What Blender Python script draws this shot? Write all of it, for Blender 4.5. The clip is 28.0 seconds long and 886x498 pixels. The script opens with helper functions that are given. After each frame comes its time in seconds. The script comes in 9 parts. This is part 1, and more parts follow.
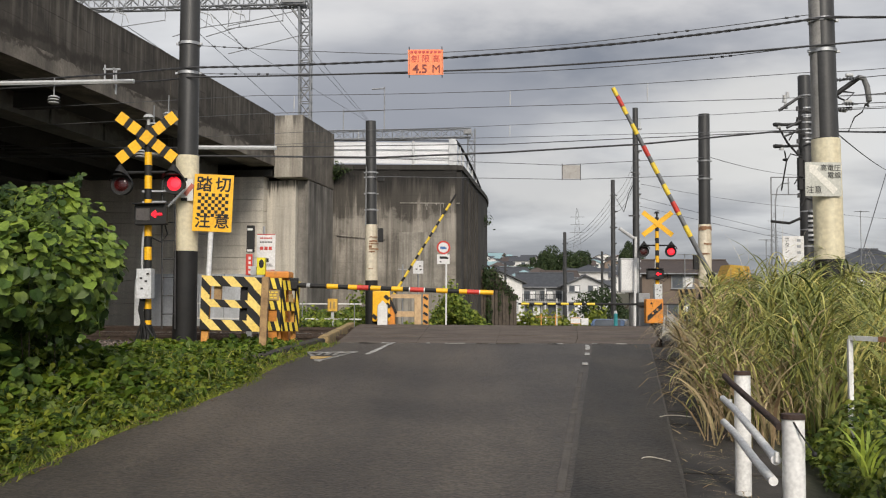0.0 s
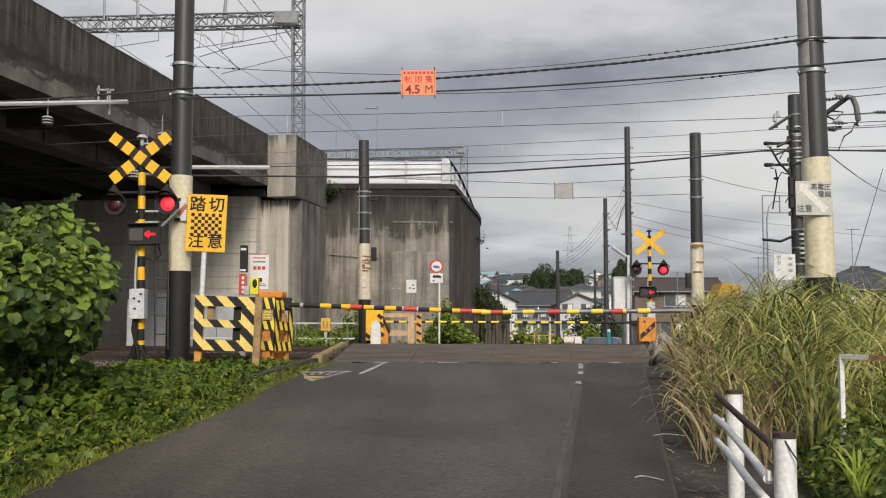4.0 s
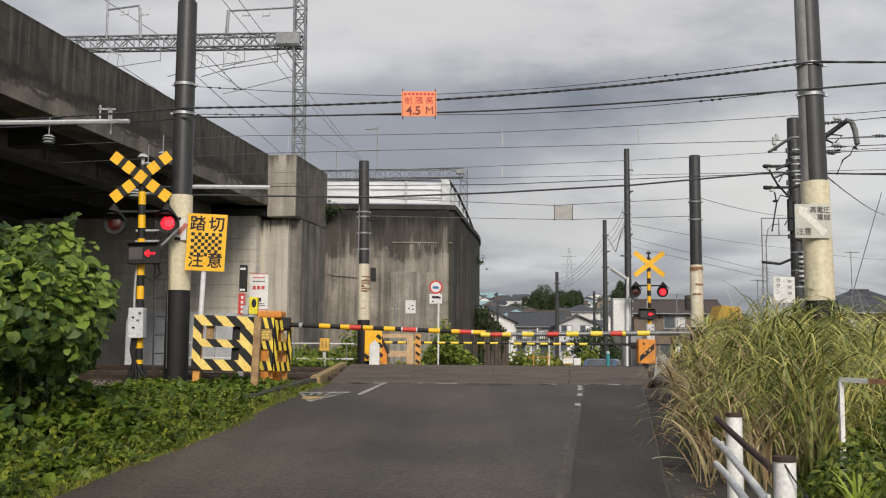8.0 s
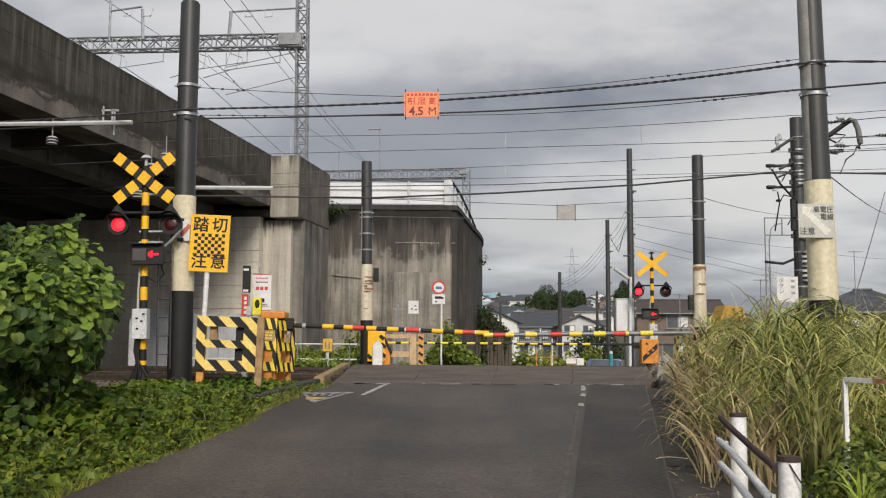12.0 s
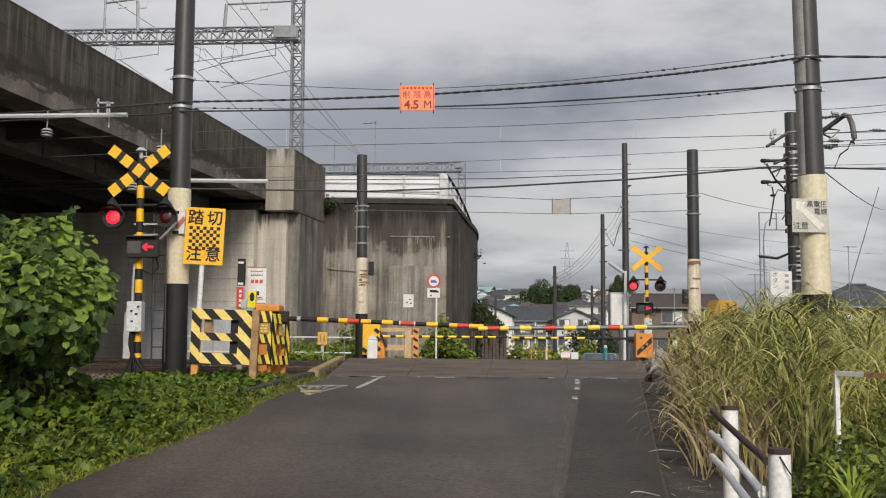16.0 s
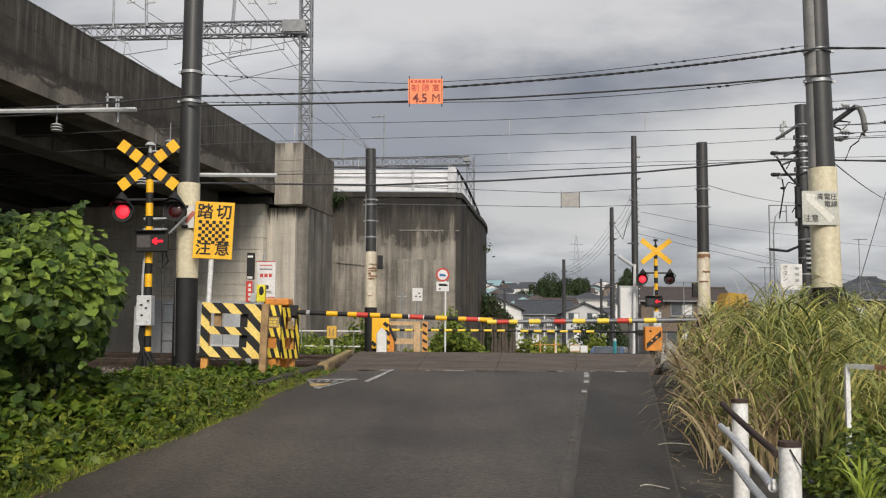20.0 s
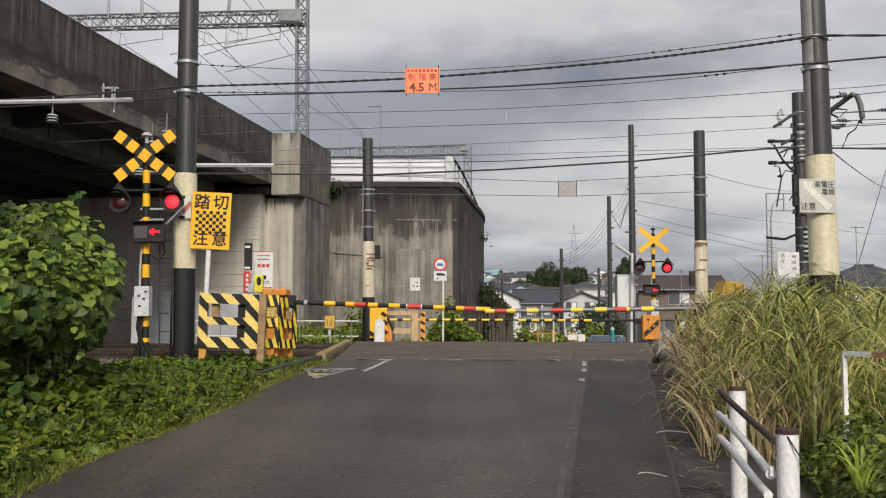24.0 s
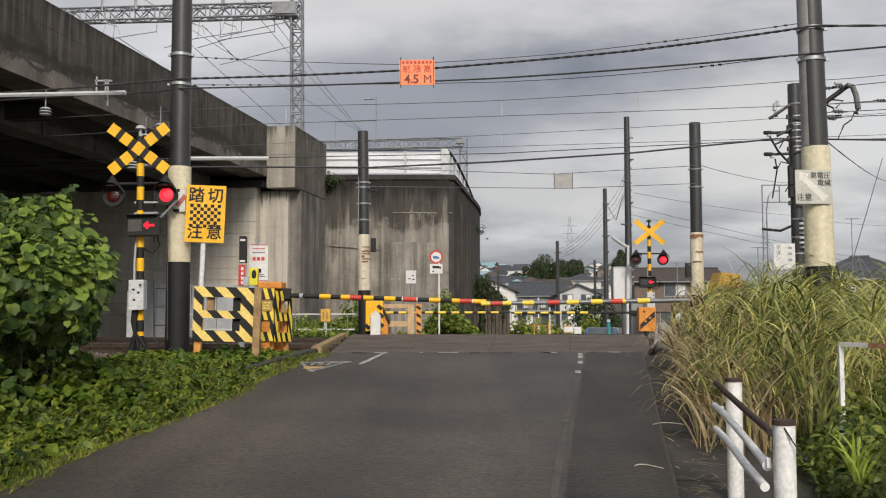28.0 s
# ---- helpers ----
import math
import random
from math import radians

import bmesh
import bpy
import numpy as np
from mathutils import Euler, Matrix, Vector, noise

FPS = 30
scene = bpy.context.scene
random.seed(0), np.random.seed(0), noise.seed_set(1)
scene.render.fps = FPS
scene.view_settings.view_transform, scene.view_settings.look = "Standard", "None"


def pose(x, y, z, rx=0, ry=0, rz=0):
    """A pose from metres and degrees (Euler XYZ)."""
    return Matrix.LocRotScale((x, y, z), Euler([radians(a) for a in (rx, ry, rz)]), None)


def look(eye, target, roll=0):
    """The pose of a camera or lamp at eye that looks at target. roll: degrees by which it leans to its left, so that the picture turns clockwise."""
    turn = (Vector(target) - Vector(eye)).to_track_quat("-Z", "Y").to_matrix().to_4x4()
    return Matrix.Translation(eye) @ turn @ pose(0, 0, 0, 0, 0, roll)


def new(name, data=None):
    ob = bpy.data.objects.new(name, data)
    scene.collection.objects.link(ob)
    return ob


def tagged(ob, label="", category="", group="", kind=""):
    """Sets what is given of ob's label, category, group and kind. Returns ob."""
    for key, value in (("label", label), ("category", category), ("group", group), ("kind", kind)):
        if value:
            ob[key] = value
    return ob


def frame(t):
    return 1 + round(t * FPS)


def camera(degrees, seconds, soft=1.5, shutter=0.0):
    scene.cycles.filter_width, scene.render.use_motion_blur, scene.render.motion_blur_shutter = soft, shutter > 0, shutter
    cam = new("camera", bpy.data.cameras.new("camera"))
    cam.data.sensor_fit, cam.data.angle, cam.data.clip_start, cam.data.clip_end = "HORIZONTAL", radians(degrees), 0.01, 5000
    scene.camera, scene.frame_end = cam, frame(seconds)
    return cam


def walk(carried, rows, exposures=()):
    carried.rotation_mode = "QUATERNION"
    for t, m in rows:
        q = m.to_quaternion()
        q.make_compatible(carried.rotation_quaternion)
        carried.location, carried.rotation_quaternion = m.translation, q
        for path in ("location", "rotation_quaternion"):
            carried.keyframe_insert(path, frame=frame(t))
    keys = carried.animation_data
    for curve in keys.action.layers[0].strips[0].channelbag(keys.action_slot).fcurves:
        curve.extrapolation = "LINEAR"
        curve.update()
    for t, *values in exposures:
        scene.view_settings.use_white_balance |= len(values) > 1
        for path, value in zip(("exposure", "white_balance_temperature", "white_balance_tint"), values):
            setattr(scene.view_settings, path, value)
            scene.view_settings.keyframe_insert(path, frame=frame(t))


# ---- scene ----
cam = camera(50.0, 28.0, soft=1.15)
# seconds, yaw, pitch, roll, and the small drift of the held camera
PATH = [
    (0, 0.022, 3.211, -0.264, 0.015, 0.053, -0.007),
    (0.5, 0.073, 3.412, -0.277, 0.022, 0.048, -0.006),
    (1, -0.384, 3.409, -0.172, 0.021, 0.065, -0.004),
    (1.5, -0.225, 3.290, -0.191, 0.020, 0.046, -0.007),
    (2, -0.208, 3.562, -0.171, 0.019, 0.055, -0.003),
    (2.5, -0.092, 3.904, -0.177, 0.022, 0.045, -0.006),
    (3, -0.393, 3.890, -0.142, 0.021, 0.036, -0.002),
    (3.5, -0.512, 3.715, -0.136, 0.015, 0.018, -0.003),
    (4, -0.390, 4.332, -0.085, 0.012, 0.014, 0.002),
    (4.5, -0.508, 4.612, -0.196, 0.007, 0.008, 0.002),
    (6.5, -0.444, 5.376, -0.453, 0.006, 0.013, 0.001),
    (7, -0.257, 5.376, -0.484, 0.009, 0.010, 0.000),
    (7.5, -0.445, 5.448, -0.434, 0.005, 0.000, 0.005),
    (8, -0.458, 5.574, -0.409, 0.008, 0.006, 0.004),
    (8.5, -0.179, 5.596, -0.406, -0.001, -0.008, 0.002),
    (9, -0.278, 5.773, -0.415, 0.009, -0.002, -0.000),
    (9.5, -0.579, 5.535, -0.326, 0.005, 0.006, 0.005),
    (10, -0.507, 5.440, -0.323, 0.010, 0.004, 0.001),
    (10.5, -0.229, 5.638, -0.335, 0.000, -0.007, 0.001),
    (11, -0.180, 5.702, -0.332, 0.003, 0.001, -0.001),
    (11.5, -0.088, 5.442, -0.364, 0.006, -0.001, -0.001),
    (12, -0.290, 5.591, -0.311, 0.001, 0.002, 0.005),
    (12.5, -0.344, 5.703, -0.313, -0.002, 0.005, -0.001),
    (14.5, -0.217, 4.911, -0.020, 0.014, -0.014, -0.004),
    (15, 0.494, 4.579, -0.405, 0.017, -0.036, -0.004),
    (15.5, -0.216, 4.962, -0.479, 0.018, -0.024, -0.004),
    (16, -0.584, 5.225, -0.453, 0.009, -0.020, -0.002),
    (16.5, -0.193, 5.176, -0.488, 0.012, -0.016, -0.002),
    (17, -0.260, 4.922, -0.452, 0.014, -0.002, -0.006),
    (17.5, -0.050, 4.600, -0.455, 0.010, -0.015, -0.007),
    (18, -0.156, 4.647, -0.468, 0.013, -0.014, -0.007),
    (18.5, -0.044, 4.852, -0.453, 0.012, -0.015, -0.003),
    (19, -0.079, 4.667, -0.421, 0.009, -0.025, -0.002),
    (19.5, 0.043, 4.986, -0.412, 0.007, -0.024, -0.005),
    (20, -0.038, 4.840, -0.365, 0.010, -0.015, -0.004),
    (20.5, -0.461, 4.728, -0.318, 0.003, -0.019, -0.001),
    (21, -0.243, 4.539, -0.340, 0.007, -0.013, -0.007),
    (21.5, -0.188, 4.335, -0.325, 0.008, -0.009, -0.007),
    (23.5, -0.199, 4.230, -0.217, 0.007, -0.020, -0.006),
    (24, -0.169, 4.217, -0.116, 0.010, -0.010, -0.007),
    (24.5, 0.154, 3.817, -0.147, 0.009, -0.020, -0.004),
    (25, 0.354, 4.023, -0.116, 0.008, -0.020, -0.005),
    (25.5, 0.151, 4.205, -0.120, 0.003, -0.034, -0.002),
    (26, -0.108, 4.728, -0.092, 0.008, -0.028, -0.003),
    (26.5, -0.112, 5.232, -0.049, 0.016, -0.011, -0.007),
    (27, -0.270, 4.724, -0.014, 0.012, -0.010, -0.009),
    (27.5, -0.234, 4.196, 0.028, 0.021, 0.011, -0.011),
    (28, -0.387, 3.793, 0.103, 0.020, 0.030, -0.012),
]
EYE = 1.6
walk(cam, [(t, pose(x, y, EYE + z, 90 + p, r, w)) for t, w, p, r, x, y, z in PATH], exposures=[(0, 0.17, 6900, 11), (3, 0.15, 6900, 11), (7, 0.1, 6900, 11), (28, 0.11, 6900, 11)])

# ---- sky and sun: a bright, broken overcast ----
SUN_EL, SUN_AZ = radians(31), radians(172)

# cloud banks: sideways and upward slope of their middles, half widths, weight, colour
CLOUDS = (
    (0.02, 0.36, 0.5, 0.09, 0.8, (0.63, 0.645, 0.672)),
    (-0.06, 0.215, 0.2, 0.06, 0.82, (0.28, 0.3, 0.352)),
    (0.11, 0.13, 0.13, 0.045, 0.8, (0.57, 0.585, 0.605)),
    (0.33, 0.17, 0.2, 0.09, 0.8, (0.60, 0.615, 0.625)),
)


def make_world():
    w = bpy.data.worlds.new("overcast")
    scene.world = w
    w.use_nodes = True
    nt = w.node_tree
    nt.nodes.clear()
    N = nt.nodes.new
    L = nt.links.new
    out = N("ShaderNodeOutputWorld")
    add = N("ShaderNodeAddShader")
    tc = N("ShaderNodeTexCoord")
    sep = N("ShaderNodeSeparateXYZ")
    L(tc.outputs["Generated"], sep.inputs[0])
    # cloud layer: flatten directions towards the horizon
    zc = N("ShaderNodeMath"); zc.operation = "MAXIMUM"; zc.inputs[1].default_value = 0.0
    L(sep.outputs["Z"], zc.inputs[0])
    za = N("ShaderNodeMath"); za.operation = "ADD"; za.inputs[1].default_value = 0.13
    L(zc.outputs[0], za.inputs[0])
    dx = N("ShaderNodeMath"); dx.operation = "DIVIDE"
    dy = N("ShaderNodeMath"); dy.operation = "DIVIDE"
    L(sep.outputs["X"], dx.inputs[0]); L(za.outputs[0], dx.inputs[1])
    L(sep.outputs["Y"], dy.inputs[0]); L(za.outputs[0], dy.inputs[1])
    com = N("ShaderNodeCombineXYZ")
    L(dx.outputs[0], com.inputs[0]); L(dy.outputs[0], com.inputs[1])
    mp = N("ShaderNodeMapping")
    mp.inputs["Location"].default_value = (0.7, 1.35, 0.0)
    mp.inputs["Scale"].default_value = (0.5, 0.62, 1.0)
    L(com.outputs[0], mp.inputs[0])
    n1 = N("ShaderNodeTexNoise"); n1.inputs["Scale"].default_value = 1.0; n1.inputs["Detail"].default_value = 6; n1.inputs["Roughness"].default_value = 0.52; n1.inputs["Distortion"].default_value = 0.25
    L(mp.outputs[0], n1.inputs["Vector"])
    ramp = N("ShaderNodeValToRGB")
    e = ramp.color_ramp.elements
    e[0].position, e[0].color = 0.39, (0.188, 0.212, 0.262, 1)
    e[1].position, e[1].color = 0.62, (0.6, 0.632, 0.675, 1)
    mid = ramp.color_ramp.elements.new(0.5); mid.color = (0.332, 0.355, 0.405, 1)
    L(n1.outputs["Fac"], ramp.inputs[0])
    # paler band low over the land
    hz = N("ShaderNodeMapRange"); hz.inputs["From Min"].default_value = 0.0; hz.inputs["From Max"].default_value = 0.095
    hz.inputs["To Min"].default_value = 0.9; hz.inputs["To Max"].default_value = 0.0
    L(zc.outputs[0], hz.inputs["Value"])
    mixh = N("ShaderNodeMix"); mixh.data_type = "RGBA"
    L(hz.outputs[0], mixh.inputs["Factor"]); L(ramp.outputs[0], mixh.inputs[6]); mixh.inputs[7].default_value = (0.255, 0.278, 0.315, 1)
    # broad banks and thin places in the cloud, with ragged edges
    last = mixh.outputs[2]
    ya = N("ShaderNodeMath"); ya.operation = "ABSOLUTE"; L(sep.outputs["Y"], ya.inputs[0])
    ym = N("ShaderNodeMath"); ym.operation = "MAXIMUM"; ym.inputs[1].default_value = 0.05; L(ya.outputs[0], ym.inputs[0])
    pu = N("ShaderNodeMath"); pu.operation = "DIVIDE"; L(sep.outputs["X"], pu.inputs[0]); L(ym.outputs[0], pu.inputs[1])
    pv = N("ShaderNodeMath"); pv.operation = "DIVIDE"; L(sep.outputs["Z"], pv.inputs[0]); L(ym.outputs[0], pv.inputs[1])
    puv = N("ShaderNodeCombineXYZ"); L(pu.outputs[0], puv.inputs[0]); L(pv.outputs[0], puv.inputs[1])
    n2 = N("ShaderNodeTexNoise"); n2.inputs["Scale"].default_value = 7.0; n2.inputs["Detail"].default_value = 6; n2.inputs["Roughness"].default_value = 0.55
    mw = N("ShaderNodeMapping"); mw.inputs["Scale"].default_value = (1.0, 2.2, 1.0); L(puv.outputs[0], mw.inputs[0]); L(mw.outputs[0], n2.inputs["Vector"])
    for u0, v0, su, sv, amount, c in CLOUDS:
        mc = N("ShaderNodeMapping"); mc.vector_type = "TEXTURE"
        mc.inputs["Location"].default_value = (u0, v0, 0); mc.inputs["Scale"].default_value = (su, sv, 1)
        L(puv.outputs[0], mc.inputs[0])
        ln = N("ShaderNodeVectorMath"); ln.operation = "LENGTH"; L(mc.outputs[0], ln.inputs[0])
        wob = N("ShaderNodeMath"); wob.operation = "MULTIPLY_ADD"; wob.inputs[1].default_value = 1.5; L(n2.outputs["Fac"], wob.inputs[0]); L(ln.outputs["Value"], wob.inputs[2])
        tr_ = N("ShaderNodeMapRange"); tr_.interpolation_type = "SMOOTHSTEP"
        tr_.inputs["From Min"].default_value = 1.0; tr_.inputs["From Max"].default_value = 2.0
        tr_.inputs["To Min"].default_value = amount; tr_.inputs["To Max"].default_value = 0.0
        L(wob.outputs[0], tr_.inputs["Value"])
        mixt = N("ShaderNodeMix"); mixt.data_type = "RGBA"
        L(tr_.outputs[0], mixt.inputs["Factor"]); L(last, mixt.inputs[6]); mixt.inputs[7].default_value = (*c, 1)
        last = mixt.outputs[2]
    # the cloud is thinner and brighter round the sun
    sd = N("ShaderNodeVectorMath"); sd.operation = "DOT_PRODUCT"
    L(tc.outputs["Generated"], sd.inputs[0])
    sd.inputs[1].default_value = (math.sin(SUN_AZ) * math.cos(SUN_EL), math.cos(SUN_AZ) * math.cos(SUN_EL), math.sin(SUN_EL))
    sr = N("ShaderNodeMapRange"); sr.inputs["From Min"].default_value = 0.2; sr.inputs["From Max"].default_value = 1.0
    sr.inputs["To Min"].default_value = 1.0; sr.inputs["To Max"].default_value = 2.2
    L(sd.outputs["Value"], sr.inputs["Value"])
    # an overcast sky is brightest overhead
    zen = N("ShaderNodeMapRange"); zen.inputs["From Min"].default_value = 0.28; zen.inputs["From Max"].default_value = 1.0
    zen.inputs["To Min"].default_value = 1.0; zen.inputs["To Max"].default_value = 1.4
    L(sep.outputs["Z"], zen.inputs["Value"])
    mul = N("ShaderNodeMath"); mul.operation = "MULTIPLY"; L(sr.outputs[0], mul.inputs[0]); L(zen.outputs[0], mul.inputs[1])
    b1 = N("ShaderNodeBackground")
    L(last, b1.inputs["Color"]); L(mul.outputs[0], b1.inputs["Strength"])
    sky = N("ShaderNodeTexSky"); sky.sky_type = "NISHITA"; sky.sun_disc = False
    sky.sun_elevation, sky.sun_rotation = SUN_EL, SUN_AZ
    b2 = N("ShaderNodeBackground"); b2.inputs["Strength"].default_value = 0.006
    L(sky.outputs[0], b2.inputs["Color"])
    L(b1.outputs[0], add.inputs[0]); L(b2.outputs[0], add.inputs[1]); L(add.outputs[0], out.inputs["Surface"])


make_world()
sun_data = bpy.data.lights.new("sun", "SUN")
sun_data.energy, sun_data.angle, sun_data.color = 2.4, radians(18), (1.0, 0.95, 0.875)
sun = new("sun", sun_data)
sun.matrix_world = look((math.sin(SUN_AZ) * math.cos(SUN_EL) * 50, math.cos(SUN_AZ) * math.cos(SUN_EL) * 50, math.sin(SUN_EL) * 50), (0, 0, 0))


# ---- materials ----
MATS = {}


def mat(name, c1, c2=None, rough=0.6, metal=0.0, scale=3.0, fine=40.0, bump=0.15, streak=0.0, island=0.0, dirt=None, emit=0.0, coat=0.0, trans=0.0, rand=0.0, edge=(0.42, 0.62), freq=2.6):
    """A procedural surface: two-scale colour variation, relief, optional vertical streaks, per-piece variation, dirt."""
    if name in MATS:
        return MATS[name]
    m = bpy.data.materials.new(name)
    m.use_nodes = True
    nt = m.node_tree
    N, L = nt.nodes.new, nt.links.new
    bsdf = nt.nodes["Principled BSDF"]
    c2 = c2 or tuple(v * 0.78 for v in c1)
    tc = N("ShaderNodeTexCoord")
    n1 = N("ShaderNodeTexNoise"); n1.inputs["Scale"].default_value = scale; n1.inputs["Detail"].default_value = 5; n1.inputs["Roughness"].default_value = 0.6
    L(tc.outputs["Object"], n1.inputs["Vector"])
    r1 = N("ShaderNodeMapRange"); r1.inputs["From Min"].default_value = 0.36; r1.inputs["From Max"].default_value = 0.64
    L(n1.outputs["Fac"], r1.inputs["Value"])
    mix = N("ShaderNodeMix"); mix.data_type = "RGBA"
    mix.inputs[6].default_value, mix.inputs[7].default_value = (*c1, 1), (*c2, 1)
    L(r1.outputs[0], mix.inputs["Factor"])
    col = mix.outputs[2]
    n2 = N("ShaderNodeTexNoise"); n2.inputs["Scale"].default_value = fine; n2.inputs["Detail"].default_value = 3
    L(tc.outputs["Object"], n2.inputs["Vector"])
    if fine:
        v = N("ShaderNodeMapRange"); v.inputs["From Min"].default_value = 0.3; v.inputs["From Max"].default_value = 0.7
        v.inputs["To Min"].default_value = 0.86; v.inputs["To Max"].default_value = 1.12
        L(n2.outputs["Fac"], v.inputs["Value"])
        mm = N("ShaderNodeMix"); mm.data_type = "RGBA"; mm.blend_type = "MULTIPLY"; mm.inputs["Factor"].default_value = 1.0
        L(col, mm.inputs[6]); L(v.outputs[0], mm.inputs[7]); col = mm.outputs[2]
    if streak:
        mp = N("ShaderNodeMapping"); mp.inputs["Scale"].default_value = (freq, freq, 0.13)
        L(tc.outputs["Object"], mp.inputs[0])
        n3 = N("ShaderNodeTexNoise"); n3.inputs["Scale"].default_value = 1.0; n3.inputs["Detail"].default_value = 6; n3.inputs["Roughness"].default_value = 0.65
        L(mp.outputs[0], n3.inputs["Vector"])
        r3 = N("ShaderNodeMapRange"); r3.inputs["From Min"].default_value, r3.inputs["From Max"].default_value = edge
        r3.inputs["To Min"].default_value = 0.0; r3.inputs["To Max"].default_value = streak
        L(n3.outputs["Fac"], r3.inputs["Value"])
        ms = N("ShaderNodeMix"); ms.data_type = "RGBA"
        L(r3.outputs[0], ms.inputs["Factor"]); L(col, ms.inputs[6]); ms.inputs[7].default_value = (*(dirt or (0.05, 0.047, 0.043)), 1)
        col = ms.outputs[2]
    elif dirt:
        n3 = N("ShaderNodeTexNoise"); n3.inputs["Scale"].default_value = scale * 2.7; n3.inputs["Detail"].default_value = 7; n3.inputs["Roughness"].default_value = 0.7
        L(tc.outputs["Object"], n3.inputs["Vector"])
        r3 = N("ShaderNodeMapRange"); r3.inputs["From Min"].default_value = 0.56; r3.inputs["From Max"].default_value = 0.68
        r3.inputs["To Max"].default_value = 0.75
        L(n3.outputs["Fac"], r3.inputs["Value"])
        ms = N("ShaderNodeMix"); ms.data_type = "RGBA"
        L(r3.outputs[0], ms.inputs["Factor"]); L(col, ms.inputs[6]); ms.inputs[7].default_value = (*dirt, 1)
        col = ms.outputs[2]
    if island or rand:
        if island:
            g = N("ShaderNodeNewGeometry"); src = g.outputs["Random Per Island"]
        else:
            g = N("ShaderNodeObjectInfo"); src = g.outputs["Random"]
        k = island or rand
        hv = N("ShaderNodeHueSaturation")
        a = N("ShaderNodeMapRange"); a.inputs["To Min"].default_value = 1 - k; a.inputs["To Max"].default_value = 1 + k
        L(src, a.inputs["Value"]); L(a.outputs[0], hv.inputs["Value"])
        b = N("ShaderNodeMapRange"); b.inputs["To Min"].default_value = 0.5 + k * 0.06; b.inputs["To Max"].default_value = 0.5 - k * 0.06
        if island:
            L(src, b.inputs["Value"]); L(b.outputs[0], hv.inputs["Hue"])
        L(col, hv.inputs["Color"]); col = hv.outputs[0]
    L(col, bsdf.inputs["Base Color"])
    rr = N("ShaderNodeMapRange"); rr.inputs["To Min"].default_value = max(0.02, rough - 0.1); rr.inputs["To Max"].default_value = min(1, rough + 0.12)
    L(n2.outputs["Fac"], rr.inputs["Value"]); L(rr.outputs[0], bsdf.inputs["Roughness"])
    bsdf.inputs["Metallic"].default_value = metal
    bsdf.inputs["Coat Weight"].default_value = coat
    if trans:
        bsdf.inputs["Specular IOR Level"].default_value = 0.28
    if emit:
        bsdf.inputs["Emission Color"].default_value = (*c1, 1)
        bsdf.inputs["Emission Strength"].default_value = emit
    if bump:
        bp = N("ShaderNodeBump"); bp.inputs["Strength"].default_value = bump; bp.inputs["Distance"].default_value = 0.02
        L(n2.outputs["Fac"], bp.inputs["Height"]); L(bp.outputs[0], bsdf.inputs["Normal"])
    if trans:
        tr = N("ShaderNodeBsdfTranslucent"); L(col, tr.inputs["Color"])
        mx = N("ShaderNodeMixShader"); mx.inputs[0].default_value = trans
        L(bsdf.outputs[0], mx.inputs[1]); L(tr.outputs[0], mx.inputs[2])
        L(mx.outputs[0], nt.nodes["Material Output"].inputs["Surface"])
    MATS[name] = m
    return m




def asphalt(name, c1, c2, spec, patch):
    """Damp asphalt: broad patches, streaks along the lane, stone grain."""
    m = mat(name, c1, c2, 0.56, scale=patch, fine=38, bump=0.65)
    nt = m.node_tree
    N, L = nt.nodes.new, nt.links.new
    bsdf = nt.nodes["Principled BSDF"]
    src = bsdf.inputs["Base Color"].links[0].from_socket
    tc = N("ShaderNodeTexCoord")
    mp = N("ShaderNodeMapping"); mp.inputs["Rotation"].default_value = (0, 0, radians(9)); mp.inputs["Scale"].default_value = (1.7, 0.09, 1)
    L(tc.outputs["Object"], mp.inputs[0])
    ns = N("ShaderNodeTexNoise"); ns.inputs["Scale"].default_value = 1.0; ns.inputs["Detail"].default_value = 4
    L(mp.outputs[0], ns.inputs["Vector"])
    rs_ = N("ShaderNodeMapRange"); rs_.inputs["From Min"].default_value = 0.35; rs_.inputs["From Max"].default_value = 0.65; rs_.inputs["To Min"].default_value = 0.82; rs_.inputs["To Max"].default_value = 1.22
    L(ns.outputs["Fac"], rs_.inputs["Value"])
    vo = N("ShaderNodeTexVoronoi"); vo.inputs["Scale"].default_value = 48
    L(tc.outputs["Object"], vo.inputs["Vector"])
    rv = N("ShaderNodeMapRange"); rv.inputs["From Min"].default_value = 0.0; rv.inputs["From Max"].default_value = 1.0; rv.inputs["To Min"].default_value = 0.55; rv.inputs["To Max"].default_value = 1.5
    sx = N("ShaderNodeSeparateColor"); L(vo.outputs["Color"], sx.inputs[0]); L(sx.outputs[0], rv.inputs["Value"])
    mu = N("ShaderNodeMath"); mu.operation = "MULTIPLY"; L(rs_.outputs[0], mu.inputs[0]); L(rv.outputs[0], mu.inputs[1])
    mx = N("ShaderNodeMix"); mx.data_type = "RGBA"; mx.blend_type = "MULTIPLY"; mx.inputs["Factor"].default_value = 1.0
    L(src, mx.inputs[6]); L(mu.outputs[0], mx.inputs[7]); L(mx.outputs[2], bsdf.inputs["Base Color"])
    bsdf.inputs["Specular IOR Level"].default_value = spec
    return m


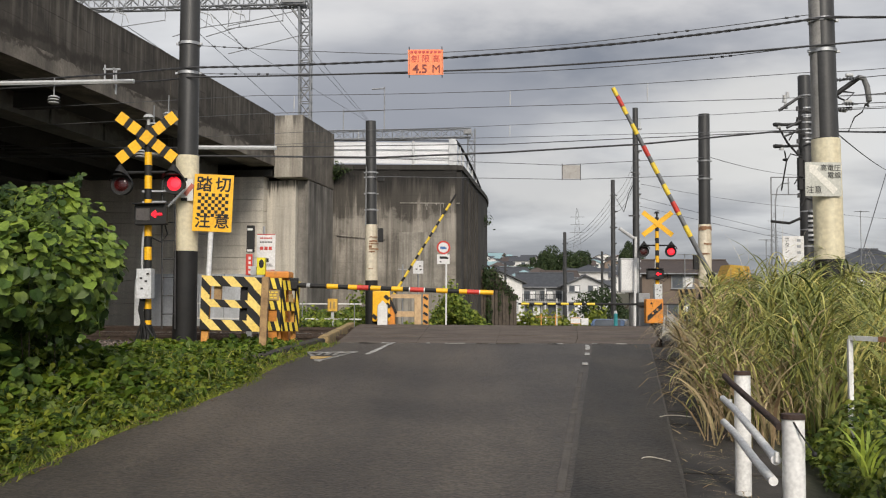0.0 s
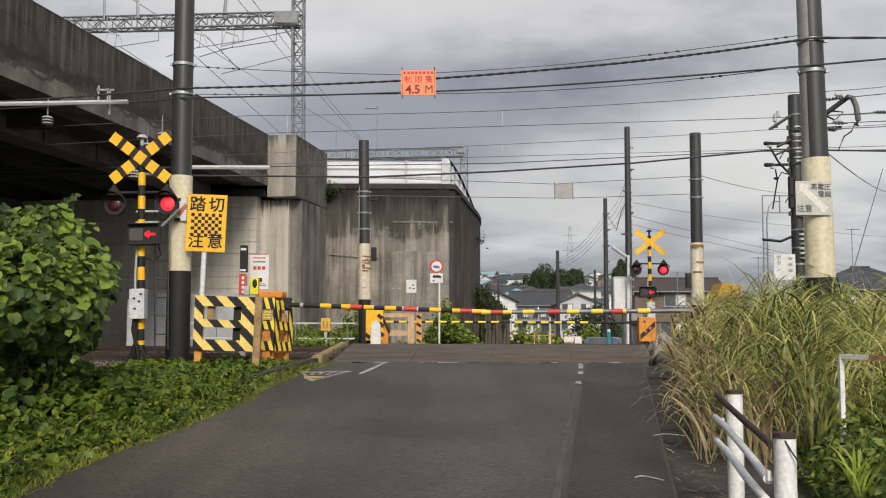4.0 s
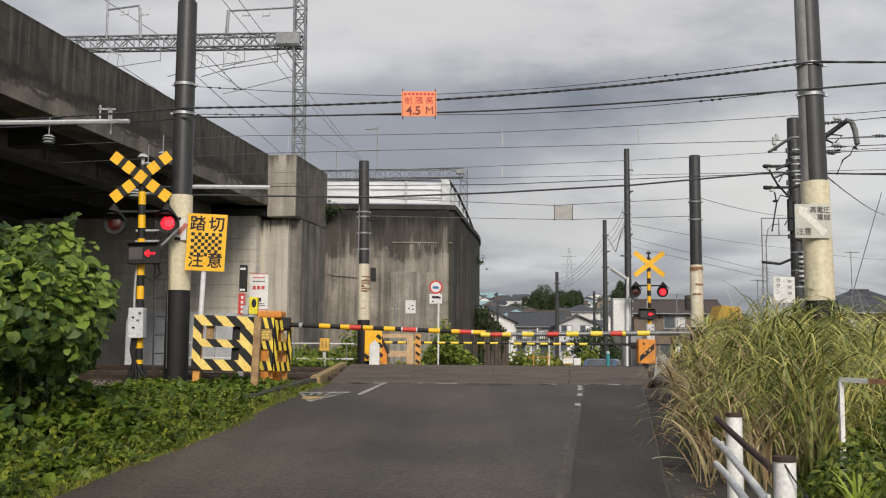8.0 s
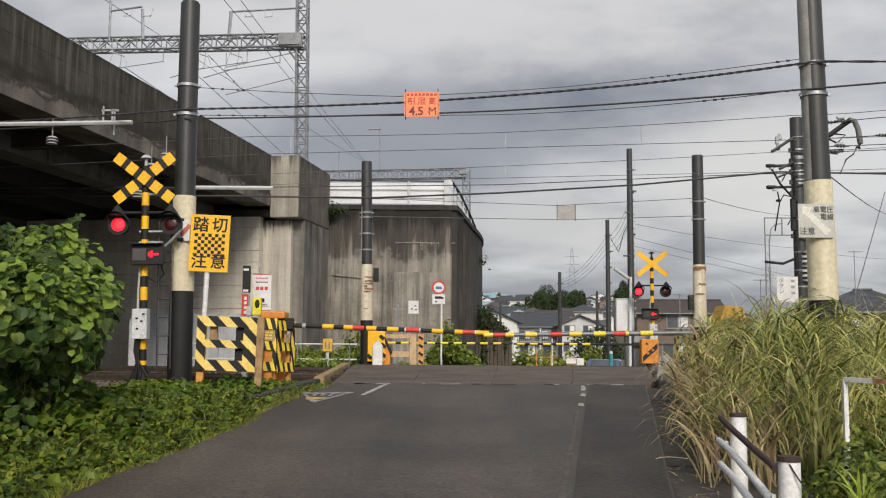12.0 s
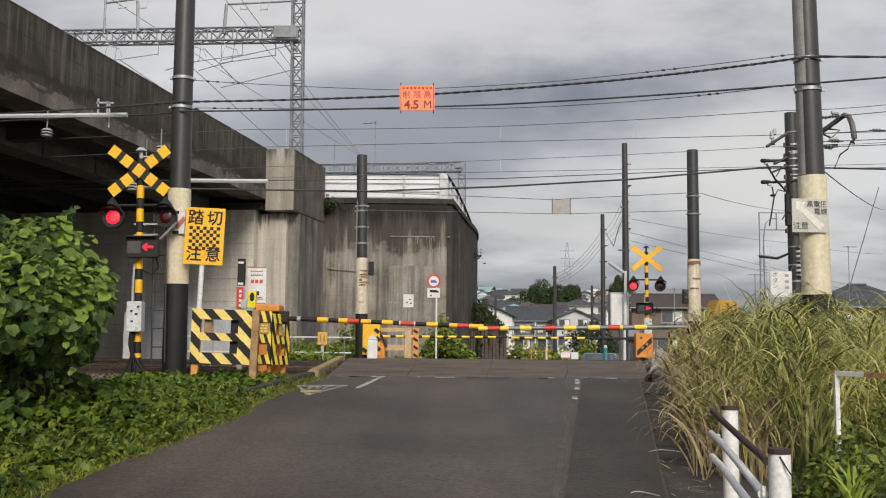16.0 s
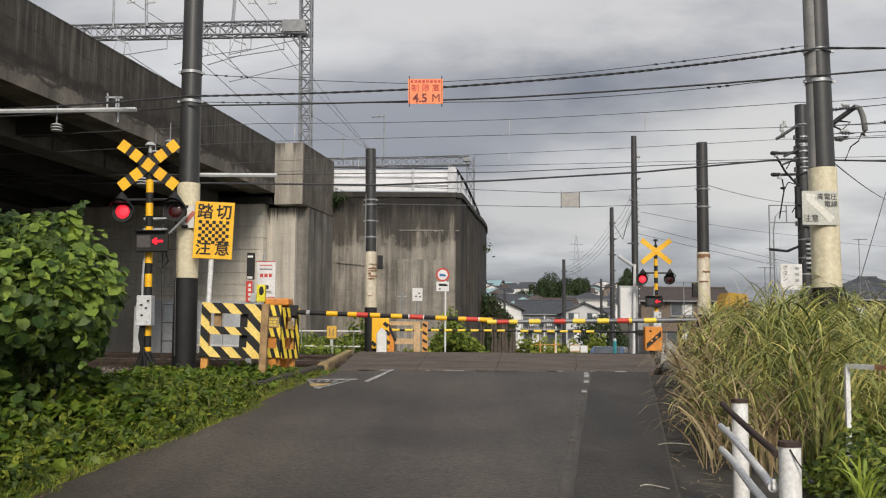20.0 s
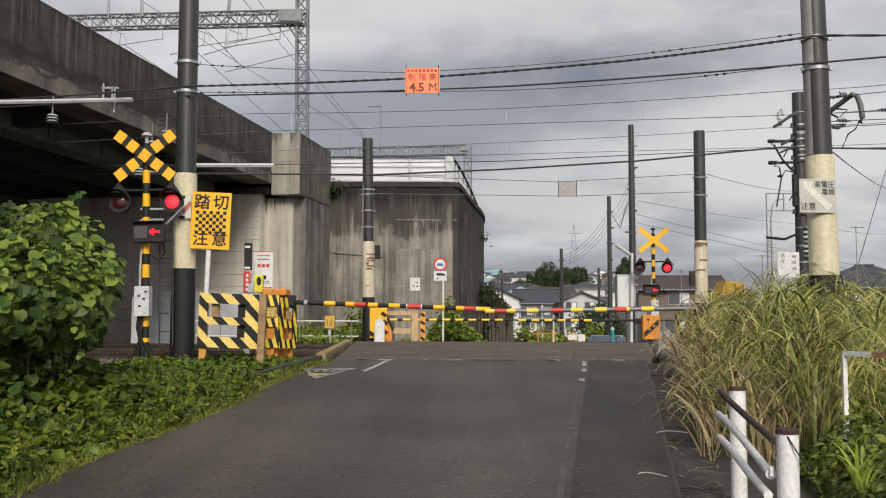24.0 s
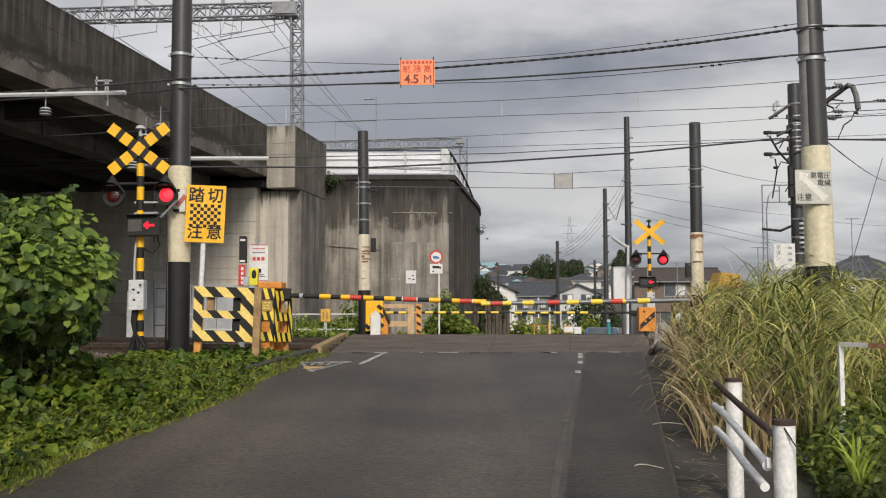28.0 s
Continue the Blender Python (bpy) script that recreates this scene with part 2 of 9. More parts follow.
M_ASPH = asphalt("asphalt", (0.073, 0.0596, 0.0442), (0.038, 0.0306, 0.0226), 0.5, 0.55)
M_ASPH2 = asphalt("patched_asphalt", (0.046, 0.038, 0.028), (0.0238, 0.0197, 0.0147), 0.31, 0.9)


def add_runs(m, low, high, gain, dark, freq, amount=0.88, shift=4.2):
    """Black run-off from the top edge: drips of uneven length in a vertical face."""
    nt = m.node_tree
    N, L = nt.nodes.new, nt.links.new
    bsdf = nt.nodes["Principled BSDF"]
    src = bsdf.inputs["Base Color"].links[0].from_socket
    tc = N("ShaderNodeTexCoord")
    sep = N("ShaderNodeSeparateXYZ"); L(tc.outputs["Object"], sep.inputs[0])
    mp = N("ShaderNodeMapping"); mp.inputs["Scale"].default_value = (freq, freq, 0.1); mp.inputs["Location"].default_value = (shift, 0, 0)
    L(tc.outputs["Object"], mp.inputs[0])
    ns = N("ShaderNodeTexNoise"); ns.inputs["Scale"].default_value = 1.0; ns.inputs["Detail"].default_value = 6; ns.inputs["Roughness"].default_value = 0.72
    L(mp.outputs[0], ns.inputs["Vector"])
    ml = N("ShaderNodeMath"); ml.operation = "MULTIPLY_ADD"; ml.inputs[1].default_value = gain; ml.inputs[2].default_value = -gain / 2
    L(ns.outputs["Fac"], ml.inputs[0])
    ad = N("ShaderNodeMath"); ad.operation = "ADD"; L(sep.outputs["Z"], ad.inputs[0]); L(ml.outputs[0], ad.inputs[1])
    rz = N("ShaderNodeMapRange"); rz.inputs["From Min"].default_value = low; rz.inputs["From Max"].default_value = high; rz.inputs["To Max"].default_value = amount
    L(ad.outputs[0], rz.inputs["Value"])
    mx = N("ShaderNodeMix"); mx.data_type = "RGBA"; L(rz.outputs[0], mx.inputs["Factor"]); L(src, mx.inputs[6]); mx.inputs[7].default_value = (*dark, 1)
    L(mx.outputs[2], bsdf.inputs["Base Color"])
    return m


def add_stain(m, level, width, wander, tint, freq, amount):
    """A damp stain that wanders along a level of a wall, its edges eaten by noise."""
    nt = m.node_tree
    N, L = nt.nodes.new, nt.links.new
    bsdf = nt.nodes["Principled BSDF"]
    src = bsdf.inputs["Base Color"].links[0].from_socket
    tc = N("ShaderNodeTexCoord")
    sep = N("ShaderNodeSeparateXYZ"); L(tc.outputs["Object"], sep.inputs[0])
    ns = N("ShaderNodeTexNoise"); ns.inputs["Scale"].default_value = freq; ns.inputs["Detail"].default_value = 7; ns.inputs["Roughness"].default_value = 0.65
    L(tc.outputs["Object"], ns.inputs["Vector"])
    ml = N("ShaderNodeMath"); ml.operation = "MULTIPLY_ADD"; ml.inputs[1].default_value = wander; ml.inputs[2].default_value = -wander / 2 - level
    L(ns.outputs["Fac"], ml.inputs[0])
    ad = N("ShaderNodeMath"); ad.operation = "ADD"; L(sep.outputs["Z"], ad.inputs[0]); L(ml.outputs[0], ad.inputs[1])
    ab = N("ShaderNodeMath"); ab.operation = "ABSOLUTE"; L(ad.outputs[0], ab.inputs[0])
    rz = N("ShaderNodeMapRange"); rz.inputs["From Min"].default_value = width; rz.inputs["From Max"].default_value = width * 0.35; rz.inputs["To Max"].default_value = amount
    L(ab.outputs[0], rz.inputs["Value"])
    mx = N("ShaderNodeMix"); mx.data_type = "RGBA"; L(rz.outputs[0], mx.inputs["Factor"]); L(src, mx.inputs[6]); mx.inputs[7].default_value = (*tint, 1)
    L(mx.outputs[2], bsdf.inputs["Base Color"])
    return m


def add_boards(m, step, depth=0.16, strength=0.35):
    """Faint board marks: level lines in the colour and the relief of a cast face."""
    nt = m.node_tree
    N, L = nt.nodes.new, nt.links.new
    bsdf = nt.nodes["Principled BSDF"]
    src = bsdf.inputs["Base Color"].links[0].from_socket
    tc = N("ShaderNodeTexCoord")
    wv = N("ShaderNodeTexWave"); wv.bands_direction = "Z"; wv.wave_profile = "SAW"; wv.inputs["Scale"].default_value = 0.314 / step; wv.inputs["Distortion"].default_value = 0.35; wv.inputs["Detail Scale"].default_value = 1.0
    L(tc.outputs["Object"], wv.inputs["Vector"])
    nb = N("ShaderNodeTexNoise"); nb.inputs["Scale"].default_value = 2.0; L(tc.outputs["Object"], nb.inputs["Vector"])
    rw = N("ShaderNodeMapRange"); rw.inputs["From Min"].default_value = 0.0; rw.inputs["From Max"].default_value = 0.09; rw.inputs["To Min"].default_value = 1 - depth; rw.inputs["To Max"].default_value = 1.0
    L(wv.outputs["Fac"], rw.inputs["Value"])
    mf = N("ShaderNodeMix"); mf.data_type = "RGBA"; mf.blend_type = "MULTIPLY"
    L(nb.outputs["Fac"], mf.inputs["Factor"]); L(src, mf.inputs[6]); L(rw.outputs[0], mf.inputs[7])
    L(mf.outputs[2], bsdf.inputs["Base Color"])
    return m


M_WALL = add_boards(add_runs(mat("embankment_concrete", (0.34, 0.306, 0.258), (0.185, 0.166, 0.139), 0.9, scale=0.9, fine=18, bump=0.35, streak=0.85, dirt=(0.065, 0.058, 0.049), edge=(0.43, 0.62), freq=3.2), 4.3, 5.5, 9.5, (0.046, 0.041, 0.0345), 1.7, 0.9), 0.45, 0.3)
add_runs(M_WALL, 6.0, 6.55, 3.2, (0.015, 0.0137, 0.012), 2.6, 0.95, 7.7)
add_stain(M_WALL, 4.6, 0.5, 3.4, (0.42, 0.385, 0.33), 0.9, 0.3)
# streaks are stains; the base, half the front's tone, holds the side's shade
M_BLOCKSIDE = add_runs(mat("stained_shaded_side", (0.2, 0.176, 0.145), (0.085, 0.075, 0.062), 0.9, scale=1.1, fine=16, bump=0.35, streak=0.6, dirt=(0.055, 0.048, 0.04), edge=(0.42, 0.64), freq=3.0), 8.0, 8.35, 2.4, (0.035, 0.031, 0.026), 3.0, 0.8)
# runs and streaks are stains; the dark base holds the flank's shade
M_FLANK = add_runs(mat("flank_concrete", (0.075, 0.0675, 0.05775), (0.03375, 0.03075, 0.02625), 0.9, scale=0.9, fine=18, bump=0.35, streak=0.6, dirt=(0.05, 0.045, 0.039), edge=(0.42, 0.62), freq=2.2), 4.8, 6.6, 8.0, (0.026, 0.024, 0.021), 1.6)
M_WALLDARK = mat("blackened_concrete", (0.04, 0.036, 0.031), (0.02, 0.018, 0.016), 0.9, scale=0.8, fine=18, bump=0.35, streak=0.5, dirt=(0.06, 0.055, 0.048))
M_WALLPALE = add_boards(mat("patched_concrete", (0.32, 0.294, 0.252), (0.22, 0.202, 0.172), 0.9, scale=1.1, fine=14, bump=0.3, streak=0.8, dirt=(0.08, 0.072, 0.06), edge=(0.47, 0.66), freq=3.6), 0.6)
M_LOWPANEL = mat("blue_grey_panel", (0.5, 0.52, 0.545), (0.4, 0.415, 0.435), 0.7, scale=1.4, fine=20, bump=0.1, streak=0.35, dirt=(0.22, 0.21, 0.2), freq=3)
M_BLOCK = add_boards(add_runs(mat("weathered_block_concrete", (0.42, 0.385, 0.325), (0.28, 0.256, 0.215), 0.9, scale=0.8, fine=16, bump=0.3, streak=0.6, dirt=(0.12, 0.108, 0.09), freq=2.4), 7.95, 8.4, 3.6, (0.055, 0.048, 0.04), 2.6, 0.8), 0.5)
M_LIME = mat("lime_bloom", (0.33, 0.31, 0.275), (0.16, 0.148, 0.128), 0.9, scale=6, fine=30, bump=0.1)
M_PANELWHITE = mat("white_barrier_panel", (0.74, 0.75, 0.765), (0.64, 0.65, 0.665), 0.45, scale=1, fine=20, bump=0.02)
M_PANEL = mat("crossing_panel", (0.165, 0.133, 0.108), (0.1, 0.081, 0.067), 0.85, scale=1.6, fine=90, bump=0.4, dirt=(0.045, 0.04, 0.036))
M_PANEL.node_tree.nodes["Principled BSDF"].inputs["Specular IOR Level"].default_value = 0.2
M_WHITEMARK = mat("road_paint", (0.46, 0.45, 0.42), (0.22, 0.21, 0.195), 0.7, scale=9, fine=70, dirt=(0.12, 0.11, 0.1))
M_FADED = mat("faded_road_paint", (0.36, 0.35, 0.32), (0.07, 0.062, 0.053), 0.75, scale=14, fine=60, dirt=(0.06, 0.05, 0.042), edge=(0.4, 0.6))
M_WORN = mat("worn_asphalt", (0.092, 0.08, 0.066), (0.055, 0.047, 0.04), 0.8, scale=4, fine=55, bump=0.5, dirt=(0.055, 0.047, 0.04))
M_YELMARK = mat("road_paint_yellow", (0.55, 0.36, 0.12), (0.4, 0.27, 0.1), 0.7, scale=9, fine=70, dirt=(0.1, 0.09, 0.07))
M_CONC = add_boards(mat("pale_concrete", (0.7, 0.65, 0.555), (0.55, 0.51, 0.435), 0.85, scale=0.5, fine=22, bump=0.3, streak=0.4, dirt=(0.33, 0.3, 0.26)), 0.21, 0.3)
M_PILLAR = add_boards(add_runs(mat("pillar_concrete", (0.58, 0.535, 0.455), (0.42, 0.388, 0.332), 0.85, scale=0.5, fine=22, bump=0.3, streak=0.55, dirt=(0.17, 0.155, 0.133), edge=(0.48, 0.68), freq=2.4), 5.75, 6.05, 4.5, (0.05, 0.046, 0.04), 3.2, 0.8, 1.3), 0.36)
# stains and runs, over a base darkened for the recessed side's shade
M_CONC_D = add_runs(mat("stained_shaded_concrete", (0.29, 0.268, 0.236), (0.15, 0.139, 0.122), 0.9, scale=0.7, fine=18, bump=0.35, streak=0.7, dirt=(0.06, 0.055, 0.048), freq=1.9), 5.6, 6.6, 6.0, (0.04, 0.037, 0.032), 2.0)
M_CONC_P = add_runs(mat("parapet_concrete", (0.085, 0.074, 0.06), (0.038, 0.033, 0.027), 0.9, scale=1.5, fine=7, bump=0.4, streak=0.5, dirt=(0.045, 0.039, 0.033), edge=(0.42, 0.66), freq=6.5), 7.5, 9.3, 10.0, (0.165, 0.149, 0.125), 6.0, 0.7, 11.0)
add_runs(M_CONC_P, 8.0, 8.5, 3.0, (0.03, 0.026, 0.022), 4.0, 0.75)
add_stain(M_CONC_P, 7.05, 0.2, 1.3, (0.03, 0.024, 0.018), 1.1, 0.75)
M_CONC_G = add_stain(mat("girder_concrete", (0.17, 0.165, 0.15), (0.11, 0.106, 0.097), 0.9, scale=0.8, fine=18, bump=0.2, streak=0.5, dirt=(0.09, 0.085, 0.075)), 6.5, 0.12, 0.8, (0.05, 0.046, 0.04), 1.4, 0.7)
M_CONC_L = add_stain(mat("fascia_concrete", (0.255, 0.225, 0.185), (0.11, 0.098, 0.082), 0.9, scale=0.8, fine=18, bump=0.3, streak=0.65, dirt=(0.06, 0.053, 0.045), edge=(0.44, 0.62), freq=1.9), 6.84, 0.08, 0.9, (0.04, 0.033, 0.026), 1.3, 0.8)
# near-black: the shade under the deck is put into this colour
M_SOFFIT = mat("shaded_concrete", (0.044, 0.041, 0.037), (0.026, 0.0243, 0.022), 0.9, scale=0.7, fine=20, bump=0.2)
M_KERB = mat("weathered_kerb", (0.5, 0.34, 0.13), (0.22, 0.17, 0.1), 0.9, scale=3, fine=40, bump=0.4, dirt=(0.06, 0.055, 0.04))
M_GUTTER = mat("gutter_concrete", (0.06, 0.052, 0.044), (0.03, 0.026, 0.022), 0.85, scale=2, fine=50, bump=0.4, dirt=(0.045, 0.05, 0.03))
M_SOIL = mat("soil", (0.09, 0.075, 0.05), (0.05, 0.055, 0.028), 0.95, scale=0.7, fine=14, bump=0.6)
M_BALLAST = mat("ballast_stone", (0.17, 0.14, 0.115), (0.1, 0.082, 0.068), 0.9, scale=3, fine=30, bump=0.4, island=0.4)
M_RAIL = mat("rail_steel", (0.1, 0.072, 0.056), (0.055, 0.041, 0.033), 0.5, metal=0.5, scale=6)
M_SLEEPER = mat("sleeper_wood", (0.1, 0.08, 0.065), (0.06, 0.05, 0.042), 0.9, scale=5, fine=60)
M_POLE = mat("black_pole_paint", (0.045, 0.045, 0.044), (0.03, 0.03, 0.029), 0.42, scale=1.2, fine=30, bump=0.08)
M_POLECONC = mat("pole_concrete", (0.36, 0.35, 0.33), (0.24, 0.235, 0.22), 0.75, scale=2, fine=40, streak=0.5)
M_CREAMOLD = mat("old_cream_sleeve", (0.74, 0.68, 0.54), (0.62, 0.56, 0.43), 0.6, scale=3, fine=14, bump=0.08, streak=0.4, dirt=(0.36, 0.26, 0.15), freq=7)
M_CREAM = mat("cream_sleeve", (0.74, 0.68, 0.49), (0.66, 0.6, 0.43), 0.55, scale=2.2, fine=18, bump=0.06, streak=0.3, dirt=(0.4, 0.3, 0.17))
M_TANWOOD = mat("weathered_tan_wood", (0.42, 0.27, 0.13), (0.26, 0.16, 0.08), 0.85, scale=7, fine=50, bump=0.3, dirt=(0.16, 0.1, 0.06))
M_TANPALE = mat("faded_orange_timber", (0.6, 0.42, 0.24), (0.46, 0.31, 0.17), 0.8, scale=7, fine=50, bump=0.25, dirt=(0.3, 0.19, 0.1))
M_BLACK = mat("black_paint", (0.007, 0.007, 0.007), (0.013, 0.0125, 0.012), 0.68, scale=4, fine=40)
M_YEL = mat("yellow_paint", (0.92, 0.5, 0.014), (0.84, 0.43, 0.012), 0.45, scale=4, fine=30, bump=0.04)
M_LEMON = mat("lemon_enamel", (0.78, 0.68, 0.03), (0.7, 0.6, 0.03), 0.45, scale=4, fine=30, bump=0.04)
M_YELARM = mat("lemon_yellow_band", (0.85, 0.62, 0.06), (0.78, 0.55, 0.05), 0.5, scale=4, fine=30, bump=0.04)
M_YEL2 = mat("faded_yellow_paint", (0.88, 0.66, 0.2), (0.82, 0.58, 0.14), 0.55, scale=4, fine=30, bump=0.06)
M_ORANGE = mat("orange_paint", (0.75, 0.27, 0.025), (0.62, 0.22, 0.03), 0.55, scale=4, fine=40, bump=0.1, dirt=(0.3, 0.13, 0.05))
M_ORANGEP = mat("peeling_orange_paint", (0.75, 0.36, 0.08), (0.6, 0.26, 0.06), 0.65, scale=6, fine=40, bump=0.2, dirt=(0.28, 0.17, 0.1))
M_SIGNOR = mat("fluorescent_orange", (0.95, 0.26, 0.1), (0.9, 0.23, 0.08), 0.5, scale=3, fine=20, bump=0.02)
M_RED = mat("red_paint", (0.62, 0.05, 0.03), (0.5, 0.04, 0.03), 0.5, scale=5, fine=30, bump=0.04)
M_REDTXT = mat("red_print", (0.55, 0.05, 0.04), (0.5, 0.05, 0.04), 0.55, scale=5, fine=30, bump=0)
M_DARKRED = mat("dark_red_print", (0.2, 0.025, 0.018), (0.16, 0.02, 0.016), 0.55, scale=5, fine=30, bump=0)
M_WHITE = mat("white_paint", (0.74, 0.735, 0.71), (0.62, 0.61, 0.58), 0.5, scale=4, fine=40, bump=0.05, dirt=(0.45, 0.38, 0.28))
M_DIRTYW = mat("grimy_white_plastic", (0.46, 0.45, 0.42), (0.28, 0.27, 0.245), 0.6, scale=8, fine=40, bump=0.1, dirt=(0.2, 0.17, 0.13))
M_CHIP = mat("chipped_white_paint", (0.8, 0.795, 0.77), (0.69, 0.68, 0.65), 0.5, scale=7, fine=45, bump=0.1, streak=0.6, dirt=(0.26, 0.16, 0.09), edge=(0.6, 0.72), freq=22)
M_WHITEC = mat("clean_white", (0.72, 0.72, 0.71), (0.66, 0.66, 0.65), 0.5, scale=4, fine=30, bump=0.02)
M_WIREWHITE = mat("pale_conduit", (0.55, 0.56, 0.56), (0.45, 0.46, 0.46), 0.5, scale=4)
M_GREY = mat("grey_enamel", (0.46, 0.47, 0.47), (0.38, 0.39, 0.39), 0.5, scale=3, fine=30, bump=0.05, dirt=(0.25, 0.23, 0.2))
M_PALEGREY = mat("pale_grey_enamel", (0.62, 0.63, 0.63), (0.5, 0.51, 0.51), 0.5, scale=3, fine=30, bump=0.05, dirt=(0.3, 0.28, 0.25))
M_GALV = mat("galvanised_steel", (0.42, 0.43, 0.44), (0.3, 0.31, 0.32), 0.45, metal=0.6, scale=5, fine=40, bump=0.05)
M_GALVD = mat("aged_galvanised_steel", (0.2, 0.205, 0.21), (0.14, 0.145, 0.15), 0.5, metal=0.5, scale=5, fine=40, bump=0.05)
M_DGALV = mat("dull_galvanised_steel", (0.3, 0.31, 0.315), (0.22, 0.225, 0.23), 0.6, metal=0.3, scale=3, fine=30)
M_RUSTY = mat("rust_stain", (0.33, 0.18, 0.09), (0.2, 0.1, 0.055), 0.85, scale=9, fine=50, bump=0.3)
M_YELOLD = mat("weathered_yellow_cover", (0.72, 0.44, 0.06), (0.6, 0.33, 0.05), 0.6, scale=5, fine=30, bump=0.1, dirt=(0.3, 0.17, 0.06))
M_IRON = mat("dark_iron", (0.07, 0.07, 0.07), (0.045, 0.045, 0.045), 0.55, metal=0.3, scale=5)
M_SHEATH = mat("weathered_sheath", (0.2, 0.2, 0.195), (0.13, 0.13, 0.125), 0.6, scale=5)
M_RUST = mat("rusted_steel", (0.075, 0.045, 0.033), (0.045, 0.03, 0.025), 0.8, metal=0.3, scale=6, fine=60, bump=0.4)
M_WIRE = mat("wire", (0.05, 0.05, 0.052), (0.035, 0.035, 0.036), 0.5, scale=4, bump=0)
M_WIREG = mat("copper_wire_weathered", (0.12, 0.125, 0.13), (0.1, 0.1, 0.105), 0.5, metal=0.3, scale=4, bump=0)
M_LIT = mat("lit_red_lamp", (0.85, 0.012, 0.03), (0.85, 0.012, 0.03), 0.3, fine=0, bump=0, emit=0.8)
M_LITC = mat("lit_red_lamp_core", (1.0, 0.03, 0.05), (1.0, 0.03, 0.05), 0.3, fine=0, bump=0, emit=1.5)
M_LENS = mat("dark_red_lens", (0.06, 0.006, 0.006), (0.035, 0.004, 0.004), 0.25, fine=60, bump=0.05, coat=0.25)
M_DULLPANE = mat("dull_pane", (0.095, 0.085, 0.08), (0.075, 0.067, 0.063), 0.3, scale=3)
M_DARKGLASS = mat("dark_glass", (0.035, 0.035, 0.037), (0.05, 0.05, 0.052), 0.1, scale=2, fine=20, bump=0)
# two kudzu tones, dark below and pale on top: light put in colour
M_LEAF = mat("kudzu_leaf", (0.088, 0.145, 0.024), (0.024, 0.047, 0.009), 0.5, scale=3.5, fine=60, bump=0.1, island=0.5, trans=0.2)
M_LEAFY = mat("pale_kudzu_leaf", (0.238, 0.329, 0.0504), (0.11, 0.175, 0.0274), 0.5, scale=3.5, fine=60, bump=0.1, island=0.2, trans=0.22)
M_LEAFV = mat("creeper_leaf", (0.1188, 0.1848, 0.01936), (0.044, 0.0792, 0.0088), 0.5, scale=4, fine=60, bump=0.1, island=0.45, trans=0.22)
M_LEAF2 = mat("weed_leaf", (0.145, 0.19, 0.018), (0.045, 0.073, 0.008), 0.5, scale=6, fine=60, bump=0.1, island=0.6, trans=0.22)
M_GRASS = mat("tall_grass", (0.41, 0.415, 0.125), (0.1, 0.122, 0.026), 0.5, scale=1.6, fine=30, bump=0.05, island=0.65, trans=0.06)
M_LEAF3 = mat("pale_weed_leaf", (0.24, 0.3, 0.05), (0.1, 0.15, 0.025), 0.5, scale=6, fine=60, bump=0.1, island=0.5, trans=0.25)
M_LEAF4 = mat("lance_leaf", (0.176, 0.224, 0.036), (0.048, 0.0784, 0.0128), 0.45, scale=5, fine=60, bump=0.1, island=0.5, trans=0.2)
M_STRAW = mat("dry_grass", (0.42, 0.335, 0.18), (0.16, 0.12, 0.062), 0.65, scale=3, fine=30, bump=0.05, island=0.35, trans=0.08)
M_LITTER = mat("dead_leaf_litter", (0.16, 0.095, 0.05), (0.05, 0.034, 0.022), 0.8, scale=5, fine=30, island=0.6)
M_STALK = mat("bleached_stalk", (0.62, 0.57, 0.47), (0.44, 0.4, 0.32), 0.7, scale=6)
M_SHORT = mat("short_grass", (0.27, 0.31, 0.05), (0.13, 0.17, 0.028), 0.6, scale=2.5, fine=30, bump=0.05, island=0.4, trans=0.3)
M_TREE = mat("tree_leaf", (0.045, 0.07, 0.022), (0.024, 0.042, 0.014), 0.6, scale=2, fine=20, bump=0.1, island=0.4, trans=0.2)
M_BARK = mat("bark", (0.1, 0.08, 0.06), (0.06, 0.048, 0.038), 0.9, scale=5, fine=30, bump=0.4)
M_ROOF = mat("dark_roof_tile", (0.068, 0.072, 0.079), (0.045, 0.048, 0.053), 0.55, scale=2, fine=12, bump=0.3, rand=0.3)
M_ROOFB = mat("brown_roof_tile", (0.085, 0.062, 0.05), (0.06, 0.045, 0.038), 0.6, scale=2, fine=12, bump=0.3, rand=0.25)
M_ROOFT = mat("teal_roof_sheet", (0.28, 0.42, 0.44), (0.22, 0.34, 0.36), 0.5, scale=2, fine=12)
M_PLASTER = mat("pale_plaster", (0.74, 0.73, 0.7), (0.64, 0.63, 0.6), 0.8, scale=1, fine=15, bump=0.1, rand=0.15)
M_PLASTERL = mat("weathered_plaster", (0.56, 0.56, 0.555), (0.47, 0.47, 0.465), 0.8, scale=1, fine=15, bump=0.1)
M_PLASTERG = mat("grey_plaster", (0.4, 0.4, 0.395), (0.33, 0.33, 0.325), 0.8, scale=1, fine=15, bump=0.1, rand=0.15)
M_PLASTERB = mat("brown_siding", (0.2, 0.15, 0.115), (0.15, 0.115, 0.09), 0.75, scale=1, fine=15, bump=0.1, rand=0.2)
M_WINDOW = mat("house_window_glass", (0.06, 0.07, 0.08), (0.1, 0.11, 0.12), 0.08, scale=1, fine=0, bump=0)
M_CARBLUE = mat("blue_car_paint", (0.09, 0.17, 0.3), (0.08, 0.15, 0.27), 0.25, metal=0.4, scale=2, fine=0, bump=0, coat=1.0)
